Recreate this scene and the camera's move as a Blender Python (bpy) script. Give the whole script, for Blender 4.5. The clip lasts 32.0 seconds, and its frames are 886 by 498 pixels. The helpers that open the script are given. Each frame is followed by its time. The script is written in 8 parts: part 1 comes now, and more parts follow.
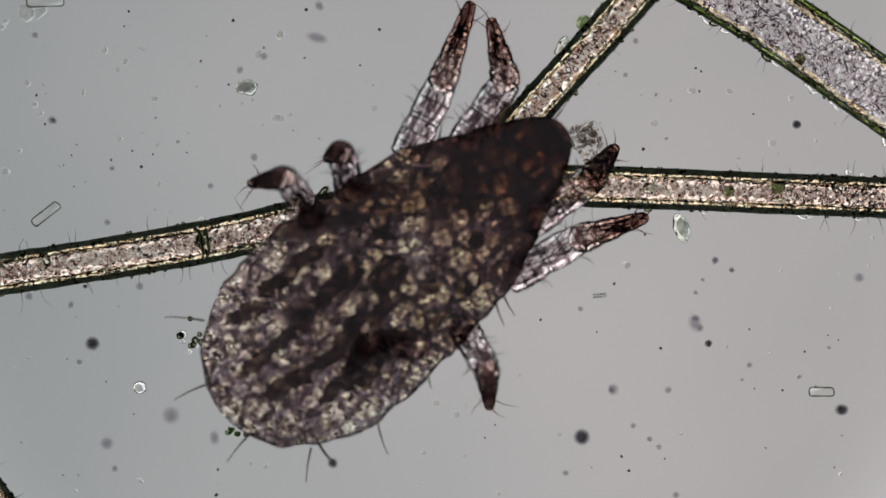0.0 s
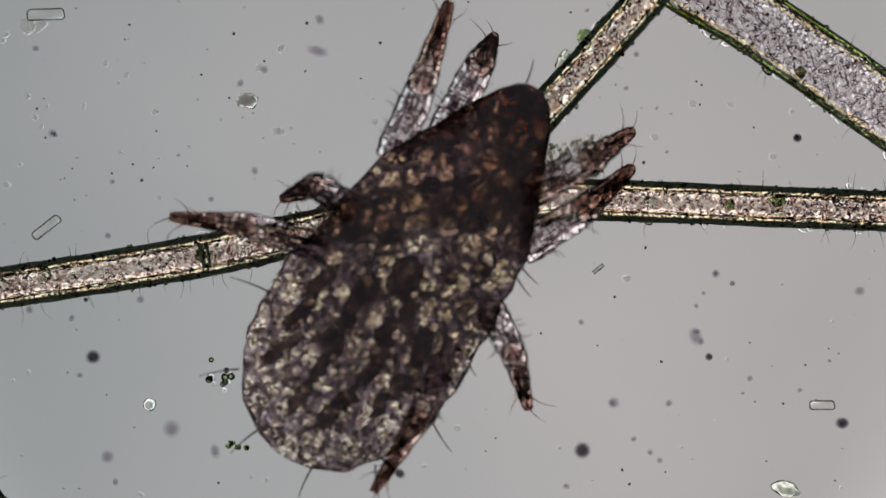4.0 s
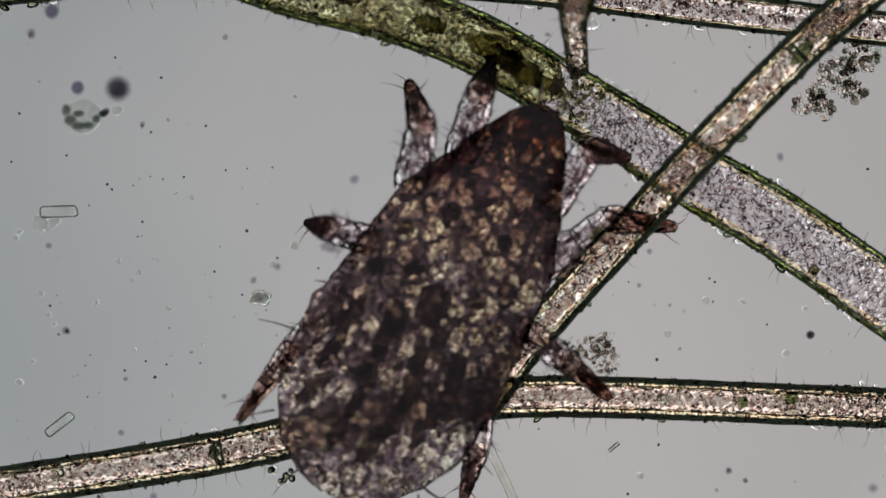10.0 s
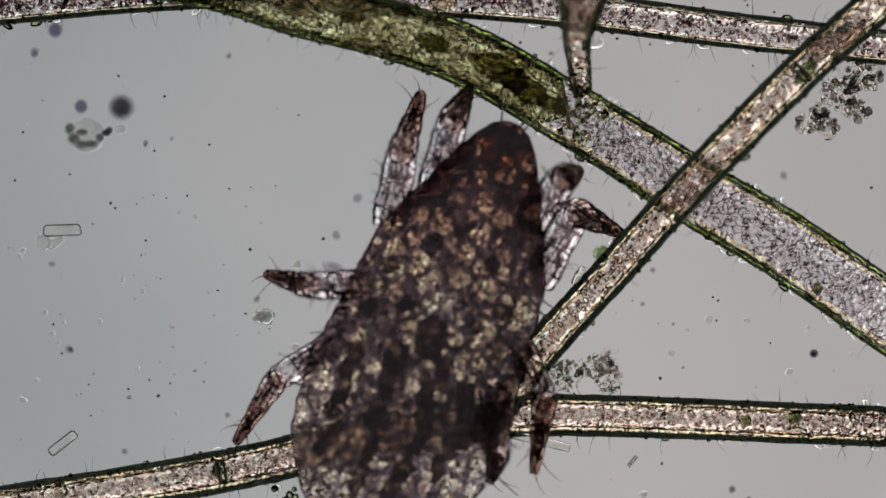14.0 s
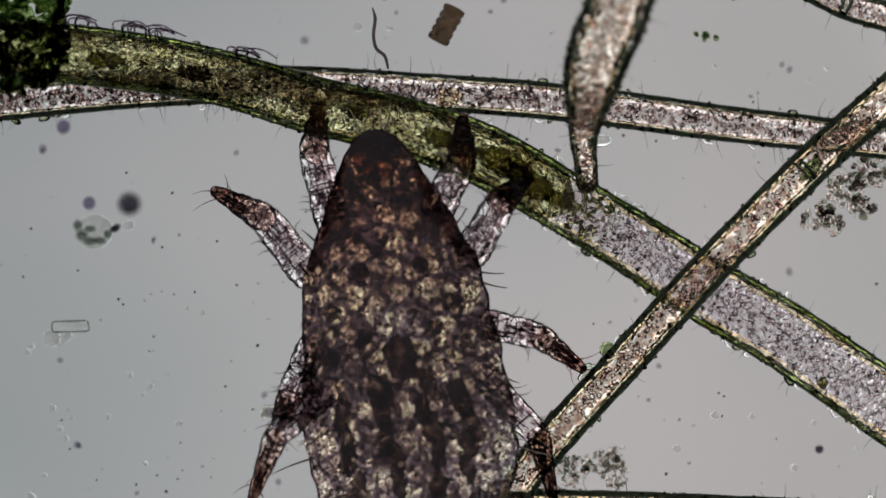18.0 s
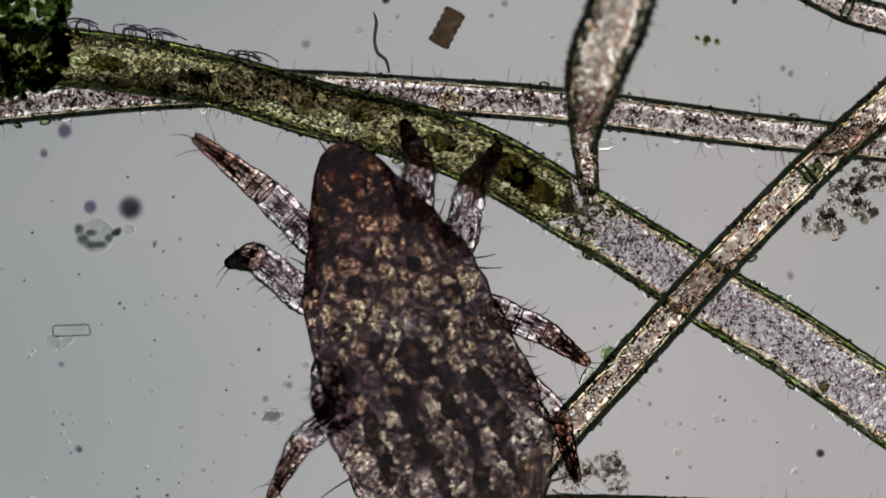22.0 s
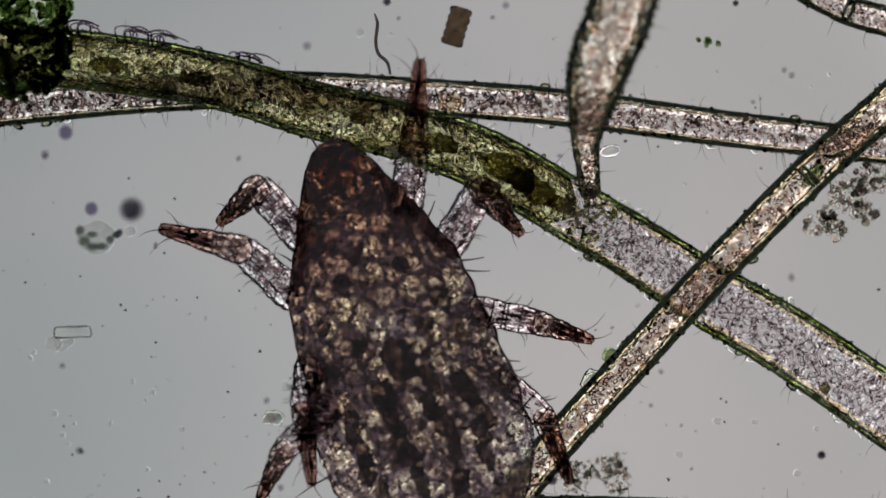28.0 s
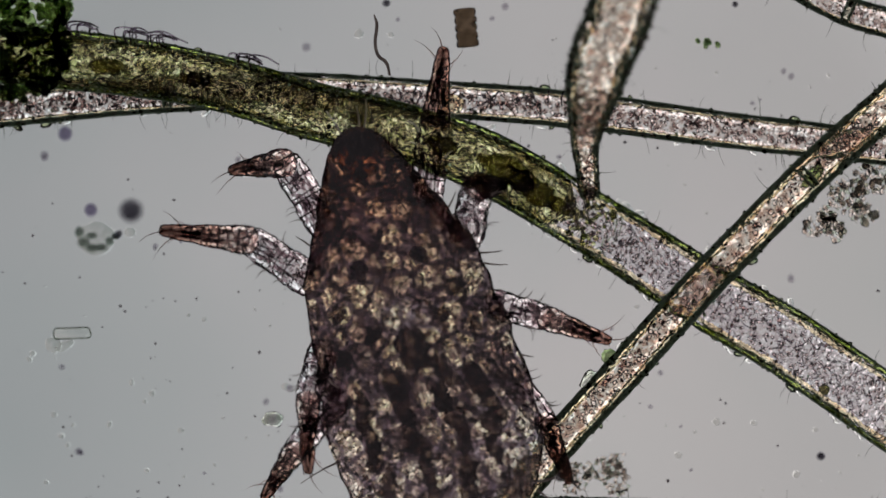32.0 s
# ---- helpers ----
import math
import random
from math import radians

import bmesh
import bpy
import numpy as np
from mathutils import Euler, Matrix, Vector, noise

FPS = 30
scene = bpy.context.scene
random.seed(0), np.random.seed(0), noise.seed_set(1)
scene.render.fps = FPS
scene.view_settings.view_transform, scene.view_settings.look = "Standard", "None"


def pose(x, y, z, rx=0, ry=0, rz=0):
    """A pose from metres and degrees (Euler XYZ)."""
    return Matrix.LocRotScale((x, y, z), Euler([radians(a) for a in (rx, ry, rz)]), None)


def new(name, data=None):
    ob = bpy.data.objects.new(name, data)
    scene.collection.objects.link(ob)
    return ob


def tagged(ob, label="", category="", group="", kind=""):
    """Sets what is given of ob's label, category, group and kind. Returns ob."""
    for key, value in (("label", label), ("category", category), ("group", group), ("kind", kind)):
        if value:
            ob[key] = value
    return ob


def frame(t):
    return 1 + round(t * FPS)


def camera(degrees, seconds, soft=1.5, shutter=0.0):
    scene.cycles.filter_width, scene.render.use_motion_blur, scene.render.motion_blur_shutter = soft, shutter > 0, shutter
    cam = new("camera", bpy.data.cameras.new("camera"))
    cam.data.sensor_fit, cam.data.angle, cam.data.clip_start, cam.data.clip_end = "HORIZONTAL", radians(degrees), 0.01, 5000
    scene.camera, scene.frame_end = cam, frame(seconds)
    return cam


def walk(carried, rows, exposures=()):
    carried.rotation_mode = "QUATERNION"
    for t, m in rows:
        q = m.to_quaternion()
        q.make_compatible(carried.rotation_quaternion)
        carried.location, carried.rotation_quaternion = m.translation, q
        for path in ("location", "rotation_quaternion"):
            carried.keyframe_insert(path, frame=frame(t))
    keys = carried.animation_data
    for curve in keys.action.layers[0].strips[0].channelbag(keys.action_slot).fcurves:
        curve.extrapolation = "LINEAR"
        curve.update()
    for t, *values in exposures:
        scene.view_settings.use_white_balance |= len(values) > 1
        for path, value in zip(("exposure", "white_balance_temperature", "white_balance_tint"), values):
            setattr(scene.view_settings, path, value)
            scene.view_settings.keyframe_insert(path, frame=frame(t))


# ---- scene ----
# The place is drawn a thousand times enlarged: one metre stands for one millimetre on the slide.
cam = camera(4, 32.0, soft=1.6)
cam_height = 11.2254
# racking the tube down brings the lower plane into focus
cam_low, cam_mid = cam_height - 0.04, cam_height - 0.018
walk(cam, [
    (0, pose(0.0220, -0.2930, cam_low)),
    (0.5, pose(0.0220, -0.2875, cam_low)),
    (1, pose(0.0220, -0.2830, cam_low)),
    (1.5, pose(0.0215, -0.2825, cam_low)),
    (2, pose(0.0205, -0.2825, cam_low)),
    (2.5, pose(0.0215, -0.2815, cam_low)),
    (3, pose(0.0215, -0.2815, cam_low)),
    (3.5, pose(0.0215, -0.2815, cam_low)),
    (5.5, pose(0.0210, -0.2635, cam_low)),
    (6, pose(0.0185, -0.2200, cam_low)),
    (6.5, pose(0.0170, -0.1995, cam_low)),
    (7, pose(0.0155, -0.1825, cam_low)),
    (7.5, pose(0.0140, -0.1710, cam_low)),
    (8, pose(0.0145, -0.1640, cam_low)),
    (8.5, pose(0.0145, -0.1570, cam_low)),
    (9, pose(0.0140, -0.1445, cam_low)),
    (9.5, pose(0.0130, -0.1290, cam_low)),
    (10, pose(0.0100, -0.1075, cam_low)),
    (10.5, pose(0.0080, -0.0955, cam_low)),
    (11, pose(0.0075, -0.0895, cam_low)),
    (11.5, pose(0.0080, -0.0905, cam_low)),
    (12, pose(0.0070, -0.0910, cam_low)),
    (12.5, pose(0.0075, -0.0910, cam_low)),
    (13, pose(0.0070, -0.0910, cam_low)),
    (13.5, pose(0.0070, -0.0910, cam_low)),
    (14, pose(0.0070, -0.0910, cam_low)),
    (14.5, pose(0.0075, -0.0905, cam_low)),
    (16.5, pose(0.0070, -0.0890, cam_low)),
    (17, pose(0.0065, -0.0765, cam_mid)),
    (17.5, pose(0.0025, -0.0270, cam_mid)),
    (18, pose(0.0010, -0.0060, cam_height)),
    (18.5, pose(0.0005, 0.0005, cam_height)),
    (19, pose(0.0000, 0.0000, cam_height)),
    (19.5, pose(0.0005, 0.0000, cam_height)),
    (20, pose(0.0010, -0.0005, cam_height)),
    (20.5, pose(0.0010, -0.0005, cam_height)),
    (21, pose(0.0000, -0.0010, cam_height)),
    (21.5, pose(0.0000, -0.0010, cam_height)),
    (22, pose(0.0000, -0.0025, cam_height)),
    (22.5, pose(0.0005, -0.0005, cam_height)),
    (23, pose(0.0005, -0.0010, cam_height)),
    (24, pose(0.0005, -0.0010, cam_height)),
    (25, pose(0.0000, -0.0010, cam_height)),
    (25.5, pose(0.0000, -0.0010, cam_height)),
    (27.5, pose(0.0000, -0.0015, cam_height)),
    (28, pose(-0.0010, -0.0010, cam_height)),
    (28.5, pose(0.0000, -0.0005, cam_height)),
    (29, pose(0.0000, -0.0005, cam_height)),
    (30, pose(0.0005, -0.0005, cam_height)),
    (31, pose(0.0000, -0.0005, cam_height)),
    (31.5, pose(-0.0005, 0.0000, cam_height)),
    (32, pose(-0.0005, 0.0000, cam_height)),
])
cam.data.dof.use_dof = True
cam.data.dof.focus_distance = cam_height - 0.056
cam.data.dof.aperture_fstop = 1.4

# ---- light: the condenser's bright field under the slide, a dim room above ----
world = bpy.data.worlds.new("room")
scene.world = world
world.use_nodes = True
world.node_tree.nodes["Background"].inputs[0].default_value = (0.95, 0.8, 0.88, 1)
world.node_tree.nodes["Background"].inputs[1].default_value = 0.4
LAMP = 0.47
ADDED_RING = 3.6

S = 0.0005


def P(x, y, z=0.0):
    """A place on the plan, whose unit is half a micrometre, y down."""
    k = (cam_height - z) / cam_height
    return Vector(((x - 784) * k * S, (441 - y) * k * S, z))


# ---- materials ----
def nodes_of(name):
    m = bpy.data.materials.new(name)
    m.use_nodes = True
    nt = m.node_tree
    return m, nt, nt.nodes["Principled BSDF"]


def link(nt, a, b):
    nt.links.new(a, b)


def ramp(nt, fac, stops):
    r = nt.nodes.new("ShaderNodeValToRGB")
    while len(r.color_ramp.elements) < len(stops):
        r.color_ramp.elements.new(0.5)
    for e, (p, c) in zip(r.color_ramp.elements, stops):
        e.position, e.color = p, (*c, 1)
    link(nt, fac, r.inputs[0])
    return r.outputs[0]


def noise_tex(nt, scale, detail=4.0, rough=0.6, kind="ShaderNodeTexNoise"):
    tc = nt.nodes.new("ShaderNodeTexCoord")
    n = nt.nodes.new(kind)
    n.inputs["Scale"].default_value = scale
    if kind == "ShaderNodeTexNoise":
        n.inputs["Detail"].default_value, n.inputs["Roughness"].default_value = detail, rough
    link(nt, tc.outputs["Object"], n.inputs["Vector"])
    return n


def bumped(nt, b, scale, strength, dist, detail=1.2, stretch=None):
    n = noise_tex(nt, scale, detail, 0.5)
    if stretch:
        stretched(nt, n, stretch)
    bp = nt.nodes.new("ShaderNodeBump")
    bp.inputs["Strength"].default_value, bp.inputs["Distance"].default_value = strength, dist
    link(nt, n.outputs[0], bp.inputs["Height"])
    link(nt, bp.outputs[0], b.inputs["Normal"])


def stretched(nt, n, stretch):
    """Draws a texture out along an axis, as fibres lie."""
    mp = nt.nodes.new("ShaderNodeMapping")
    mp.inputs["Scale"].default_value = stretch
    link(nt, n.inputs["Vector"].links[0].from_socket, mp.inputs["Vector"])
    link(nt, mp.outputs[0], n.inputs["Vector"])


def multiply(nt, a, b):
    mx = nt.nodes.new("ShaderNodeMix")
    mx.data_type, mx.blend_type = "RGBA", "MULTIPLY"
    mx.inputs["Factor"].default_value = 1.0
    link(nt, a, mx.inputs["A"]), link(nt, b, mx.inputs["B"])
    return mx.outputs["Result"]


def clear(name, ior, rough, stops, scale, bump=0.0, bump_scale=60.0, dist=0.004, second=None, along=None, stretch=None, detail=2.0):
    """A see-through living material: refracts, tinted in patches, with a wrinkled skin. along: tint by place on one
    axis.
    """
    m, nt, b = nodes_of(name)
    b.inputs["Transmission Weight"].default_value = 1.0
    b.inputs["IOR"].default_value = ior
    b.inputs["Roughness"].default_value = rough
    b.inputs["Specular IOR Level"].default_value = 0.3
    n = noise_tex(nt, scale, detail, 0.55)
    if stretch:
        stretched(nt, n, stretch)
    col = ramp(nt, n.outputs[0], stops)
    if second:
        n2 = noise_tex(nt, second[0], 2.0, 0.5)
        col = multiply(nt, col, ramp(nt, n2.outputs[0], second[1]))
    if along:
        axis, lo, hi, tints = along
        tc = nt.nodes.new("ShaderNodeTexCoord")
        sep = nt.nodes.new("ShaderNodeSeparateXYZ")
        link(nt, tc.outputs["Object"], sep.inputs[0])
        mr = nt.nodes.new("ShaderNodeMapRange")
        mr.inputs["From Min"].default_value, mr.inputs["From Max"].default_value = lo, hi
        link(nt, sep.outputs[axis], mr.inputs["Value"])
        nz = noise_tex(nt, 40.0, 2.0, 0.5)
        ad = nt.nodes.new("ShaderNodeMath")
        ad.operation = "MULTIPLY_ADD"
        ad.inputs[1].default_value = 0.25
        link(nt, nz.outputs[0], ad.inputs[0]), link(nt, mr.outputs[0], ad.inputs[2])
        col = multiply(nt, col, ramp(nt, ad.outputs[0], tints))
    link(nt, col, b.inputs["Base Color"])
    if bump:
        bumped(nt, b, bump_scale, bump, dist, 1.2, stretch)
    return m


def solid(name, stops, scale, rough=0.6, bump=0.3, bump_scale=200.0):
    m, nt, b = nodes_of(name)
    n = noise_tex(nt, scale, 4.0, 0.6)
    link(nt, ramp(nt, n.outputs[0], stops), b.inputs["Base Color"])
    b.inputs["Roughness"].default_value = rough
    bumped(nt, b, bump_scale, bump, 0.002)
    return m


def lamp_material():
    """The lamp's field: a little dimmer and cooler towards one side."""
    m, nt, b = nodes_of("bright_field")
    tc = nt.nodes.new("ShaderNodeTexCoord")
    sep = nt.nodes.new("ShaderNodeSeparateXYZ")
    link(nt, tc.outputs["Object"], sep.inputs[0])
    n = noise_tex(nt, 1.6, 2.0, 0.5)
    add = nt.nodes.new("ShaderNodeMath")
    add.operation = "MULTIPLY_ADD"
    add.inputs[1].default_value = 0.33
    link(nt, sep.outputs["X"], add.inputs[0]), link(nt, n.outputs[0], add.inputs[2])
    col = ramp(nt, add.outputs[0], [(0.02, (0.6, 0.64, 0.65)), (0.14, (0.69, 0.72, 0.725)), (0.45, (0.89, 0.87, 0.87)), (0.66, (0.98, 0.925, 0.91)), (0.86, (0.89, 0.85, 0.835))])
    # a little dimmer towards one edge of the lens
    edge = nt.nodes.new("ShaderNodeMapRange")
    edge.inputs["From Min"].default_value, edge.inputs["From Max"].default_value = 0.0, 0.5
    link(nt, sep.outputs["Y"], edge.inputs["Value"])
    col = multiply(nt, col, ramp(nt, edge.outputs[0], [(0.0, (1.0, 1.0, 1.0)), (1.0, (0.925, 0.93, 0.935))]))
    # faint random patches multiplied into the lamp's brightness
    n2 = noise_tex(nt, 4.5, 3.0, 0.5)
    col = multiply(nt, col, ramp(nt, n2.outputs[0], [(0.34, (0.85, 0.865, 0.875)), (0.5, (0.99, 0.99, 0.99)), (0.64, (1.06, 1.05, 1.05))]))
    b.inputs["Base Color"].default_value = (0, 0, 0, 1)
    link(nt, col, b.inputs["Emission Color"])
    # an unseen brighter ring, added so refracting edges outshine the field
    ln = nt.nodes.new("ShaderNodeVectorMath")
    ln.operation = "LENGTH"
    link(nt, tc.outputs["Object"], ln.inputs[0])
    mr = nt.nodes.new("ShaderNodeMapRange")
    mr.inputs["From Min"].default_value, mr.inputs["From Max"].default_value = 1.4, 2.0
    mr.inputs["To Min"].default_value, mr.inputs["To Max"].default_value = LAMP, LAMP * ADDED_RING
    link(nt, ln.outputs["Value"], mr.inputs["Value"])
    link(nt, mr.outputs[0], b.inputs["Emission Strength"])
    return m


def stain(name, stops, scale, detail=2.0, gloss=0.0, soft=0.0):
    """A soft see-through stain: lets light pass straight on, tinted in patches, with a share of gloss."""
    m, nt, b = nodes_of(name)
    nt.nodes.remove(b)
    out = nt.nodes["Material Output"]
    t = nt.nodes.new("ShaderNodeBsdfTransparent")
    n = noise_tex(nt, scale, detail, 0.55)
    col = ramp(nt, n.outputs[0], stops)
    if soft:
        # dense in the middle, thinning out towards the rim
        tc = nt.nodes.new("ShaderNodeTexCoord")
        c = nt.nodes.new("ShaderNodeVectorMath")
        c.operation = "MULTIPLY_ADD"
        c.inputs[1].default_value, c.inputs[2].default_value = (2.0, 2.0, 0.0), (-1.0, -1.0, 0.0)
        link(nt, tc.outputs["Generated"], c.inputs[0])
        ln = nt.nodes.new("ShaderNodeVectorMath")
        ln.operation = "LENGTH"
        link(nt, c.outputs[0], ln.inputs[0])
        mr = nt.nodes.new("ShaderNodeMapRange")
        mr.interpolation_type = "SMOOTHSTEP"
        mr.inputs["From Min"].default_value, mr.inputs["From Max"].default_value = 1.0 - soft, 1.0
        link(nt, ln.outputs["Value"], mr.inputs["Value"])
        mx = nt.nodes.new("ShaderNodeMix")
        mx.data_type = "RGBA"
        mx.inputs[7].default_value = (1, 1, 1, 1)
        link(nt, mr.outputs[0], mx.inputs[0]), link(nt, col, mx.inputs[6])
        col = mx.outputs[2]
    link(nt, col, t.inputs[0])
    if gloss:
        gl = nt.nodes.new("ShaderNodeBsdfGlossy")
        gl.inputs["Roughness"].default_value = 0.02
        fr = nt.nodes.new("ShaderNodeFresnel")
        fr.inputs[0].default_value = 1.15
        mx = nt.nodes.new("ShaderNodeMixShader")
        link(nt, fr.outputs[0], mx.inputs[0]), link(nt, t.outputs[0], mx.inputs[1]), link(nt, gl.outputs[0], mx.inputs[2])
        link(nt, mx.outputs[0], out.inputs[0])
    else:
        link(nt, t.outputs[0], out.inputs[0])
    return m


def skin_material():
    """The mite's skin: pale cells of uneven clearness in a dark net, over pigment that deepens to brown at the head; finely wrinkled."""
    m, nt, b = nodes_of("mite_skin")
    b.inputs["Transmission Weight"].default_value = 1.0
    b.inputs["IOR"].default_value = 1.06
    b.inputs["Roughness"].default_value = 0.03
    b.inputs["Specular IOR Level"].default_value = 0.3
    tc = nt.nodes.new("ShaderNodeTexCoord")
    mp = nt.nodes.new("ShaderNodeMapping")
    mp.inputs["Scale"].default_value = (1.0, 0.9, 0.02)
    link(nt, tc.outputs["Object"], mp.inputs["Vector"])
    warp = nt.nodes.new("ShaderNodeTexNoise")
    warp.inputs["Scale"].default_value, warp.inputs["Detail"].default_value = 60.0, 3.0
    link(nt, mp.outputs[0], warp.inputs["Vector"])
    ma = nt.nodes.new("ShaderNodeVectorMath")
    ma.operation = "MULTIPLY_ADD"
    ma.inputs[1].default_value = (0.011, 0.011, 0.0)
    link(nt, warp.outputs["Color"], ma.inputs[0]), link(nt, mp.outputs[0], ma.inputs[2])
    cells = []
    for feature in ("DISTANCE_TO_EDGE", "F1"):
        vo = nt.nodes.new("ShaderNodeTexVoronoi")
        vo.feature = feature
        vo.inputs["Scale"].default_value = 50.0
        link(nt, ma.outputs[0], vo.inputs["Vector"])
        cells.append(vo)
    col = ramp(nt, cells[0].outputs["Distance"], [(0.0, (0.06, 0.045, 0.09)), (0.085, (0.18, 0.14, 0.19)), (0.15, (0.9, 0.84, 0.74)), (0.24, (1.0, 1.0, 0.9))])
    # a finer net within the cells
    fine = nt.nodes.new("ShaderNodeTexVoronoi")
    fine.feature = "DISTANCE_TO_EDGE"
    fine.inputs["Scale"].default_value = 150.0
    link(nt, ma.outputs[0], fine.inputs["Vector"])
    col = multiply(nt, col, ramp(nt, fine.outputs["Distance"], [(0.0, (0.3, 0.24, 0.27)), (0.07, (0.7, 0.62, 0.6)), (0.16, (1.0, 1.0, 0.97))]))
    # some cells are clear, some filled
    tone = nt.nodes.new("ShaderNodeSeparateXYZ")
    link(nt, cells[1].outputs["Color"], tone.inputs[0])
    col = multiply(nt, col, ramp(nt, tone.outputs[0], [(0.15, (0.62, 0.54, 0.54)), (0.4, (0.92, 0.87, 0.82)), (0.75, (1.0, 1.0, 0.92))]))
    for scale, detail, stops in ((21.0, 2.0, [(0.36, (0.2, 0.15, 0.2)), (0.43, (0.7, 0.64, 0.68)), (0.48, (1.0, 1.0, 1.0))]),
                                 (140.0, 3.0, [(0.39, (0.14, 0.1, 0.12)), (0.44, (0.72, 0.63, 0.6)), (0.48, (1.0, 1.0, 0.95))]),
                                 (300.0, 1.0, [(0.42, (0.34, 0.26, 0.27)), (0.48, (0.84, 0.78, 0.74)), (0.53, (1.0, 1.0, 1.0))])):
        n = nt.nodes.new("ShaderNodeTexNoise")
        n.inputs["Scale"].default_value, n.inputs["Detail"].default_value = scale, detail
        link(nt, mp.outputs[0], n.inputs["Vector"])
        col = multiply(nt, col, ramp(nt, n.outputs[0], stops))
    sep = nt.nodes.new("ShaderNodeSeparateXYZ")
    link(nt, tc.outputs["Object"], sep.inputs[0])
    mr = nt.nodes.new("ShaderNodeMapRange")
    mr.inputs["From Min"].default_value, mr.inputs["From Max"].default_value = -0.23, 0.2
    link(nt, sep.outputs["Y"], mr.inputs["Value"])
    ad = nt.nodes.new("ShaderNodeMath")
    ad.operation = "MULTIPLY_ADD"
    ad.inputs[1].default_value = 0.25
    link(nt, warp.outputs[0], ad.inputs[0]), link(nt, mr.outputs[0], ad.inputs[2])
    col = multiply(nt, col, ramp(nt, ad.outputs[0], [(0.1, (1.0, 0.99, 0.85)), (0.68, (1.0, 0.96, 0.8)), (0.79, (0.96, 0.79, 0.65)), (0.88, (0.82, 0.58, 0.45)), (0.95, (0.52, 0.3, 0.22)), (1.0, (0.28, 0.14, 0.11))]))

    def thinner(at, squash, lo, hi, power):
        """Less pigment round a place of the body."""
        off = nt.nodes.new("ShaderNodeVectorMath")
        off.operation = "ADD"
        off.inputs[1].default_value = at
        flat = nt.nodes.new("ShaderNodeVectorMath")
        flat.operation = "MULTIPLY"
        flat.inputs[1].default_value = squash
        ln = nt.nodes.new("ShaderNodeVectorMath")
        ln.operation = "LENGTH"
        rim = nt.nodes.new("ShaderNodeMapRange")
        rim.inputs["From Min"].default_value, rim.inputs["From Max"].default_value = lo, hi
        rim.inputs["To Min"].default_value, rim.inputs["To Max"].default_value = power
        gm = nt.nodes.new("ShaderNodeGamma")
        link(nt, off.outputs[0], flat.inputs[0]), link(nt, flat.outputs[0], ln.inputs[0]), link(nt, ln.outputs["Value"], rim.inputs["Value"])
        link(nt, rim.outputs[0], gm.inputs[1])
        return off, gm

    # the hind body holds less pigment
    pale = nt.nodes.new("ShaderNodeMapRange")
    pale.inputs["From Min"].default_value, pale.inputs["From Max"].default_value = -0.14, -0.03
    pale.inputs["To Min"].default_value, pale.inputs["To Max"].default_value = 0.6, 0.92
    link(nt, sep.outputs["Y"], pale.inputs["Value"])
    gm0 = nt.nodes.new("ShaderNodeGamma")
    link(nt, col, gm0.inputs[0]), link(nt, pale.outputs[0], gm0.inputs[1])
    col = gm0.outputs[0]
    # the hind margin is thin and clear, and so is a patch at the middle
    hind = nt.nodes.new("ShaderNodeVectorMath")
    hind.operation = "MINIMUM"
    hind.inputs[1].default_value = (1.0, -0.1, 0.0)
    link(nt, tc.outputs["Object"], hind.inputs[0])
    off, gm = thinner((0.0, 0.1, 0.0), (1.0, 0.78, 0.0), 0.058, 0.086, (1.0, 0.66))
    link(nt, hind.outputs[0], off.inputs[0]), link(nt, col, gm.inputs[0])
    off, gm2 = thinner((0.0, 0.004, 0.0), (1.0, 1.3, 0.0), 0.01, 0.036, (0.62, 1.0))
    link(nt, tc.outputs["Object"], off.inputs[0]), link(nt, gm.outputs[0], gm2.inputs[0])
    link(nt, gm2.outputs[0], b.inputs["Base Color"])
    b.inputs["Coat Weight"].default_value = 0.75
    b.inputs["Coat Roughness"].default_value = 0.2
    bumped(nt, b, 190.0, 1.0, 0.018)
    return m


FIELD = lamp_material()
GLASS = stain("slide_glass", [(0.3, (0.97, 0.985, 0.985)), (0.7, (1.0, 0.995, 1.0))], 6.0, 3.0, 1.0)
PALE = [(0.36, (0.55, 0.42, 0.38)), (0.46, (0.93, 0.82, 0.75)), (0.56, (1.0, 0.965, 0.91))]
STRAW = [(0.37, (0.7, 0.52, 0.44)), (0.46, (0.95, 0.86, 0.77)), (0.53, (1.0, 0.98, 0.93))]
SHEATH = clear("pale_sheath", 1.1, 0.02, PALE, 190.0, 0.6, 200.0, 0.003)
SHEATH_CLEAR = clear("clear_sheath", 1.07, 0.02, [(0.38, (0.62, 0.5, 0.46)), (0.45, (0.96, 0.9, 0.87)), (0.52, (1.0, 0.99, 0.98))], 190.0, 0.6, 200.0, 0.003)
SHEATH_YELLOW = clear("straw_sheath", 1.08, 0.02, STRAW, 130.0, 0.8, 110.0, 0.005)
SHEATH_THICK = clear("broad_sheath", 1.045, 0.02, [(0.3, (0.78, 0.71, 0.72)), (0.46, (0.97, 0.94, 0.95)), (0.58, (1.0, 0.995, 1.0))], 200.0,
                     0.7, 220.0, 0.004)
SEPTUM = clear("septum_skin", 1.06, 0.1, [(0.3, (0.42, 0.48, 0.4)), (0.7, (0.72, 0.76, 0.66))], 90.0, 0.3, 90.0)
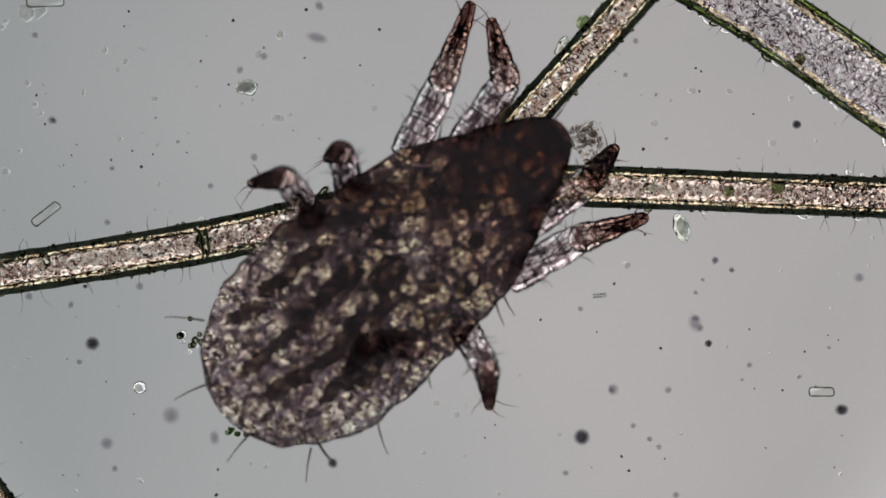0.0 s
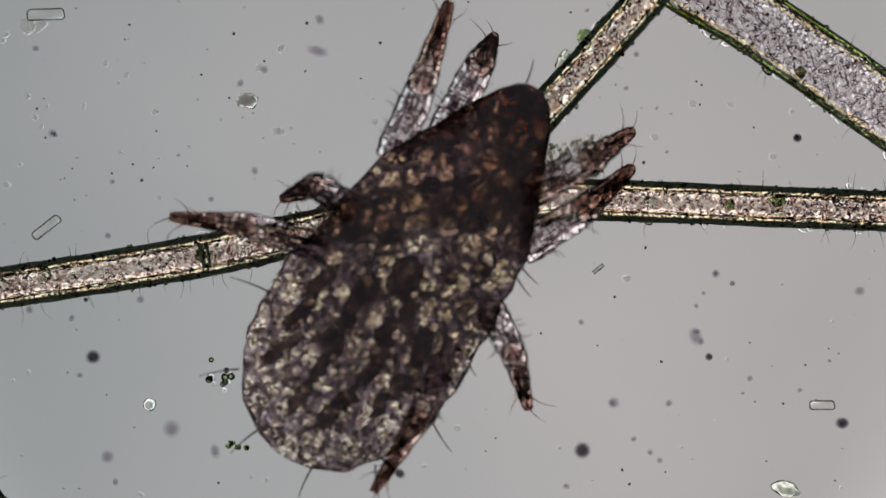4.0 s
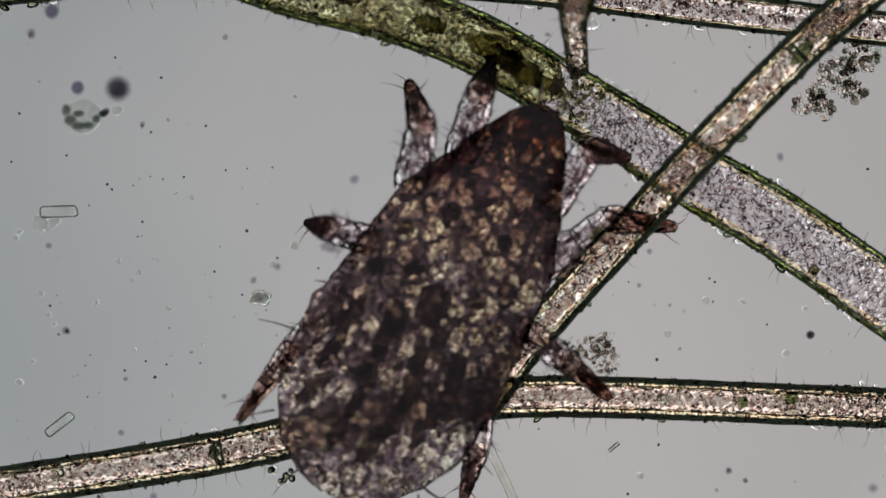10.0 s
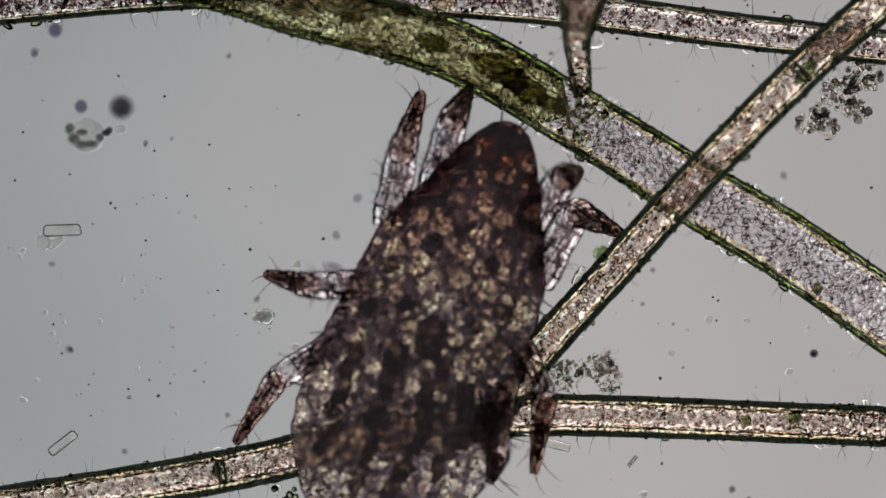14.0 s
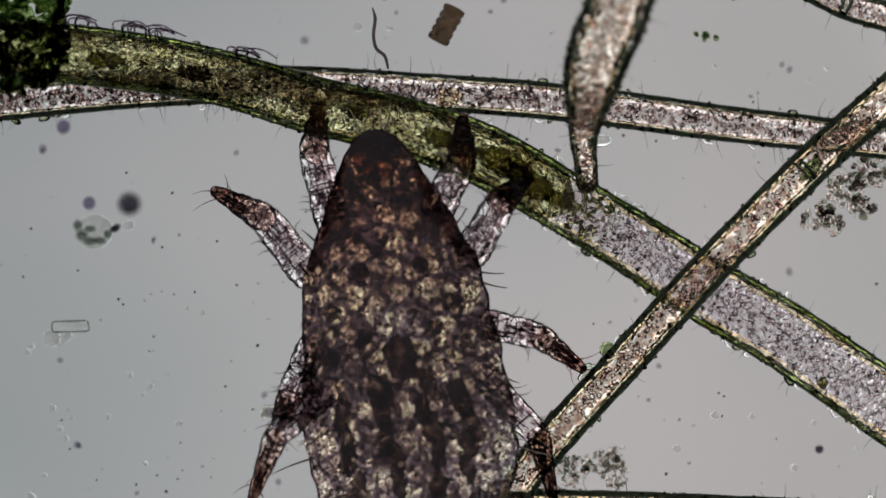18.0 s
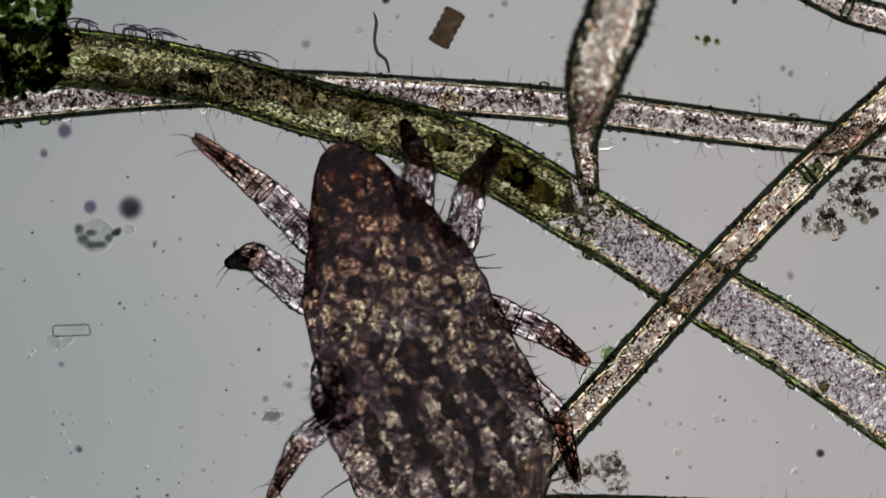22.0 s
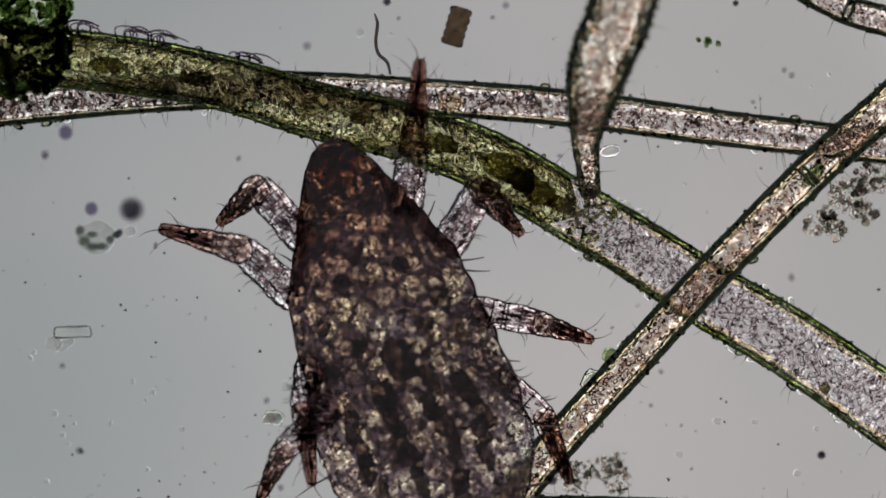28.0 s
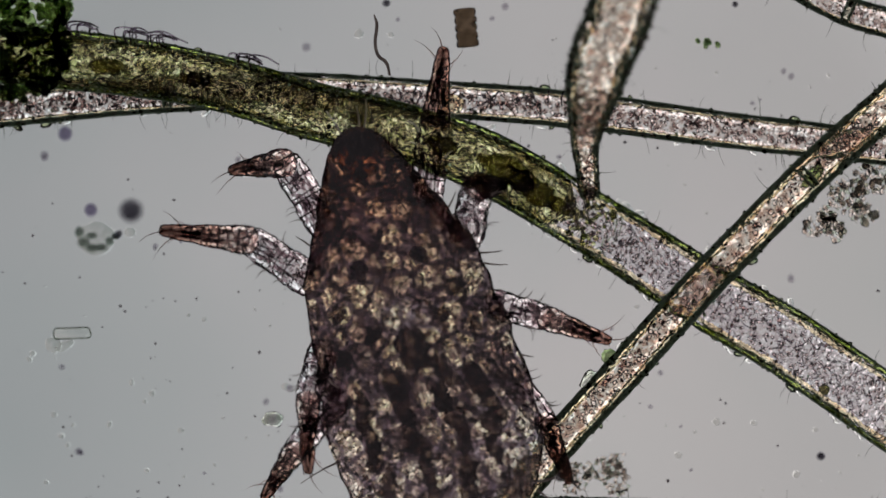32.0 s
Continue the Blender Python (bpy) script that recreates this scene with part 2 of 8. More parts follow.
CRUST = clear("green_crust", 1.2, 0.1, [(0.3, (0.1, 0.14, 0.08)), (0.6, (0.34, 0.38, 0.24)), (0.75, (0.6, 0.62, 0.45))], 130.0, 0.3, 200.0)
GRANULE = clear("purple_brown_granule", 1.1, 0.05, [(0.35, (0.12, 0.07, 0.07)), (0.65, (0.5, 0.36, 0.36))], 150.0)
WALLGRAIN = solid("green_black_wall", [(0.3, (0.012, 0.035, 0.02)), (0.7, (0.05, 0.1, 0.05))], 150.0, 0.6)
CLEARGRAIN = clear("pink_clear_granule", 1.15, 0.01, [(0.35, (0.8, 0.66, 0.64)), (0.6, (1.0, 0.97, 0.97))], 70.0)
WALLBAND = clear("yellow_green_wall", 1.02, 0.05, [(0.35, (0.34, 0.46, 0.06)), (0.6, (0.82, 0.98, 0.36))], 50.0, 0.3, 120.0, 0.002)
STRAWBAND = clear("straw_wall", 1.05, 0.05, [(0.35, (0.9, 0.76, 0.5)), (0.6, (1.0, 0.95, 0.72))], 50.0, 0.3, 120.0, 0.002)
LOOP = clear("purple_hair", 1.2, 0.05, [(0.3, (0.22, 0.17, 0.24)), (0.7, (0.5, 0.42, 0.5))], 60.0)
HAIR = clear("clear_hair", 1.25, 0.05, [(0.3, (0.35, 0.4, 0.33)), (0.7, (0.6, 0.62, 0.55))], 60.0)
GREEN = clear("green_content", 1.06, 0.03, [(0.40, (0.12, 0.14, 0.04)), (0.47, (0.44, 0.49, 0.21)), (0.52, (0.98, 1.0, 0.76))], 290.0,
              1.0, 330.0, 0.006, second=(36.0, [(0.38, (0.52, 0.47, 0.33)), (0.55, (1.0, 1.0, 0.9))]), detail=3.0)
OUTLINE_SHADE = stain("crystal_outline_shade", [(0.3, (0.4, 0.42, 0.38)), (0.7, (0.64, 0.66, 0.62))], 60.0)
DARKGREEN = clear("chloroplast", 1.05, 0.05, [(0.38, (0.045, 0.037, 0.02)), (0.5, (0.17, 0.155, 0.06)), (0.58, (0.5, 0.52, 0.24))], 300.0, 1.0, 260.0, 0.006)
ALGA = clear("dark_alga", 1.025, 0.1, [(0.35, (0.1, 0.145, 0.05)), (0.6, (0.32, 0.41, 0.17)), (0.75, (0.6, 0.69, 0.36))], 90.0, 0.5, 150.0)
BROWNGRAIN = clear("brown_grain", 1.07, 0.03, [(0.35, (0.55, 0.47, 0.42)), (0.65, (0.95, 0.9, 0.86))], 120.0)
SKIN = skin_material()
BODYGRAIN = clear("pale_body_grain", 1.13, 0.03, [(0.35, (0.8, 0.68, 0.5)), (0.6, (1.0, 0.99, 0.88))], 60.0)
DARKGRAIN = clear("dark_body_grain", 1.1, 0.08, [(0.35, (0.12, 0.07, 0.08)), (0.6, (0.4, 0.27, 0.25))], 60.0)
FIBRE = clear("leg_fibre", 1.07, 0.03, [(0.4, (0.1, 0.06, 0.09)), (0.58, (0.5, 0.4, 0.42)), (0.68, (1.0, 0.97, 0.96))], 80.0)
HEADSKIN = clear("mite_head_shield", 1.03, 0.12, [(0.36, (0.06, 0.025, 0.025)), (0.5, (0.34, 0.17, 0.12)), (0.62, (0.85, 0.6, 0.42))], 70.0, 0.8, 120.0, 0.01)
GUT = clear("mite_gut", 1.03, 0.2, [(0.4, (0.02, 0.012, 0.016)), (0.48, (0.12, 0.085, 0.08)), (0.62, (0.5, 0.42, 0.36))], 90.0, 0.8, 120.0, 0.012)
LEGSKIN = clear("leg_skin", 1.035, 0.015, [(0.39, (0.2, 0.12, 0.14)), (0.44, (0.76, 0.62, 0.63)), (0.48, (1.0, 0.95, 0.95))], 210.0,
                0.9, 200.0, 0.006, stretch=(0.5, 1.0, 1.0), detail=3.0)
# tip ramp: brown pigment plus dark from tilt and overlap put into the colour
TIPSKIN = clear("leg_tip_skin", 1.035, 0.02, [(0.40, (0.18, 0.1, 0.09)), (0.46, (0.74, 0.56, 0.5)), (0.52, (1.0, 0.94, 0.9))], 150.0,
                0.6, 120.0, 0.006, along=("X", 0.0, 0.085, [(0.2, (1.0, 0.97, 0.95)), (0.6, (0.72, 0.55, 0.48)), (0.85, (0.4, 0.26, 0.22)), (1.0, (0.2, 0.12, 0.1))]))
CUTICLE = clear("leg_cuticle", 1.1, 0.1, [(0.35, (0.12, 0.07, 0.09)), (0.65, (0.4, 0.28, 0.32))], 90.0)
GREYCELL = clear("grey_green_cell", 1.06, 0.03, [(0.35, (0.3, 0.34, 0.26)), (0.6, (0.85, 0.87, 0.8))], 90.0, 0.5, 90.0, 0.004)
BLACKMETAL = solid("black_metal", [(0.3, (0.012, 0.012, 0.013)), (0.7, (0.02, 0.02, 0.022))], 3.0, 0.7, 0.1, 20.0)
EYESPOT = clear("eye_pigment", 1.03, 0.3, [(0.4, (0.02, 0.012, 0.02)), (0.6, (0.07, 0.04, 0.06))], 110.0)
BRISTLE = solid("dark_bristle", [(0.3, (0.04, 0.035, 0.03)), (0.7, (0.16, 0.14, 0.11))], 100.0, 0.5)
BEAD = clear("clear_bead", 1.045, 0.02, [(0.3, (0.74, 0.75, 0.7)), (0.7, (1.0, 1.0, 1.0))], 100.0)
DARKBEAD = solid("dark_speck", [(0.3, (0.05, 0.05, 0.055)), (0.7, (0.2, 0.19, 0.2))], 100.0, 0.6)
PALEBEAD = clear("pale_bead", 1.014, 0.05, [(0.3, (0.72, 0.72, 0.69)), (0.7, (0.95, 0.95, 0.93))], 100.0)
NEEDLE = clear("clear_needle", 1.09, 0.02, [(0.3, (0.75, 0.76, 0.68)), (0.7, (0.98, 0.98, 0.92))], 60.0)
HAZE = stain("hazy_cell", [(0.3, (0.6, 0.58, 0.62)), (0.7, (0.8, 0.78, 0.81))], 60.0, soft=0.85)
DUSK = stain("dark_cell", [(0.3, (0.2, 0.19, 0.22)), (0.7, (0.36, 0.35, 0.38))], 80.0, soft=0.7)
FOLD = stain("green_fold", [(0.38, (0.24, 0.28, 0.25)), (0.6, (0.6, 0.64, 0.6))], 90.0, soft=0.8)
PURPLE = stain("purple_cell", [(0.3, (0.42, 0.4, 0.5)), (0.7, (0.6, 0.56, 0.66))], 80.0, soft=0.6)
BROWN = stain("brown_crystal", [(0.35, (0.24, 0.19, 0.14)), (0.65, (0.52, 0.44, 0.36))], 90.0, 2.0, 1.0)
QUARTZ = clear("clear_crystal", 1.012, 0.05, [(0.3, (0.86, 0.87, 0.83)), (0.7, (1.0, 1.0, 0.98))], 60.0)
GREENCELL = clear("green_cell", 1.03, 0.05, [(0.35, (0.1, 0.15, 0.07)), (0.6, (0.34, 0.42, 0.22))], 90.0, 0.5, 120.0, 0.003)


# ---- mesh helpers ----
def part(name, bm, material, parent=None, label="", kind="", smooth=True):
    """Links a bmesh as one mesh object under a thing or a part."""
    me = bpy.data.meshes.new(name)
    bm.normal_update()
    bm.to_mesh(me)
    bm.free()
    if smooth:
        me.polygons.foreach_set("use_smooth", [True] * len(me.polygons))
    me.materials.append(material)
    ob = new(name, me)
    if parent:
        ob.parent = parent
    if label or kind:
        tagged(ob, label, kind=kind)
    return ob


def spline(pts, n):
    """n + 1 points with radii along a smooth line through pts of (place, radius)."""
    q = [np.array([*p, r]) for p, r in pts]
    q = [2 * q[0] - q[1], *q, 2 * q[-1] - q[-2]]
    out = []
    m = len(q) - 3
    for i in range(n + 1):
        u = i / n * m
        k = min(int(u), m - 1)
        f = u - k
        a, b, c, d = q[k:k + 4]
        v = 0.5 * (2 * b + (c - a) * f + (2 * a - 5 * b + 4 * c - d) * f * f + (3 * b - a - 3 * c + d) * f ** 3)
        out.append((Vector(v[:3]), float(v[3])))
    return out


def axes(line, i):
    a, b = line[max(i - 1, 0)][0], line[min(i + 1, len(line) - 1)][0]
    w = (b - a).normalized()
    u = w.cross(Vector((0, 0, 1)))
    u = u.normalized() if u.length > 1e-6 else Vector((1, 0, 0))
    return w, u, u.cross(w)


def pipe(bm, line, inner, sides=28, rough=0.0, seed=0.0):
    """A hollow tube with a wall of real thickness; inner: the bore's share of the radius."""
    walls = []
    for share in (1.0, inner):
        rings = []
        for i, (p, r) in enumerate(line):
            w, u, v = axes(line, i)
            ring = []
            for k in range(sides):
                a = 2 * math.pi * k / sides
                rr = r * share * (1 + rough * noise.noise(p * 90 + Vector((math.cos(a) * 1.3, math.sin(a) * 1.3, seed + share))))
                ring.append(bm.verts.new(p + u * (math.cos(a) * rr) + v * (math.sin(a) * rr)))
            rings.append(ring)
        walls.append(rings)
    for rings, back in zip(walls, (False, True)):
        for a, b in zip(rings, rings[1:]):
            for k in range(sides):
                f = (a[k], a[(k + 1) % sides], b[(k + 1) % sides], b[k])
                bm.faces.new(f[::-1] if back else f)
    for i, back in ((0, True), (-1, False)):
        a, b = walls[0][i], walls[1][i]
        for k in range(sides):
            f = (a[k], a[(k + 1) % sides], b[(k + 1) % sides], b[k])
            bm.faces.new(f if not back else f[::-1])
    return bm


def tube(bm, line, sides=20, rough=0.0, seed=0.0, flat=1.0, capped=True):
    """A closed tube round a line of (place, radius); rough: uneven by that share of the radius."""
    rings = []
    for i, (p, r) in enumerate(line):
        w, u, v = axes(line, i)
        ring = []
        for k in range(sides):
            a = 2 * math.pi * k / sides
            rr = r
            if rough:
                rr *= 1 + rough * noise.noise(p * 90 + Vector((math.cos(a) * 1.3, math.sin(a) * 1.3, seed)))
            ring.append(bm.verts.new(p + u * (math.cos(a) * rr) + v * (math.sin(a) * rr * flat)))
        rings.append(ring)
    for a, b in zip(rings, rings[1:]):
        for k in range(sides):
            bm.faces.new((a[k], a[(k + 1) % sides], b[(k + 1) % sides], b[k]))
    if capped:
        bm.faces.new(rings[0][::-1])
        bm.faces.new(rings[-1])
    return bm


def ico(level):
    bm = bmesh.new()
    bmesh.ops.create_icosphere(bm, subdivisions=level, radius=1.0)
    out = [v.co.copy() for v in bm.verts], [[v.index for v in f.verts] for f in bm.faces]
    bm.free()
    return out


ICOS = {k: ico(k) for k in (1, 2, 3)}


def blob(bm, c, r, rough=0.25, rnd=random, level=1, flat=1.0):
    """A small uneven lump."""
    turn = Euler((rnd.uniform(0, 6.28), rnd.uniform(0, 6.28), rnd.uniform(0, 6.28))).to_matrix()
    vs = []
    off = Vector((rnd.uniform(0, 90), rnd.uniform(0, 90), 0))
    for co in ICOS[level][0]:
        k = 1 + (rnd.uniform(-rough, rough) if level == 1 else rough * noise.noise(co * 1.7 + off))
        d = turn @ (co * (r * k))
        vs.append(bm.verts.new(c + Vector((d.x, d.y, d.z * flat))))
    for f in ICOS[level][1]:
        bm.faces.new([vs[i] for i in f])


def lump(size, sub=4, rough=0.15, scale=3.0, seed=0.0):
    """A larger smooth uneven body round the origin, half sizes given."""
    bm = bmesh.new()
    bmesh.ops.create_icosphere(bm, subdivisions=sub, radius=1.0)
    for v in bm.verts:
        k = 1 + rough * noise.noise(v.co * scale + Vector((seed, seed, seed)))
        v.co = Vector((v.co.x * size[0] * k, v.co.y * size[1] * k, v.co.z * size[2] * k))
    return bm


def strand(bm, a, b, r, bend=0.0, taper=0.25, sides=5, n=6):
    """A thin hair from a to b."""
    d = b - a
    side = d.cross(Vector((0, 0, 1)))
    side = side.normalized() if side.length > 1e-9 else Vector((1, 0, 0))
    line = []
    for i in range(n + 1):
        f = i / n
        line.append((a + d * f + side * (bend * d.length * 4 * f * (1 - f)), r * (1 - (1 - taper) * f)))
    tube(bm, line, sides)


# ---- the large structure ----
def build_slide():
    bm = bmesh.new()
    bmesh.ops.create_cube(bm, size=1.0)
    for v in bm.verts:
        v.co = Vector((v.co.x * 75, v.co.y * 25, v.co.z * 1.0 - 0.5))
    bmesh.ops.bevel(bm, geom=bm.edges[:], offset=0.02, segments=2, affect="EDGES")
    ob = part("ground", bm, GLASS, smooth=False)
    tagged(ob, "clear flat glass microscope slide lit from below", "glass slide", kind="structure")
    ob.visible_shadow = False


def build_lamp():
    root = new("condenser_lamp")
    root.location = (0, -0.15, -20.0)
    tagged(root, "round grey-white bright field of a microscope lamp under the slide", "lamp")
    bm = bmesh.new()
    bmesh.ops.create_circle(bm, cap_ends=True, segments=64, radius=3.2)
    part("light_field", bm, FIELD, root, "glowing lens with an added brighter outer ring", smooth=False)
    bm = bmesh.new()
    prev = None
    prof = [(3.2, -0.02), (3.24, 0.05), (3.36, 0.05), (3.4, -0.08), (3.4, -0.9), (3.2, -0.9)]
    for k in range(65):
        a = 2 * math.pi * k / 64
        ring = [bm.verts.new((r * math.cos(a), r * math.sin(a), z)) for r, z in prof]
        if prev:
            for i in range(len(prof) - 1):
                bm.faces.new((prev[i], ring[i], ring[i + 1], prev[i + 1]))
        prev = ring
    part("rim", bm, DARKBEAD, root, "black metal rim", smooth=False)
    # unseen black shroud, added to keep room light off rays that miss the lamp
    part("light_shroud", turned([(3.42, -0.9), (3.42, 0.1), (1.32, 18.35), (1.42, 18.35), (3.52, 0.1), (3.52, -0.9)]), BLACKMETAL, root, "added unseen black shroud that blocks stray room light")


def turned(prof, n=64):
    """A profile of (radius, height) turned about the upright axis."""
    bm = bmesh.new()
    prev = None
    for k in range(n + 1):
        a = 2 * math.pi * k / n
        ring = [bm.verts.new((r * math.cos(a), r * math.sin(a), z)) for r, z in prof]
        if prev:
            for i in range(len(prof)):
                j = (i + 1) % len(prof)
                bm.faces.new((prev[i], ring[i], ring[j], prev[j]))
        prev = ring
    bmesh.ops.remove_doubles(bm, verts=bm.verts[:], dist=1e-5)
    bmesh.ops.recalc_face_normals(bm, faces=bm.faces[:])
    return bm


def build_light_stop():
    # unseen plate under the slide, added to block room light from below
    ob = part("stage", turned([(1.3, -1.6), (1.3, -1.05), (1.35, -1.004), (3.4, -1.004), (3.45, -1.05), (3.45, -1.6)]), BLACKMETAL, smooth=False)
    ob.location = (0, -0.15, 0)
    tagged(ob, "unseen round black plate added under the slide to block room light", "stage")


build_slide()
build_lamp()
build_light_stop()


# ---- filaments ----
def filament(label, pts, material, length_n, septa=(), crust=400, crust_size=5.0, granules=250, hairs=30, yellow=False,
             seed=1, group="filaments", sides=32, hair_len=40, bore=0.7, grain=3.2, wall=1500, wall_size=2.6, septum_half=6,
             beads=1500, bead_max=3.8, lines=()):
    """A tubular alga on the slide: sheath, cross walls, crust of grains, contents and hairs."""
    rnd = random.Random(seed)
    line = spline([(P(x, y, z), r * S) for x, y, z, r in pts], length_n)
    root = new("algal_filament")
    tagged(root, label, "filament", group)
    bm = bmesh.new()
    pipe(bm, line, bore, sides, 0.05, seed)
    bmesh.ops.recalc_face_normals(bm, faces=bm.faces[:])
    ob = part("sheath", bm, material, root)
    ob.visible_shadow = False
    n = len(line)
    for f in septa:
        i = int(f * (n - 1))
        w, u, v = axes(line, i)
        p, r = line[i]
        bm = bmesh.new()
        tube(bm, [(p - w * (septum_half + 3) * S, r * bore * 0.8), (p - w * septum_half * S, r * bore * 0.98), (p + w * septum_half * S, r * bore * 0.98), (p + w * (septum_half + 3) * S, r * bore * 0.8)], 20)
        part("septum", bm, SEPTUM, root, "dark cross wall")
        for along in (-septum_half, septum_half):
            bm = bmesh.new()
            ring = [p + w * along * S + (u * math.cos(a) + v * math.sin(a)) * r * bore for a in [math.pi * k / 12 for k in range(25)]]
            for a, b in zip(ring, ring[1:]):
                strand(bm, a, b, 2.0 * S, 0, 1.0, 5, 1)
            part("septum_rim", bm, WALLGRAIN, root, "green-black edge of a cross wall")
    bm = bmesh.new()
    for k in range(crust):
        i = rnd.randrange(1, n - 1)
        w, u, v = axes(line, i)
        p, r = line[i]
        a = rnd.gauss(0, 0.55) + (math.pi if rnd.random() < 0.5 else 0)
        at = p + w * rnd.uniform(-0.5, 0.5) * (line[i + 1][0] - p).length + (u * math.cos(a) + v * math.sin(a)) * r * rnd.uniform(0.97, 1.04)
        blob(bm, at, rnd.uniform(0.35, 1.0) ** 2 * crust_size * min(1.0, r / (32 * S)) * S, 0.3, rnd)
    part("crust", bm, CRUST, root, "dark green grains along the walls", "stuff")
    # dark grains at the two sides only, to darken the wall band
    bm = bmesh.new()
    for k in range(wall):
        i = rnd.randrange(1, n - 1)
        w, u, v = axes(line, i)
        p, r = line[i]
        a = rnd.gauss(0, 0.3) + (math.pi if rnd.random() < 0.5 else 0)
        at = p + w * rnd.uniform(-0.5, 0.5) * (line[i + 1][0] - p).length + (u * math.cos(a) + v * math.sin(a)) * r * rnd.uniform(bore + 0.08, 0.99)
        blob(bm, at, rnd.uniform(0.6, 1.0) * wall_size * min(1.0, r / (32 * S)) * S, 0.3, rnd)
    part("side_wall_grains", bm, WALLGRAIN, root, "green-black grains within the wall", "stuff")
    bm = bmesh.new()
    for k in range(granules):
        i = rnd.randrange(1, n - 1)
        w, u, v = axes(line, i)
        p, r = line[i]
        a, rr = rnd.uniform(0, 6.28), r * bore * 0.93 * math.sqrt(rnd.random())
        blob(bm, p + (u * math.cos(a) + v * math.sin(a)) * rr + w * rnd.uniform(-0.5, 0.5) * (line[i + 1][0] - p).length, rnd.uniform(1.0, grain) * S, 0.2, rnd)
    part("granules", bm, GRANULE, root, "small brown grains inside", "stuff")
    bm = bmesh.new()
    for k in range(beads):
        i = rnd.randrange(1, n - 1)
        w, u, v = axes(line, i)
        p, r = line[i]
        a, rr = rnd.uniform(0, 6.28), r * bore * 0.9 * math.sqrt(rnd.random())
        blob(bm, p + (u * math.cos(a) + v * math.sin(a)) * rr + w * rnd.uniform(-0.5, 0.5) * (line[i + 1][0] - p).length, rnd.uniform(1.4, bead_max) * min(1.0, r / (32 * S)) * S, 0.2, rnd)
    part("clear_granules", bm, CLEARGRAIN, root, "pinkish clear grains inside", "stuff")
    # layered lines that run along both walls
    for side in (-1, 1):
        for f, radius, mat in lines:
            q = rnd.uniform(0, 50)
            rail = []
            for i in range(n):
                w, u, v = axes(line, i)
                p, r = line[i]
                wob = 1 + 0.02 * noise.noise(Vector((i * 0.35, q, 0)))
                thick = radius * (1 + 0.5 * noise.noise(Vector((i * 0.3, q, 9)))) * min(1.0, r / (30 * S))
                rail.append((p + u * side * r * f * wob + v * r * 0.1, max(0.3, thick) * S))
            bm = bmesh.new()
            tube(bm, rail, 7)
            part("wall_line", bm, mat, root)
    for k in range(hairs):
        i = rnd.randrange(1, n - 1)
        w, u, v = axes(line, i)
        p, r = line[i]
        a = rnd.gauss(0, 0.3) + (math.pi if rnd.random() < 0.5 else 0)
        d = (u * math.cos(a) + v * math.sin(a) + w * rnd.uniform(-0.5, 0.5)).normalized()
        bm = bmesh.new()
        strand(bm, p + d * r * 0.95, p + d * (r + rnd.uniform(0.3, 1.0) * hair_len * S), 0.8 * S, rnd.uniform(-0.15, 0.15))
        part("hair", bm, HAIR, root)
    return root, line


fil_a, line_a = filament("slender pale algal filament with dark walls and cross walls",
                         [(-120, 1098, 0.019, 36), (36, 1075, 0.019, 36), (416, 1014, 0.019, 37), (700, 950, 0.019, 36), (961, 917, 0.019, 36),
                          (1416, 930, 0.019, 35), (1640, 939, 0.019, 35)], SHEATH, 240,
                         septa=(0.33,), crust=750, crust_size=4.6, granules=520, hairs=90, seed=3, bore=0.56, wall=3500, wall_size=2.6, lines=((0.94, 3.4, WALLGRAIN), (0.83, 3.6, WALLGRAIN), (0.73, 2.0, WALLGRAIN), (0.6, 4.0, STRAWBAND)))
fil_b, line_b = filament("slender straw-yellow algal filament leaning across the others",
                         [(850, 962, 0.03, 33), (960, 815, 0.035, 33), (1100, 660, 0.05, 33), (1245, 500, 0.085, 33), (1430, 312, 0.088, 34), (1568, 188, 0.085, 34), (1720, 50, 0.07, 34)],
                         SHEATH_YELLOW, 200, septa=(0.667,), crust=500, crust_size=4.8, granules=380, hairs=20, seed=5, beads=520, bead_max=6.0, bore=0.58, wall=3000, wall_size=2.8, lines=((0.94, 3.4, WALLGRAIN), (0.83, 3.6, WALLGRAIN), (0.73, 2.0, WALLGRAIN), (0.6, 4.0, STRAWBAND)))
fil_c, line_c = filament("broad algal filament, green-filled along one half and clear along the other",
                         [(-80, 85, 0.061, 50), (60, 100, 0.061, 52), (250, 122, 0.061, 50), (400, 151, 0.061, 48), (550, 196, 0.061, 50), (700, 232, 0.061, 51), (850, 283, 0.045, 54),
                          (1000, 368, 0.03, 54), (1100, 428, 0.03, 55), (1245, 520, 0.03, 58), (1400, 612, 0.03, 59), (1568, 728, 0.03, 60), (1720, 835, 0.03, 60)],
                         SHEATH_THICK, 260, septa=(), crust=1000, crust_size=4.6, granules=900, hairs=70, seed=7, bore=0.86, grain=2.8, wall=2600, wall_size=2.5, septum_half=1.5, beads=5200,
                         lines=((0.985, 2.2, WALLGRAIN), (0.92, 4.4, WALLBAND), (0.84, 1.2, WALLGRAIN), (0.79, 0.8, WALLGRAIN), (0.74, 5.0, STRAWBAND)))
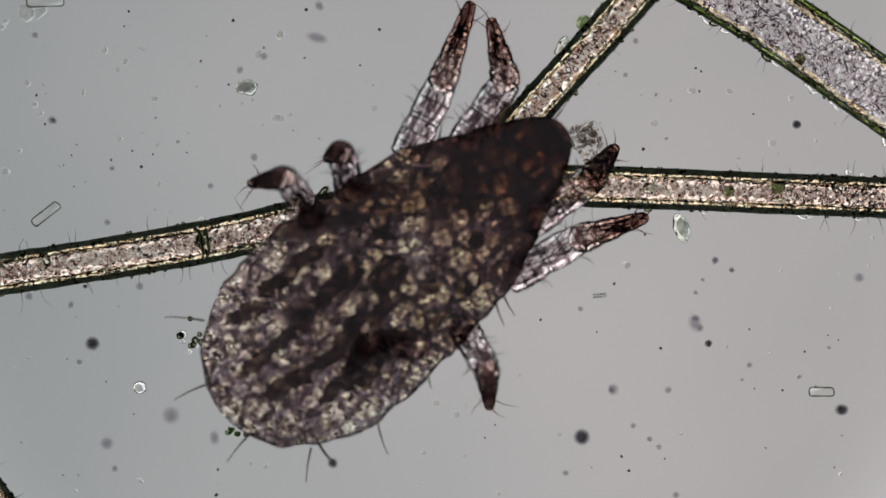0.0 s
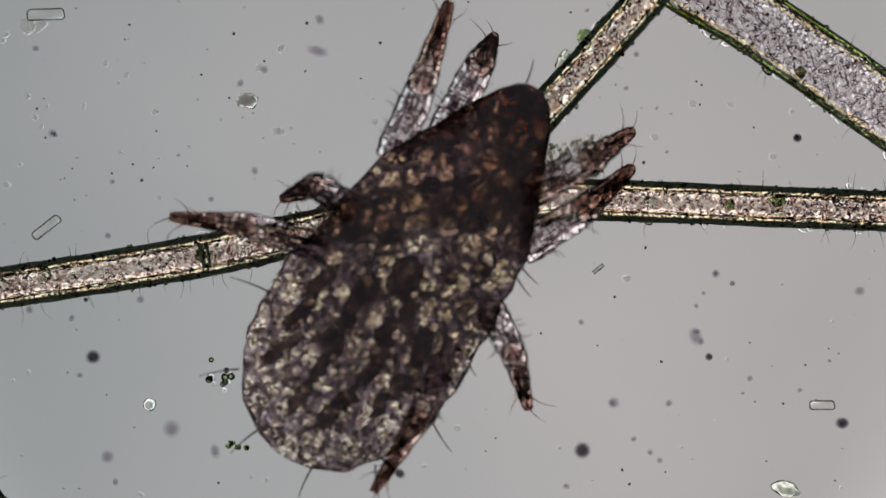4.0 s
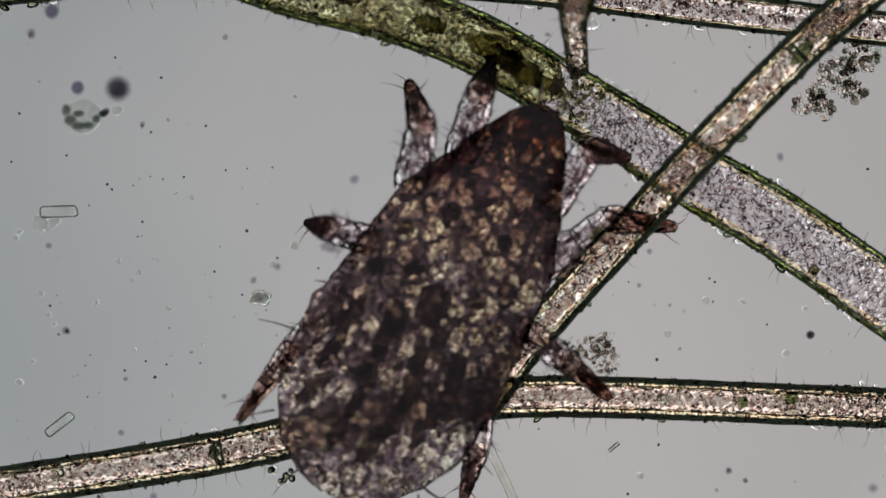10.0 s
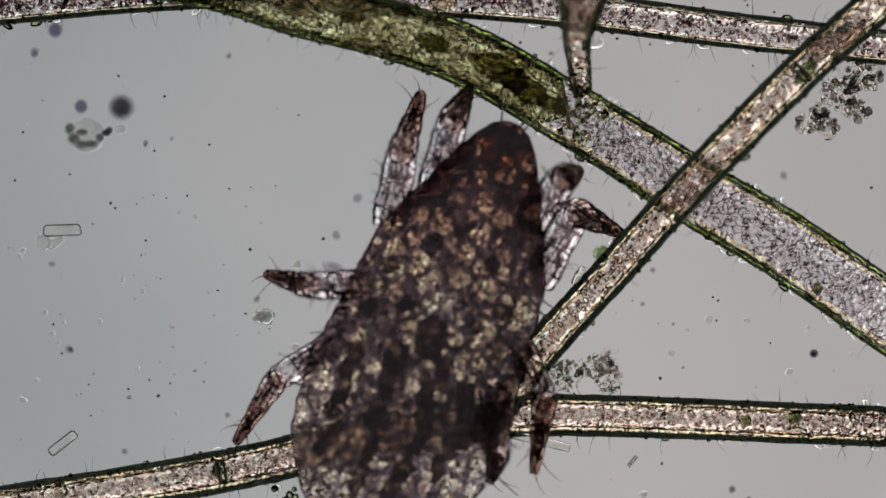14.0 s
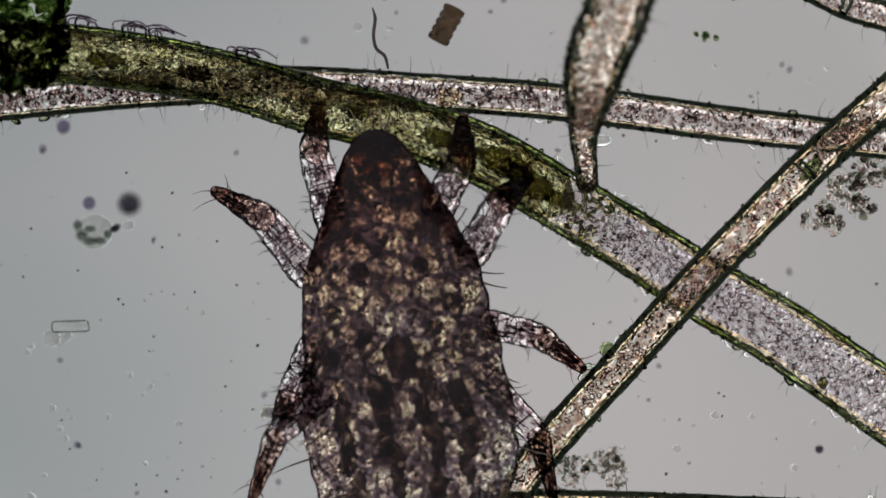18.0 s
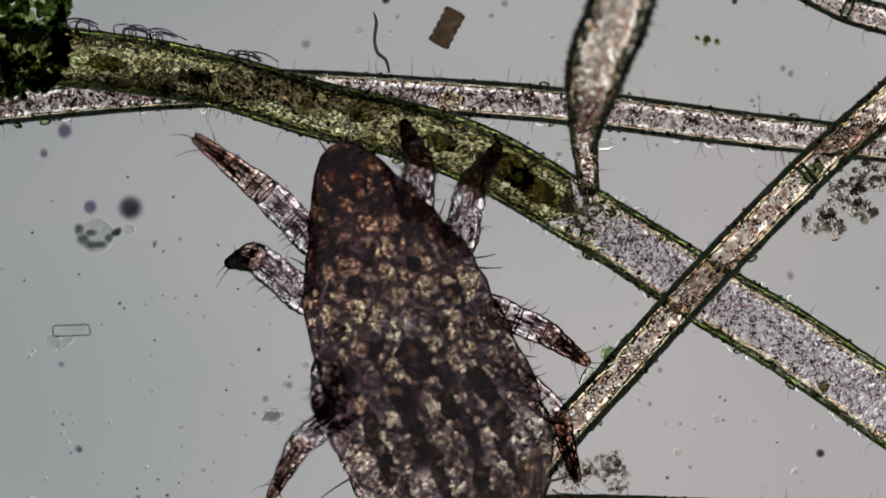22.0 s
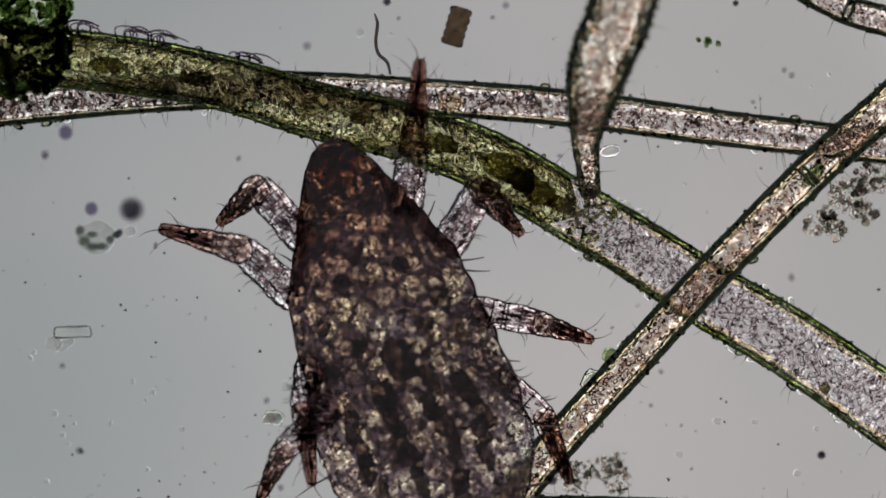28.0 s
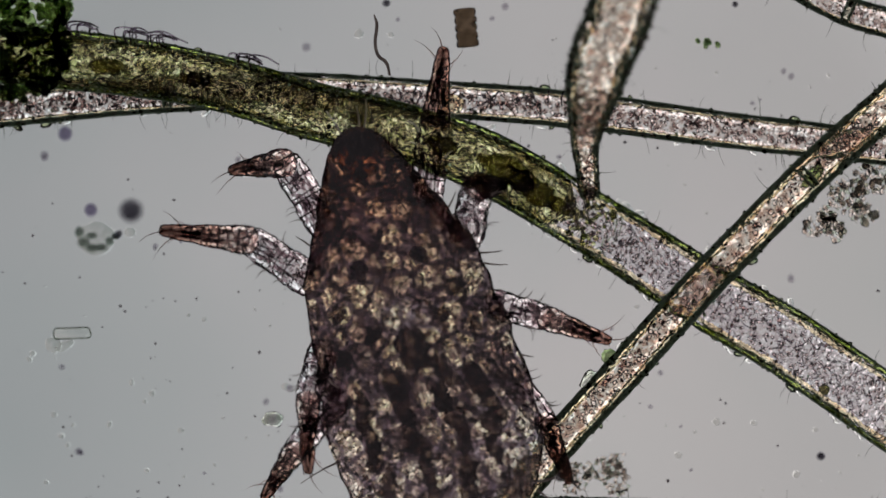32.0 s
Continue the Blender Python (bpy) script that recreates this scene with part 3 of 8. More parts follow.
fil_d, line_d = filament("slender algal filament crossing behind the broad green one",
                         [(-100, 203, 0.018, 33), (0, 192, 0.018, 33), (150, 178, 0.018, 32), (300, 166, 0.018, 33), (500, 160, 0.018, 32), (750, 174, 0.018, 32), (1000, 193, 0.018, 32), (1300, 232, 0.018, 31),
                          (1568, 262, 0.018, 30), (1720, 280, 0.018, 30)], SHEATH_CLEAR, 240, septa=(0.333,), crust=500, granules=1100, grain=4.4, hairs=120, seed=9, bore=0.66, wall=1500, wall_size=1.8, beads=1500, bead_max=5.2,
                         lines=((0.98, 1.9, WALLGRAIN), (0.89, 2.1, WALLGRAIN), (0.8, 1.0, WALLGRAIN), (0.73, 1.2, WALLGRAIN), (0.66, 1.6, STRAWBAND)))
fil_e, line_e = filament("short tapering straw-coloured algal filament crossing at its thin end",
                         [(1150, -120, 0.24, 54), (1104, 0, 0.22, 57), (1087, 50, 0.205, 58), (1064, 100, 0.19, 56), (1051, 148, 0.17, 51), (1042, 200, 0.145, 37), (1035, 250, 0.115, 25), (1038, 296, 0.09, 20), (1042, 338, 0.065, 18), (1043, 346, 0.06, 11)],
                         SHEATH_YELLOW, 90, septa=(), crust=500, crust_size=4.5, granules=300, hairs=8, seed=11, bore=0.64, wall=1500, wall_size=4.2, beads=500, lines=((0.95, 2.6, CUTICLE), (0.82, 3.4, CUTICLE), (0.62, 3.4, STRAWBAND)))
fil_f, line_f = filament("slender pale algal filament at the edge of the field",
                         [(1330, -70, 0.016, 27), (1420, -22, 0.016, 27), (1500, 20, 0.016, 26), (1590, 48, 0.016, 26), (1720, 100, 0.016, 26)], SHEATH_CLEAR, 60, septa=(0.5,), crust=200, granules=90, hairs=10, seed=13, beads=400, lines=((0.98, 1.9, WALLGRAIN), (0.89, 2.1, WALLGRAIN), (0.8, 1.0, WALLGRAIN), (0.73, 1.2, WALLGRAIN), (0.66, 1.6, STRAWBAND)))

fil_g, line_g = filament("dark-walled algal filament at the slide's far corner",
                         [(-100, 1281, 0.018, 33), (17, 1445, 0.018, 33), (100, 1561, 0.018, 33), (200, 1700, 0.018, 33)], SHEATH, 60, septa=(0.3,), crust=260, granules=250, hairs=12, seed=15,
                         bore=0.56, wall=900, beads=300, lines=((0.94, 3.4, WALLGRAIN), (0.83, 3.6, WALLGRAIN), (0.73, 2.0, WALLGRAIN), (0.6, 4.0, STRAWBAND)))


def fill_broad():
    """The green contents of the broad filament."""
    i0, i1 = int(len(line_c) * 0.02), int(len(line_c) * 0.605)
    core = [(p, r * (0.83 if i < i1 - 8 else 0.83 * max(0.25, (i1 - i) / 8))) for i, (p, r) in enumerate(line_c) if i0 <= i <= i1]
    bm = bmesh.new()
    tube(bm, core, 20, 0.16, 4.0)
    part("green_content", bm, GREEN, fil_c, "yellow-green grainy cell contents")
    rnd = random.Random(21)
    for f, s in ((0.528, 40), (0.55, 36), (0.575, 22), (0.46, 26), (0.38, 16), (0.22, 20), (0.14, 24)):
        i = int(f * len(line_c))
        p, r = line_c[i]
        w, u, v = axes(line_c, i)
        bm = lump((s * 1.3 * S, s * 0.62 * S, s * 0.5 * S), 3, 0.5, 2.5, f * 20)
        ob = part("chloroplast", bm, DARKGREEN, fil_c)
        ob.location = p + u * rnd.uniform(-6, 6) * S
        ob.rotation_euler = (0, 0, math.atan2(w.y, w.x))


fill_broad()


def droplets():
    """Bright refractive droplets among the green contents."""
    rnd = random.Random(61)
    bm = bmesh.new()
    for k in range(420):
        i = rnd.randrange(int(len(line_c) * 0.04), int(len(line_c) * 0.63))
        w, u, v = axes(line_c, i)
        p, r = line_c[i]
        blob(bm, p + u * rnd.uniform(-0.75, 0.75) * r + v * 0.5 * r, rnd.uniform(1.6, 4.6) * S, 0.1, rnd, 2)
    part("droplets", bm, BEAD, fil_c, "bright clear oil droplets", "stuff")
    # loose green flecks and the rounded cell ends beyond the contents
    bm = bmesh.new()
    for k in range(70):
        i = int(len(line_c) * (0.585 + 0.06 * rnd.random()))
        w, u, v = axes(line_c, i)
        p, r = line_c[i]
        blob(bm, p + u * rnd.uniform(-0.75, 0.75) * r + w * rnd.uniform(-8, 8) * S + v * rnd.uniform(0, 0.4) * r, rnd.uniform(2, 6) * S, 0.4, rnd, 2)
    part("green_flecks", bm, GREEN, fil_c, "loose yellow-green flecks", "stuff")
    for f, bulge in ((0.632, 30), (0.638, 30), (0.66, -22)):
        i = int(len(line_c) * f)
        w, u, v = axes(line_c, i)
        p, r = line_c[i]
        arc = [(p + u * math.sin(a) * 0.85 * r + w * math.cos(a) * bulge * S, 1.3 * S) for a in [-1.57 + 3.14 * k / 24 for k in range(25)]]
        bm = bmesh.new()
        tube(bm, arc, 7)
        part("cell_end", bm, SEPTUM, fil_c, "curved cross wall")
    bm = bmesh.new()
    for k in range(300):
        i = int(len(line_c) * rnd.uniform(0.66, 0.98))
        w, u, v = axes(line_c, i)
        p, r = line_c[i]
        c = p + u * rnd.uniform(-0.75, 0.75) * r + v * rnd.uniform(-0.3, 0.4) * r
        d = (w * rnd.uniform(-1, 1) + u * rnd.uniform(-1, 1)).normalized() * rnd.uniform(5, 15) * S
        strand(bm, c - d, c + d, rnd.uniform(0.6, 1.2) * S, rnd.uniform(-0.15, 0.15), 0.7, 5, 4)
    part("fine_rods", bm, LOOP, fil_c, "fine purple-grey rods inside", "stuff")


droplets()


def loop_on(root, line, f, side, size, name="hair_loop"):
    """A curled hair standing on a filament's wall."""
    i = int(f * (len(line) - 1))
    w, u, v = axes(line, i)
    p, r = line[i]
    c = p + u * side * (r + size * 0.35 * S)
    bm = bmesh.new()
    for k in range(14):
        a, b = 4.9 * k / 14 - 0.9, 4.9 * (k + 1) / 14 - 0.9
        pa, pb = (c + w * math.cos(t) * size * S + u * side * math.sin(t) * size * 0.7 * S for t in (a, b))
        strand(bm, pa, pb, 2.0 * S, 0, 1.0, 5, 1)
    part(name, bm, LOOP, root)


for f, size in ((0.105, 9), (0.12, 12), (0.13, 8), (0.157, 11), (0.165, 14), (0.18, 9), (0.25, 9), (0.258, 12), (0.27, 10), (0.38, 6), (0.42, 5)):
    loop_on(fil_c, line_c, f, -1, size)
for f, size in ((0.585, 22), (0.575, 15)):
    loop_on(fil_d, line_d, f, 1, size)


def tuft(f, n, seed):
    """A tuft of hairs that rise from the wall and bend over together."""
    rnd = random.Random(seed)
    i = int(f * (len(line_c) - 1))
    w, u, v = axes(line_c, i)
    p, r = line_c[i]
    for k in range(n):
        a = p - u * r * 0.8 + w * rnd.uniform(-14, 14) * S + v * r * 0.6
        lift, run = rnd.uniform(16, 30), rnd.uniform(30, 52)
        pts = [(a, 1.5 * S), (a - u * lift * 0.8 * S - w * run * 0.15 * S, 1.5 * S), (a - u * lift * S + w * run * 0.4 * S, 1.5 * S), (a - u * lift * 0.75 * S + w * run * S, 1.2 * S)]
        bm = bmesh.new()
        tube(bm, spline(pts, 18), 6)
        part("bent_hair", bm, LOOP, fil_c)


for f, n, seed in ((0.118, 4, 1), (0.152, 4, 2), (0.178, 5, 3), (0.262, 4, 4)):
    tuft(f, n, seed)


def attached_cells(root, line, n, f0, f1, seed):
    """Small oval cells sitting on a filament's wall."""
    rnd = random.Random(seed)
    for k in range(n):
        i = int(rnd.uniform(f0, f1) * (len(line) - 1))
        w, u, v = axes(line, i)
        p, r = line[i]
        side = rnd.choice((-1, 1))
        s = rnd.uniform(3.5, 8)
        bm = lump((s * 1.5 * S, s * 0.8 * S, s * 0.8 * S), 2, 0.2, 2.0, k)
        ob = part("attached_cell", bm, BEAD if rnd.random() < 0.8 else CRUST, root)
        ob.location = p + u * side * (r * 0.99 + s * 0.5 * S)
        ob.rotation_euler = (0, 0, math.atan2(w.y, w.x) + rnd.uniform(-0.9, 0.9))


def inclusion(root, x, y, z, size, material, label, turn=0):
    """A rounded body lying inside a filament."""
    ob = part("inclusion", lump(tuple(v * S for v in size), 3, 0.3, 2.0, x), material, root, label)
    ob.location = P(x, y, z)
    ob.rotation_euler = (0, 0, radians(turn))


for x, y, size, material, label in ((124, 1051, (13, 15, 9), GREYCELL, "round grey-green body"), (1418, 920, (13, 11, 9), GREENCELL, "dark green round body"),
                                    (1333, 926, (9, 10, 8), GREENCELL, "dark green round body"), (1420, 942, (15, 5, 7), GREYCELL, "round grey-green body"),
                                    (1525, 919, (11, 11, 8), BEAD, "clear ring-like body"), (1231, 919, (9, 10, 8), BEAD, "clear ring-like body"),
                                    (1192, 921, (12, 9, 8), GREYCELL, "round grey-green body"), (400, 1015, (9, 12, 8), GREENCELL, "dark green round body"),
                                    (420, 1018, (7, 11, 8), GREYCELL, "round grey-green body")):
    inclusion(fil_a, x, y, 0.022, size, material, label)
for x, y, size, material, label in ((1078, 632, (15, 14, 12), GREENCELL, "dark green round cell on the wall"), (1040, 672, (11, 19, 9), GREYCELL, "round grey-green cell on the wall"),
                                    (1437, 312, (12, 25, 12), GREENCELL, "dark green round body")):
    inclusion(fil_b, x, y, 0.05 if x < 1200 else 0.088, size, material, label, -40)
inclusion(fil_c, 1458, 690, 0.04, (10, 9, 8), DARKGREEN, "yellow-brown round body")


attached_cells(fil_c, line_c, 34, 0.6, 0.97, 1)
attached_cells(fil_a, line_a, 16, 0.02, 0.98, 2)
attached_cells(fil_d, line_d, 26, 0.02, 0.95, 3)
attached_cells(fil_b, line_b, 12, 0.1, 0.95, 4)
attached_cells(fil_c, line_c, 14, 0.15, 0.6, 5)


def web():
    """Fine rods caught inside and across the slender filament."""
    rnd = random.Random(8)
    for k in range(20):
        x, y = 690 + rnd.choice((rnd.uniform(0, 90), rnd.uniform(160, 320))), rnd.uniform(170, 186)
        lean, tall = rnd.gauss(0, 14), rnd.uniform(9, 20)
        bm = bmesh.new()
        strand(bm, P(x - lean, y - tall, 0.045), P(x + lean, y + tall, 0.055), rnd.uniform(1.0, 2.2) * S, rnd.uniform(-0.1, 0.1), 0.6, 5, 4)
        part("rod", bm, LOOP, fil_d)
    bm = lump((24 * S, 18 * S, 12 * S), 3, 0.15, 1.5, 3.0)
    ob = part("oval_cell", bm, STRAWBAND, fil_d, "oval yellowish cell with clear grains")
    ob.location = P(797, 185, 0.03)
    bm = bmesh.new()
    for k in range(9):
        a = 6.28 * k / 9
        blob(bm, P(797 + 13 * math.cos(a), 187 + 9 * math.sin(a), 0.034), 4.5 * S, 0.2, rnd, 2)
    part("grain_ring", bm, CLEARGRAIN, fil_d, "clear grains in the oval cell", "stuff")


web()


# ---- the mite ----
def body_half_width(y):
    """Half the body's width at y ahead of its centre, in plan units."""
    ys = [-452, -440, -410, -360, -310, -260, -160, -60, 40, 90, 140, 190, 240, 290, 318, 332]
    ws = [6, 56, 110, 147, 170, 183, 187, 172, 161, 153, 130, 106, 83, 57, 34, 8]
    return float(np.interp(y, ys, ws))


def shell(y0, y1, n, sides, grow=1.0, high=0.62, seed=0.0, rough=0.04):
    bm = bmesh.new()
    rings = []
    for i in range(n + 1):
        f = 0.5 - 0.5 * math.cos(math.pi * i / n)
        y = y0 + (y1 - y0) * f
        w = body_half_width(y) * grow
        ring = []
        for k in range(sides):
            a = 2 * math.pi * k / sides
            q = 1 + rough * noise.noise(Vector((math.cos(a) * 3, math.sin(a) * 3, y * 0.02 + seed))) + 0.9 * rough * noise.noise(Vector((math.cos(a) * 4, math.sin(a) * 4, y * 0.035 + seed)))
            ring.append(bm.verts.new((math.cos(a) * w * q * S, y * S, math.sin(a) * min(w, 150) * high * q * S)))
        rings.append(ring)
    for a, b in zip(rings, rings[1:]):
        for k in range(sides):
            bm.faces.new((a[k], b[k], b[(k + 1) % sides], a[(k + 1) % sides]))
    bm.faces.new(rings[0])
    bm.faces.new(rings[-1][::-1])
    return bm


mite = new("mite")
tagged(mite, "dark brown mottled translucent mite with eight bristly ringed legs", "mite")
left_legs, right_legs, left_shins, right_shins = [], [], [], []


def build_body():
    rnd = random.Random(31)
    ob = part("body", shell(-451, 331, 130, 72, 1.0, 0.32, 1.0, 0.04), SKIN, mite, "wrinkled skin of pale cells in a dark net")
    ob.visible_shadow = False
    ob = part("head_shield", lump((36 * S, 36 * S, 6 * S), 4, 0.5, 2.8, 3), HEADSKIN, mite, "dark reddish-brown shield inside the head")
    ob.location = (0, 280 * S, 0)
    ob.visible_shadow = False
    # dark tubes on both flanks imitate the shade of skin seen edge-on
    for side in (-1, 1):
        line = []
        for k in range(101):
            y = -449 + 778 * (0.5 - 0.5 * math.cos(math.pi * k / 100))
            q = 1 + 0.04 * noise.noise(Vector((side * 3, 0, y * 0.02 + 1.0))) + 0.036 * noise.noise(Vector((side * 4, 0, y * 0.035 + 1.0)))
            line.append((Vector((side * body_half_width(y) * q * 0.985, y, 0)) * S, (1.5 + 0.8 * noise.noise(Vector((y * 0.05, side, 0)))) * S))
        bm = bmesh.new()
        tube(bm, line, 6)
        part("flank_outline", bm, CUTICLE, mite, "dark outline that imitates edge-on shade of the skin")
    # gut lobes: eye-like spots, clumps, and dark bands along the hind body
    for x in (-54, 54):
        ob = part("eye_spot", lump((15 * S, 16 * S, 12 * S), 3, 0.35, 2.0, x), EYESPOT, mite, "round blackish eye spot")
        ob.location = (x * S, 85 * S, 6 * S)
    spots = [(0, -72, 30, 34)]
    for x, y0, y1 in ((-105, -150, -330), (-38, -110, -390), (35, -115, -385), (100, -150, -320)):
        for y in range(y0, y1, -48):
            spots.append((x + rnd.uniform(-10, 10), y + rnd.uniform(-14, 14), rnd.uniform(10, 17), rnd.uniform(24, 40)))
    for x, y in ((-110, 20), (100, 15), (-62, -30), (66, -25), (-120, -60), (115, -60)):
        spots.append((x, y, rnd.uniform(10, 18), rnd.uniform(10, 18)))
    for x, y, sx, sy in spots:
        bm = lump((sx * S, sy * S, 14 * S), 3, 0.7, 2.2, rnd.uniform(0, 50))
        ob = part("gut_lobe", bm, GUT, mite)
        ob.location = (x * S, y * S, rnd.uniform(-10, 10) * S)
        ob.rotation_euler = (0, 0, rnd.uniform(-0.4, 0.4))
    # fine grains that fill the body
    for name, mat, n, lo, hi, lab in (("pale_grain_filling", BODYGRAIN, 6500, 1.4, 3.8, "fine pale refractive grains inside the body"),
                                      ("dark_grain_filling", DARKGRAIN, 2200, 1.4, 4.2, "fine dark brown grains inside the body")):
        bm = bmesh.new()
        for k in range(n):
            y = rnd.uniform(-435, 318)
            x = rnd.uniform(-0.93, 0.93) * body_half_width(y)
            if noise.noise(Vector((x * 0.02, y * 0.02, 3 if mat == DARKGRAIN else 8))) < rnd.uniform(-0.6, 0.2):
                continue
            lift = min(20, 0.2 * body_half_width(y))
            blob(bm, Vector((x, y, rnd.uniform(-lift, lift))) * S, rnd.uniform(lo, hi) * S, 0.3, rnd, 2)
        part(name, bm, mat, mite, lab, "stuff")
    # bristles of the body
    for x, y, dx, dy in ((-187, -230, -70, -18), (187, -250, 60, -25), (-150, -370, -50, -50), (60, -440, 12, -60), (-60, -440, -15, -60),
                         (150, -370, 40, -45), (-22, 325, -14, 45), (22, 325, 16, 48), (14, 330, 4, 34), (-160, 100, -30, 14), (160, 60, 42, -8),
                         (165, 40, 40, -14), (-176, -60, -20, 8), (176, -60, 22, 6), (-182, -130, -24, -10), (182, -130, 24, -12), (-130, 150, -20, 22), (130, 150, 20, 24)):
        bm = bmesh.new()
        a = Vector((x * 0.97 * S, y * S, 0))
        strand(bm, a, a + Vector((dx * S, dy * S, 0.002)), 1.9 * S, 0.03, 0.35, 6, 8)
        part("bristle", bm, BRISTLE, mite)
    # a round cell stuck to the hind body on a thin stalk
    bm = bmesh.new()
    strand(bm, Vector((138 * S, -352 * S, 0)), Vector((182 * S, -357 * S, 0)), 2.6 * S, 0.05, 0.8, 6, 4)
    part("stalk", bm, BRISTLE, mite)
    ob = part("stalked_cell", lump((11 * S, 10 * S, 9 * S), 3, 0.2, 2.0, 5), DUSK, mite)
    ob.location = (190 * S, -358 * S, 0)


def leg_profile(length, r0, r1, rings, seed):
    """A ringed limb along +x: swollen between its joints, pinched at them."""
    line = []
    n = rings * 8
    for i in range(n + 1):
        f = i / n
        u = (f * rings) % 1.0
        r = (r0 + (r1 - r0) * f) * (0.92 + 0.09 * math.sin(math.pi * u)) * (1 + 0.025 * math.sin(f * 70))
        line.append((Vector((length * S * f, 0, 0)), r * S))
    # rounded ends that reach a little into the joints
    p, r = line[0]
    q, e = line[-1]
    back = [(p - Vector((k * S, 0, 0)), r * g) for k, g in ((9, 0.45), (6, 0.8), (3, 0.95))]
    ahead = [(q + Vector((k * S, 0, 0)), e * g) for k, g in ((3, 0.95), (6, 0.8), (9, 0.45))]
    return back + line + ahead


def merge(ob, bm, material):
    """Adds a mesh to a part, in a material of its own."""
    names = [m.name for m in ob.data.materials]
    if material.name not in names:
        ob.data.materials.append(material)
        names.append(material.name)
    k = names.index(material.name)
    for f in bm.faces:
        f.material_index = k
        f.smooth = True
    me = bpy.data.meshes.new("piece")
    bm.normal_update()
    bm.to_mesh(me)
    bm.free()
    whole = bmesh.new()
    whole.from_mesh(ob.data)
    whole.from_mesh(me)
    whole.to_mesh(ob.data)
    whole.free()
    bpy.data.meshes.remove(me)


def build_leg(side, i):
    rnd = random.Random(50 + i + (10 if side > 0 else 0))
    l1, l2 = ((138, 150), (138, 165), (112, 135), (160, 150))[i]
    r0 = (33, 33, 28, 27)[i]
    bm = bmesh.new()
    tube(bm, leg_profile(l1, r0, r0 * 0.86, 2, i), 20, 0.05, i)
    leg = part("leg", bm, LEGSKIN, mite, "clear pinkish ringed upper leg")
    leg.visible_shadow = False
    bm = bmesh.new()
    tube(bm, leg_profile(l2, r0 * 0.84, r0 * 0.34, 3, i + 5), 18, 0.05, i + 7)
    shin = part("lower_leg", bm, TIPSKIN, leg, "reddish-brown tapering leg end with claws")
    shin.visible_shadow = False
    # clear fibres along the inside of the leg
    for owner, ll, ra, rb in ((leg, l1, r0 * 0.72, r0 * 0.62), (shin, l2, r0 * 0.58, r0 * 0.2)):
        bm = bmesh.new()
        for k in range(46):
            f0 = rnd.uniform(0.02, 0.75)
            f1 = min(0.95, f0 + rnd.uniform(0.12, 0.3))
            q, z = rnd.uniform(-1, 1), rnd.uniform(-6, 6)
            ya, yb = q * (ra + (rb - ra) * f0), (q + rnd.uniform(-0.2, 0.2)) * (ra + (rb - ra) * f1)
            strand(bm, Vector((f0 * ll, ya, z)) * S, Vector((f1 * ll, yb, z)) * S, rnd.uniform(1.0, 2.4) * S, rnd.uniform(-0.1, 0.1), 0.5, 6, 5)
        for k in range(46):
            f = rnd.uniform(0.05, 0.93)
            blob(bm, Vector((f * ll, rnd.uniform(-0.95, 0.95) * (ra + (rb - ra) * f), rnd.uniform(-7, 7))) * S, rnd.uniform(1.2, 3.0) * S, 0.3, rnd, 2)
        if owner == leg:
            part("fibres", bm, FIBRE, leg, "clear muscle fibres inside the leg", "stuff")
        else:
            merge(shin, bm, FIBRE)
    # dark tubes along both sides stand in for edge-on darkening of the skin
    for owner, prof in ((leg, leg_profile(l1, r0, r0 * 0.86, 2, i)), (shin, leg_profile(l2, r0 * 0.84, r0 * 0.34, 3, i + 5))):
        for s in (-1, 1):
            bm = bmesh.new()
            tube(bm, [(p + Vector((0, s * r * 0.97, 0)), 1.1 * S) for p, r in prof], 6)
            if owner == leg:
                part("side_outline", bm, CUTICLE, leg)
            else:
                merge(shin, bm, CUTICLE)
    # dark joint rings
    for f in (0.1, 0.2, 1 / 3, 0.42, 0.53, 2 / 3):
        bm = bmesh.new()
        r = r0 * (0.84 - 0.5 * f) * (0.92 + 0.09 * math.sin(math.pi * (f * 3 % 1.0))) * S
        for k in range(20):
            a, b = 2 * math.pi * k / 20, 2 * math.pi * (k + 1) / 20
            strand(bm, Vector((f * l2 * S, math.cos(a) * r, math.sin(a) * r)), Vector((f * l2 * S, math.cos(b) * r, math.sin(b) * r)), 1.3 * S, 0, 1.0, 4, 1)
        merge(shin, bm, CUTICLE)
    for f in (0.14, 0.3, 0.48, 0.54, 0.76, 0.97):
        bm = bmesh.new()
        r = r0 * (1 - 0.14 * f) * (0.92 + 0.09 * math.sin(math.pi * (f * 2 % 1.0))) * S
        for k in range(24):
            a, b = 2 * math.pi * k / 24, 2 * math.pi * (k + 1) / 24
            strand(bm, Vector((f * l1 * S, math.cos(a) * r, math.sin(a) * r)), Vector((f * l1 * S, math.cos(b) * r, math.sin(b) * r)), 1.3 * S, 0, 1.0, 4, 1)
        part("joint_ring", bm, CUTICLE, leg)
    for k in range(5):
        f, s = rnd.uniform(0.2, 0.95), rnd.choice((-1, 1))
        bm = bmesh.new()
        a = Vector((f * l1 * S, s * r0 * 0.8 * S, rnd.uniform(-4, 8) * S))
        strand(bm, a, a + Vector((rnd.uniform(5, 18) * S, s * rnd.uniform(12, 26) * S, 0)), 1.4 * S, s * 0.15, 0.2, 5, 5)
        part("bristle", bm, BRISTLE, leg)
    # claws and long end hairs, fixed to the lower leg's mesh
    bm = bmesh.new()
    bm.from_mesh(shin.data)
    e = Vector((l2 * 0.97 * S, 0, 0))
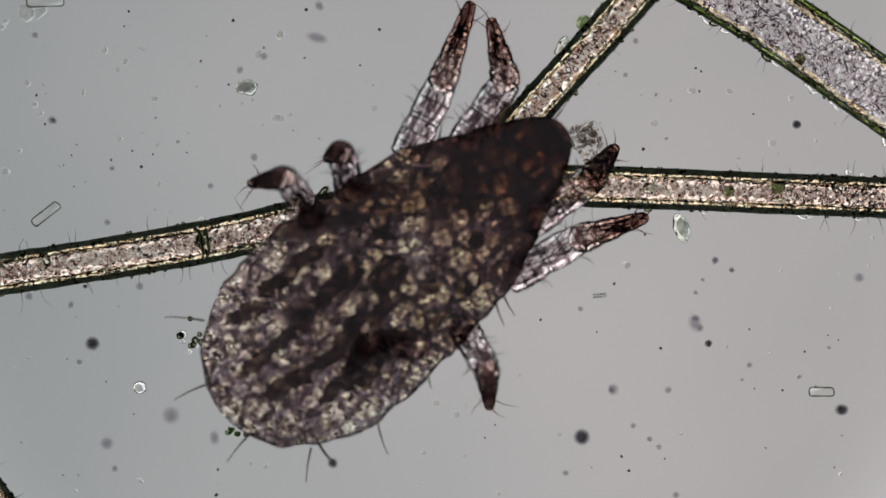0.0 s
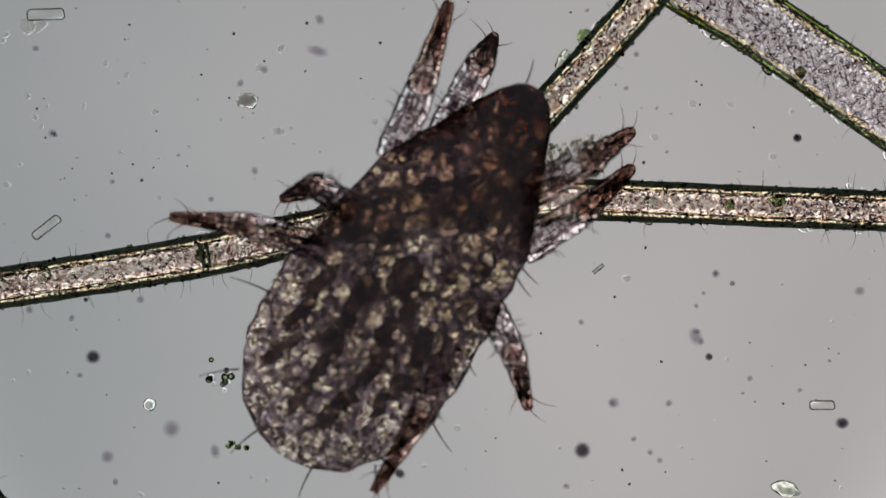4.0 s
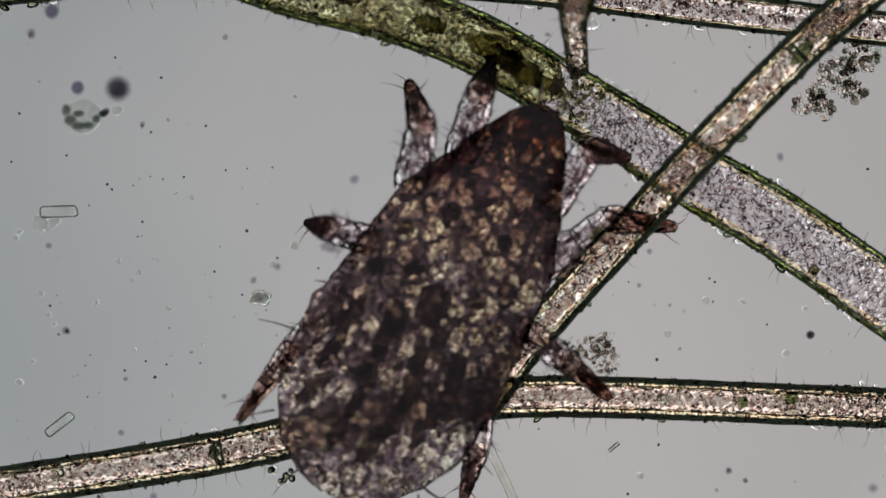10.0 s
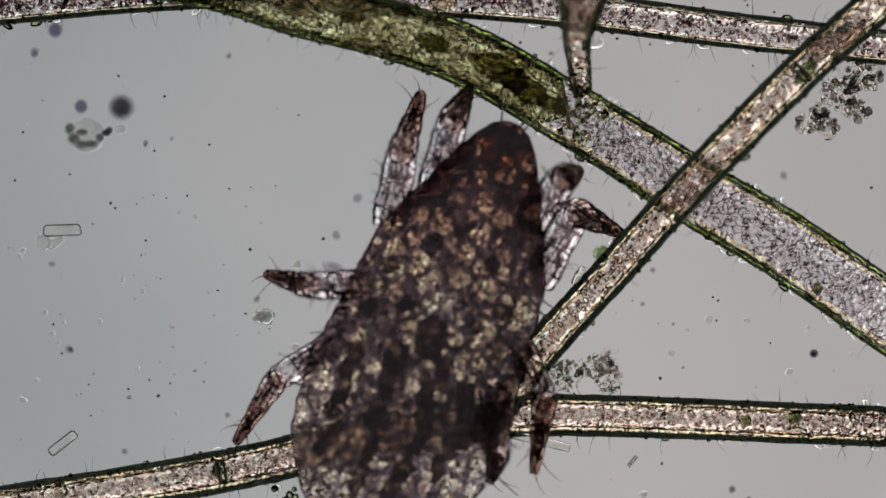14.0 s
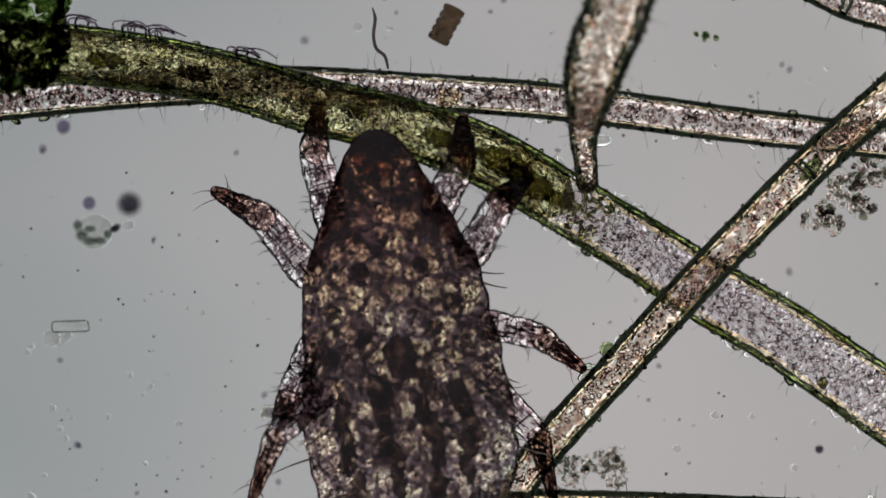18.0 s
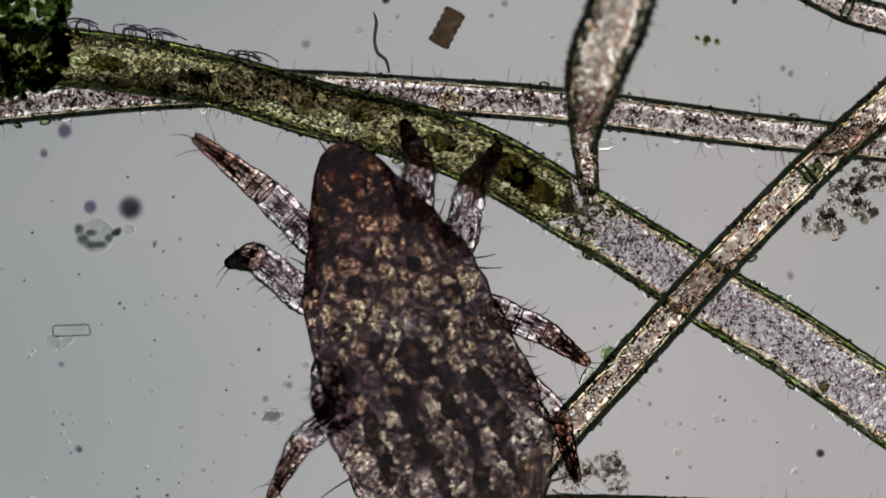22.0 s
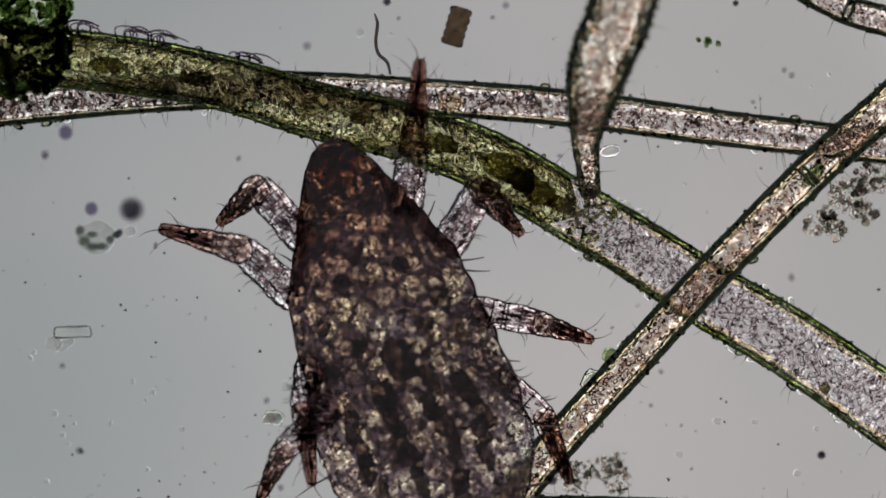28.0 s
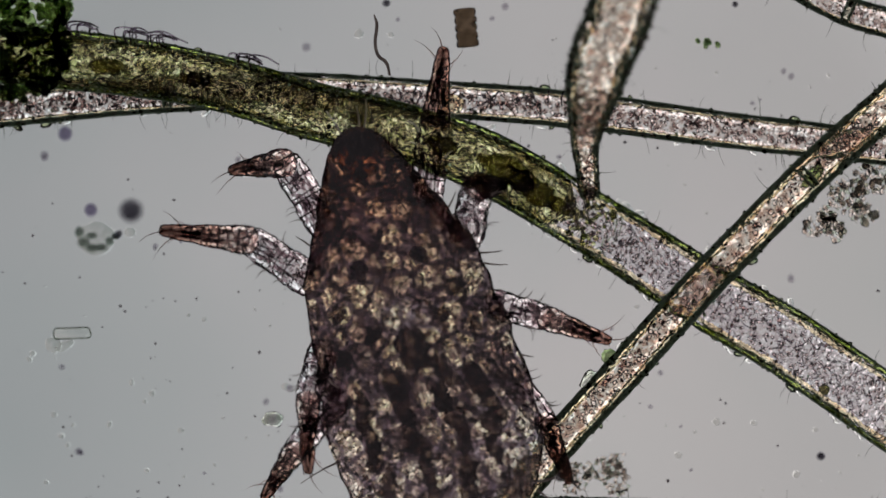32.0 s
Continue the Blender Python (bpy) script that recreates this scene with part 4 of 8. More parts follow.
    for s in (-1, 1):
        strand(bm, e, e + Vector((16 * S, s * 9 * S, -4 * S)), 2.4 * S, s * 0.2, 0.3, 6, 5)
    for dx, dy in ((-20, 62), (-34, -40), (30, 30), (-60, 26), (-70, -24)):
        a = e + Vector((dx * 0.6 * S - 8 * S, 0.1 * dy * S, 0))
        strand(bm, a, a + Vector((38 * S, dy * 0.75 * S, 6 * S)), 1.3 * S, 0.1, 0.15, 5, 6)
    bm.to_mesh(shin.data)
    bm.free()
    shin.data.polygons.foreach_set("use_smooth", [True] * len(shin.data.polygons))
    (left_legs if side < 0 else right_legs).append(leg)
    (left_shins if side < 0 else right_shins).append(shin)
    return leg, shin


build_body()
for side in (-1, 1):
    for i in range(4):
        build_leg(side, i)


# ---- loose things ----
def build_crystal():
    bm = bmesh.new()
    line = []
    for k in range(41):
        f = k / 40
        bulge = 0.86 + 0.14 * abs(math.sin(math.pi * f * 5)) ** 0.5
        end = min(1.0, 0.7 + 0.3 * min(f, 1 - f) * 40)
        line.append((Vector((0, (f - 0.5) * 70 * S, 0)), 20 * bulge * end * S))
    tube(bm, line, 24, 0.03, 2.0)
    for v in bm.verts:
        v.co.z *= 0.7
    ob = part("crystal", bm, BROWN)
    return tagged(ob, "small brown banded barrel-shaped crystal drifting in the water", "crystal")


def build_needle():
    bm = bmesh.new()
    bmesh.ops.create_cube(bm, size=1.0)
    for v in bm.verts:
        v.co = Vector(((v.co.x - 0.5) * 280 * S, v.co.y * 15 * S, v.co.z * 10 * S))
    bmesh.ops.bevel(bm, geom=bm.edges[:], offset=0.001, segments=1, affect="EDGES")
    ob = part("needle", bm, NEEDLE, smooth=False)
    return tagged(ob, "long clear glassy needle under the mite", "crystal needle")


crystal = build_crystal()
needle = build_needle()


def debris(name, x, y, size, material, label, category, rough=0.2, seed=0, sub=3, turn=0.0):
    if material in (HAZE, DUSK, PURPLE):
        rough *= 0.4
    bm = lump(tuple(v * S for v in size), 4, rough, 1.3, seed % 37)
    if material in (HAZE, DUSK, PURPLE):
        for v in bm.verts:
            v.co *= 1.2
    ob = part(name, bm, material)
    ob.location = P(x, y, size[2] * S * 0.95)
    ob.rotation_euler = (0, 0, radians(turn))
    return tagged(ob, label, category)


debris("round_cell", 231, 373, (23, 23, 16), DUSK, "dark grey round cell on the slide", "cell", 0.1, 1)
cell = debris("clear_cell", 169, 422, (34, 29, 12), PALEBEAD, "clear refractive cell with dark folded walls", "cell", 0.12, 2)
for x, y, sx, sy in ((-29, 10, 11, 14), (-22, -8, 14, 13), (-8, -18, 15, 10), (10, -16, 13, 9), (24, -6, 10, 10), (-8, 4, 13, 8), (34, 4, 9, 7)):
    ob = part("fold", lump((sx * S, sy * S, 6 * S), 3, 0.3, 2.0, x), FOLD, cell, "dark green fold of the wall")
    ob.location = (x * S, y * S, 0.003)
debris("small_cell", 160, 372, (12, 13, 8), PURPLE, "small grey round cell", "cell", 0.2, 3)
debris("grey_grain", 207, 416, (11, 7, 6), DUSK, "small grey grain between two cells", "grain", 0.2, 8, 3, 40)
debris("pale_grain", 229, 411, (10, 9, 7), PALEBEAD, "pale clear grain between two cells", "grain", 0.2, 9)


def rod_crystal(x, y, length, width, turn, label):
    """A clear prism with blunt, bevelled ends."""
    bm = bmesh.new()
    bmesh.ops.create_cube(bm, size=1.0)
    for v in bm.verts:
        v.co = Vector((v.co.x * length * S * (0.94 if v.co.y > 0 else 1.0), v.co.y * width * S, v.co.z * width * 0.8 * S))
    bmesh.ops.bevel(bm, geom=bm.edges[:], offset=width * 0.22 * S, segments=3, affect="EDGES")
    ob = part("rod_crystal", bm, QUARTZ)
    # grey tubes drawn round it imitate the dark refracted outline
    a, b, c = length * 0.5, width * 0.5, width * 0.2
    for q, e in (((-a + c, -b), (a - c, -b)), ((a - c, -b), (a, -b + c)), ((a, -b + c), (a - 0.03 * length, b - c)), ((a - 0.03 * length, b - c), (a - c - 0.03 * length, b)),
                 ((a - c - 0.03 * length, b), (-a + c, b)), ((-a + c, b), (-a, b - c)), ((-a, b - c), (-a, -b + c)), ((-a, -b + c), (-a + c, -b))):
        bm = bmesh.new()
        strand(bm, Vector((*q, width * 0.2)) * S, Vector((*e, width * 0.2)) * S, 1.4 * S, 0.0, 1.0, 6, 2)
        part("edge", bm, OUTLINE_SHADE, ob, "grey outline imitating the refracted crystal edge")
    ob.location = P(x, y, width * 0.4 * S)
    ob.rotation_euler = (0, 0, radians(turn))
    return tagged(ob, label, "crystal")


rod_crystal(127, 590, 66, 19, 2, "clear rod-shaped crystal on the slide")
rod_crystal(128, 965, 58, 15, 38, "clear thin rod crystal on the slide")
rod_crystal(1496, 1279, 44, 15, 0, "faint clear rod crystal on the slide")
debris("pale_grain", 94, 610, (14, 15, 9), PALEBEAD, "pale clear grain beside a rod crystal", "grain", 0.3, 5)
debris("clear_grain", 482, 742, (19, 13, 9), GREYCELL, "clear lumpy grain on the slide", "grain", 0.4, 6)
debris("purple_cell", 114, 237, (13, 14, 9), PURPLE, "small purple-grey round cell", "cell", 0.2, 7)


def dark_mass():
    root = new("algal_mass")
    tagged(root, "opaque dark green clump of algae over a filament", "algae")
    rnd = random.Random(77)
    shapes = []
    for k in range(240):
        x, y = rnd.uniform(-110, 112), rnd.uniform(-60, 165)
        if (max(0, x - 40) / 85) ** 2 + (max(0, y - 100) / 70) ** 2 > 1:
            continue
        s = rnd.uniform(7, 17)
        if len(shapes) < 8:
            bm = bmesh.new()
            blob(bm, Vector((0, 0, 0)), 1.0, 0.4, rnd, 3)
            ob = part("cell_lump", bm, ALGA, root)
            shapes.append(ob.data)
        else:
            ob = new("cell_lump", rnd.choice(shapes))
            ob.parent = root
        s = min(s, 13)
        ob.matrix_basis = Matrix.Translation(P(x, y, 0.015 + rnd.uniform(0.0, 0.08))) @ Matrix.Rotation(rnd.uniform(0, 6.28), 4, "Z") @ Matrix.Diagonal((s * S, s * S * 0.8, s * S, 1))


dark_mass()


def fine_mass():
    """Small cells that fill and fringe the clump."""
    rnd = random.Random(78)
    bm = bmesh.new()
    for k in range(1500):
        x, y = rnd.uniform(-110, 124), rnd.uniform(-60, 178)
        q = (max(0, x - 40) / 85) ** 2 + (max(0, y - 100) / 78) ** 2
        if q + 0.35 * noise.noise(Vector((x * 0.03, y * 0.03, 5))) > 1 or q < 0.45 and k % 3:
            continue
        blob(bm, P(x, y, rnd.uniform(0.06, 0.12)), rnd.uniform(3, 7.5) * S, 0.25, rnd, 2)
    root = bpy.data.objects["algal_mass"]
    part("fringe", bm, ALGA, root, "small dark green cells", "stuff")


fine_mass()


def cluster(label, lobes, n, seed, z=0.005, material=None, size=(4, 11), dark=None):
    """A heap of small grains over a few rounded lobes of (x, y, rx, ry)."""
    root = new("grain_cluster")
    tagged(root, label, "grain cluster", "grain clusters")
    rnd = random.Random(seed)
    shapes = []
    area = [rx * ry for _, _, rx, ry in lobes]
    for k in range(n):
        x, y, rx, ry = rnd.choices(lobes, area)[0]
        if len(shapes) < 8:
            bm = bmesh.new()
            blob(bm, Vector((0, 0, 0)), 1.0, 0.35, rnd, 2)
            ob = part("grain", bm, dark if dark and k % 4 == 0 else material or BEAD, root)
            shapes.append(ob.data)
        else:
            ob = new("grain", rnd.choice(shapes))
            ob.parent = root
        ob.matrix_basis = grain_pose(rnd, x, y, rx, ry, z, size)
    return root


def grain_pose(rnd, x, y, rx, ry, z, size):
    a, r = rnd.uniform(0, 6.28), math.sqrt(rnd.random())
    s = rnd.uniform(*size)
    at = P(x + math.cos(a) * r * rx, y + math.sin(a) * r * ry, s * S * 0.9 + rnd.uniform(0, z))
    return Matrix.Translation(at) @ Matrix.Rotation(rnd.uniform(0, 6.28), 4, "Z") @ Matrix.Diagonal((s * S, s * S * rnd.uniform(0.7, 1.0), s * S, 1))


cluster("clump of brown round grains beside a filament", [(1438, 402, 20, 16), (1478, 408, 20, 20), (1498, 348, 34, 30), (1540, 318, 34, 28), (1528, 378, 24, 20), (1462, 380, 18, 14)],
        420, 5, 0.02, BROWNGRAIN, (3, 6), GREYCELL)
cluster("clump of clear round grains between two filaments", [(1016, 846, 28, 28), (1060, 832, 28, 22), (1092, 812, 14, 14), (1090, 852, 24, 28)], 300, 6, 0.018, BROWNGRAIN, (2.5, 5), GREYCELL)


def specks():
    rnd = random.Random(99)
    for name, material, n, lo, hi, lab in (("clear_specks", PALEBEAD, 110, 1.2, 2.8, "tiny clear beads scattered on the slide"),
                                           ("dark_specks", DARKBEAD, 110, 0.9, 1.9, "tiny dark specks scattered on the slide")):
        bm = bmesh.new()
        for k in range(n):
            s = lo + (hi - lo) * rnd.random() ** 2
            blob(bm, P(rnd.uniform(-40, 1660), rnd.uniform(-40, 1500), s * S * 0.9), s * S, 0.12, rnd, 2)
        tagged(part(name, bm, material), lab, "debris", kind="stuff")


grain_shapes = {}


def grains(name, material, label, *spots):
    """Single grains on the slide, each at (x, y) with its half width."""
    for x, y, r in spots:
        rnd = random.Random(x * 7 + y)
        r = 0.75 * r if material == DARKBEAD else r
        if material not in grain_shapes:
            grain_shapes[material] = [lump((1, 1, 0.7), 3, 0.22, 1.3, 4.0 + 3 * k) for k in range(3)]
            grain_shapes[material] = [part(name, bm, material) for bm in grain_shapes[material]]
        made = grain_shapes[material]
        ob = next((o for o in made if "label" not in o), None) or new(name, rnd.choice(made).data)
        ob.matrix_basis = Matrix.Translation(P(x, y, r * 0.65 * S)) @ Matrix.Rotation(rnd.uniform(0, 6.28), 4, "Z") @ Matrix.Diagonal((r * S, r * rnd.uniform(0.7, 1.0) * S, r * S, 1))
        tagged(ob, label, "grain", name.replace("_", " ") + "s")


specks()
grains("dust_grain", HAZE, "faint grey blurred dust grain on the slide",
        (1125, 1275, 8), (1368, 1232, 7), (1355, 1258, 5), (1225, 1276, 9), (1163, 1339, 7), (1192, 1362, 7), (1209, 1376, 7), (1044, 1422, 8), (1273, 1149, 9),
        (1282, 1167, 8), (1307, 1047, 9), (1338, 1064, 7), (1286, 1081, 5), (1274, 1104, 6), (1071, 1133, 7), (1239, 1461, 8), (1509, 1201, 5), (1456, 1253, 6),
        (293, 1093, 9), (249, 1414, 8), (172, 1125, 9), (187, 1226, 7), (98, 1111, 9), (109, 650, 8), (140, 799, 6), (512, 687, 9), (610, 599, 12), (470, 711, 9),
        (495, 865, 9), (244, 885, 6))
grains("dust_grain", HAZE, "faint grey blurred dust grain on the slide",
        (418, 916, 7), (236, 980, 8), (360, 838, 5), (1204, 755, 5), (1309, 1047, 8), (1337, 1065, 6), (1222, 832, 5), (647, 534, 12), (319, 428, 5), (274, 436, 7),
        (543, 387, 4), (143, 802, 7), (78, 279, 9), (420, 283, 8), (273, 440, 6), (1386, 126, 8), (1399, 136, 9), (1331, 183, 6), (1344, 177, 4), (1452, 806, 9),
        (1081, 583, 6), (1150, 720, 6), (1168, 660, 7), (1399, 494, 11), (541, 84, 11), (870, 33, 7), (989, 278, 7), (703, 35, 6))
grains("dark_grain", DUSK, "small dark round grain on the slide",
        (197, 1093, 5), (428, 1461, 5), (1184, 1001, 4), (1283, 714, 3), (934, 259, 4))
grains("dark_speck", DARKBEAD, "tiny blackish speck on the slide",
        (1466, 1208, 3), (1377, 1273, 2), (1427, 1276, 3), (1507, 1179, 2), (1397, 1378, 2), (1518, 1412, 2), (1130, 1088, 3.5), (1212, 1202, 4), (1000, 1152, 3),
        (963, 1250, 2), (920, 1337, 2), (902, 1360, 2), (1143, 1393, 4), (1156, 1418, 4), (234, 1261, 2), (283, 1318, 2), (84, 1368, 2), (158, 1426, 2), (185, 1426, 2),
        (431, 1416, 3), (111, 756, 3), (126, 807, 3), (182, 843, 2), (280, 854, 3), (401, 696, 3), (411, 651, 2), (274, 608, 3), (266, 634, 2), (716, 640, 4),
        (682, 703, 2.5))
grains("dark_speck", DARKBEAD, "tiny blackish speck on the slide",
        (177, 917, 2), (564, 818, 2), (92, 361, 2), (43, 502, 3), (57, 417, 3), (386, 439, 3), (421, 517, 3), (459, 514, 2), (503, 512, 2), (288, 528, 2), (258, 544, 2),
        (220, 551, 3.5), (180, 579, 2), (587, 605, 4), (512, 672, 3), (584, 690, 3), (123, 738, 2), (450, 737, 3), (492, 764, 2), (243, 870, 3), (296, 882, 4),
        (376, 857, 2), (226, 318, 3), (307, 354, 3.5), (289, 450, 3), (140, 491, 3), (347, 529, 3), (212, 542, 3.5), (458, 624, 4), (1163, 262, 3))
grains("dark_speck", DARKBEAD, "tiny blackish speck on the slide",
        (1105, 252, 4), (1382, 205, 3), (1335, 193, 3), (1052, 586, 3), (1280, 749, 3), (1274, 708, 3), (1553, 515, 4), (1181, 851, 4))
grains("clear_bead", PALEBEAD, "small clear refractive bead on the slide",
        (1513, 1131, 3), (1529, 1424, 3.5), (926, 1458, 4), (852, 1319, 6), (1328, 1199, 3.5), (1248, 1353, 3.5), (1266, 1374, 3), (1033, 1354, 4), (1153, 1055, 6),
        (256, 1128, 3), (96, 1220, 4), (489, 1405, 4), (515, 1411, 5), (816, 1298, 6), (793, 1387, 5), (294, 1436, 6), (57, 626, 6), (119, 788, 5), (193, 751, 6),
        (319, 762, 6), (379, 823, 4), (542, 651, 8), (435, 775, 3), (474, 771, 3), (394, 740, 3), (510, 808, 3), (534, 796, 8), (559, 790, 4), (707, 779, 6),
        (57, 890, 8))
grains("clear_bead", PALEBEAD, "small clear refractive bead on the slide",
        (95, 734, 6), (268, 697, 6), (1267, 747, 7), (1177, 755, 3), (1229, 765, 3.5), (1333, 749, 6), (1442, 761, 5), (1349, 867, 3), (1151, 1056, 7), (1424, 1066, 3),
        (1587, 1007, 3), (333, 558, 4), (361, 566, 5), (450, 548, 3), (541, 649, 8), (503, 684, 7), (255, 711, 4), (540, 796, 8), (259, 833, 5), (81, 854, 5),
        (327, 913, 5), (477, 577, 3), (108, 772, 6), (51, 636, 6), (232, 677, 6), (325, 844, 4), (129, 752, 4), (1433, 155, 3), (1267, 129, 4), (1133, 169, 3))
grains("clear_bead", PALEBEAD, "small clear refractive bead on the slide",
        (1211, 328, 3), (1249, 378, 3), (1465, 134, 4), (1126, 543, 5), (1200, 806, 7), (1408, 840, 7), (1486, 837, 3), (635, 60, 8), (691, 62, 6))


def wire():
    """A thin dark bent thread standing on the filament."""
    bm = bmesh.new()
    tube(bm, spline([(P(661, 26, 0.05), 1.2 * S), (P(666, 45, 0.05), 2.9 * S), (P(663, 75, 0.05), 2.9 * S), (P(668, 98, 0.05), 3.0 * S), (P(683, 112, 0.05), 3.0 * S), (P(689, 134, 0.05), 2.0 * S)], 40), 8)
    tagged(part("thread", bm, BRISTLE), "thin black bent thread on a filament", "thread")


wire()

# cells, crystals and grains that lie about the slide
for x, y, sx, sy, turn, mat, name, label in (
        (210, 1194, 13, 12, 0, DUSK, "dark_grain", "small dark round grain on the slide"),
        (1073, 1359, 14, 14, 0, DUSK, "dark_grain", "small dark round grain on the slide"),
        (348, 1321, 16, 16, 0, HAZE, "grey_grain", "grey blurred round grain on the slide"),
        (1531, 1311, 12, 10, 0, DUSK, "dark_grain", "small dark round grain on the slide"),
        (1296, 1194, 7, 7, 0, DUSK, "dark_grain", "small dark round grain on the slide"),
        (1273, 1158, 12, 18, 20, HAZE, "grey_grain", "grey blurred round grain on the slide"),
        (1128, 1275, 11, 11, 0, HAZE, "grey_grain", "grey blurred round grain on the slide"),
        (235, 1370, 12, 12, 0, HAZE, "grey_grain", "grey blurred round grain on the slide"),
        (425, 1360, 9, 14, 10, HAZE, "grey_grain", "grey blurred round grain on the slide"),
        (1562, 1078, 10, 9, 0, HAZE, "grey_grain", "grey blurred round grain on the slide"),
        (114, 612, 18, 8, 30, PALEBEAD, "pale_grain", "pale clear grain on the slide"),
        (606, 655, 20, 10, -15, HAZE, "grey_grain", "grey blurred round grain on the slide"),
        (480, 742, 16, 12, 20, HAZE, "grey_grain", "grey blurred round grain on the slide"),
        (78, 275, 9, 9, 0, HAZE, "grey_grain", "grey blurred round grain on the slide"),
        (138, 800, 8, 8, 0, HAZE, "grey_grain", "grey blurred round grain on the slide"),
        (1452, 808, 8, 8, 0, DUSK, "dark_grain", "small dark round grain on the slide"),
        (683, 6, 8, 7, 0, DUSK, "dark_grain", "small dark round grain on the slide"),
        (893, 12, 8, 8, 0, HAZE, "grey_grain", "grey blurred round grain on the slide"),
        (1300, 8, 6, 6, 0, DUSK, "dark_grain", "small dark round grain on the slide")):
    debris(name, x, y, (sx, sy, min(sx, sy) * 0.7), mat, label, "cell" if "cell" in name else "grain", 0.25, x + y, 3, turn)
for x, y, seed in ((468, 1352, 4), (1252, 75, 5)):
    cluster("small clump of dark and clear grains on the slide", [(x - 16, y - 4, 6, 5), (x - 3, y, 6, 8), (x + 14, y + 2, 5, 6)], 13, seed, 0.004, GREENCELL, (3, 6))


def moving_bits():
    """Small things that drift in the water."""
    bm = bmesh.new()
    for dy in (-2.2, 2.2):
        tube(bm, [(Vector((-12 * S, dy * S, 0)), 0.7 * S), (Vector((-10.5 * S, dy * S, 0)), 1.5 * S), (Vector((10.5 * S, dy * S, 0)), 1.5 * S), (Vector((12 * S, dy * S, 0)), 0.7 * S)], 8)
    a = tagged(part("splinter", bm, HAIR), "short thin double splinter drifting over the slide", "splinter")
    b = tagged(part("bright_cell", lump((11 * S, 11 * S, 9 * S), 3, 0.3, 3.0, 9), BEAD), "bright round clear cell drifting over the slide", "cell")
    d = tagged(part("drifting_cell", lump((19 * S, 11 * S, 9 * S), 3, 0.15, 2.0, 12), BEAD), "clear oval cell drifting across the slide", "cell")
    rnd = random.Random(3)
    root = new("grain_clump")
    tagged(root, "small clump of dark and clear grains dragged by the mite", "grain clump")
    for k in range(13):
        bm = bmesh.new()
        s = rnd.uniform(4, 7)
        blob(bm, Vector((rnd.gauss(0, 11) * S, rnd.gauss(0, 11) * S, s * S)), s * S, 0.3, rnd, 2)
        part("grain", bm, CRUST if k % 3 else BEAD, root)
    e = tagged(part("folded_cell", lump((14 * S, 25 * S, 9.8 * S), 4, 0.25, 1.3, 4), GREYCELL), "grey-green folded cell swaying beside a filament", "cell")
    f = tagged(part("drifting_cell", lump((19 * S, 10 * S, 9 * S), 3, 0.15, 2.0, 15), BEAD), "small clear oval cell drifting over the mite", "cell")
    return a, b, d, root, e, f


splinter, bright_cell, drifting_cell, tail_clump, folded_cell, oval_cell = moving_bits()


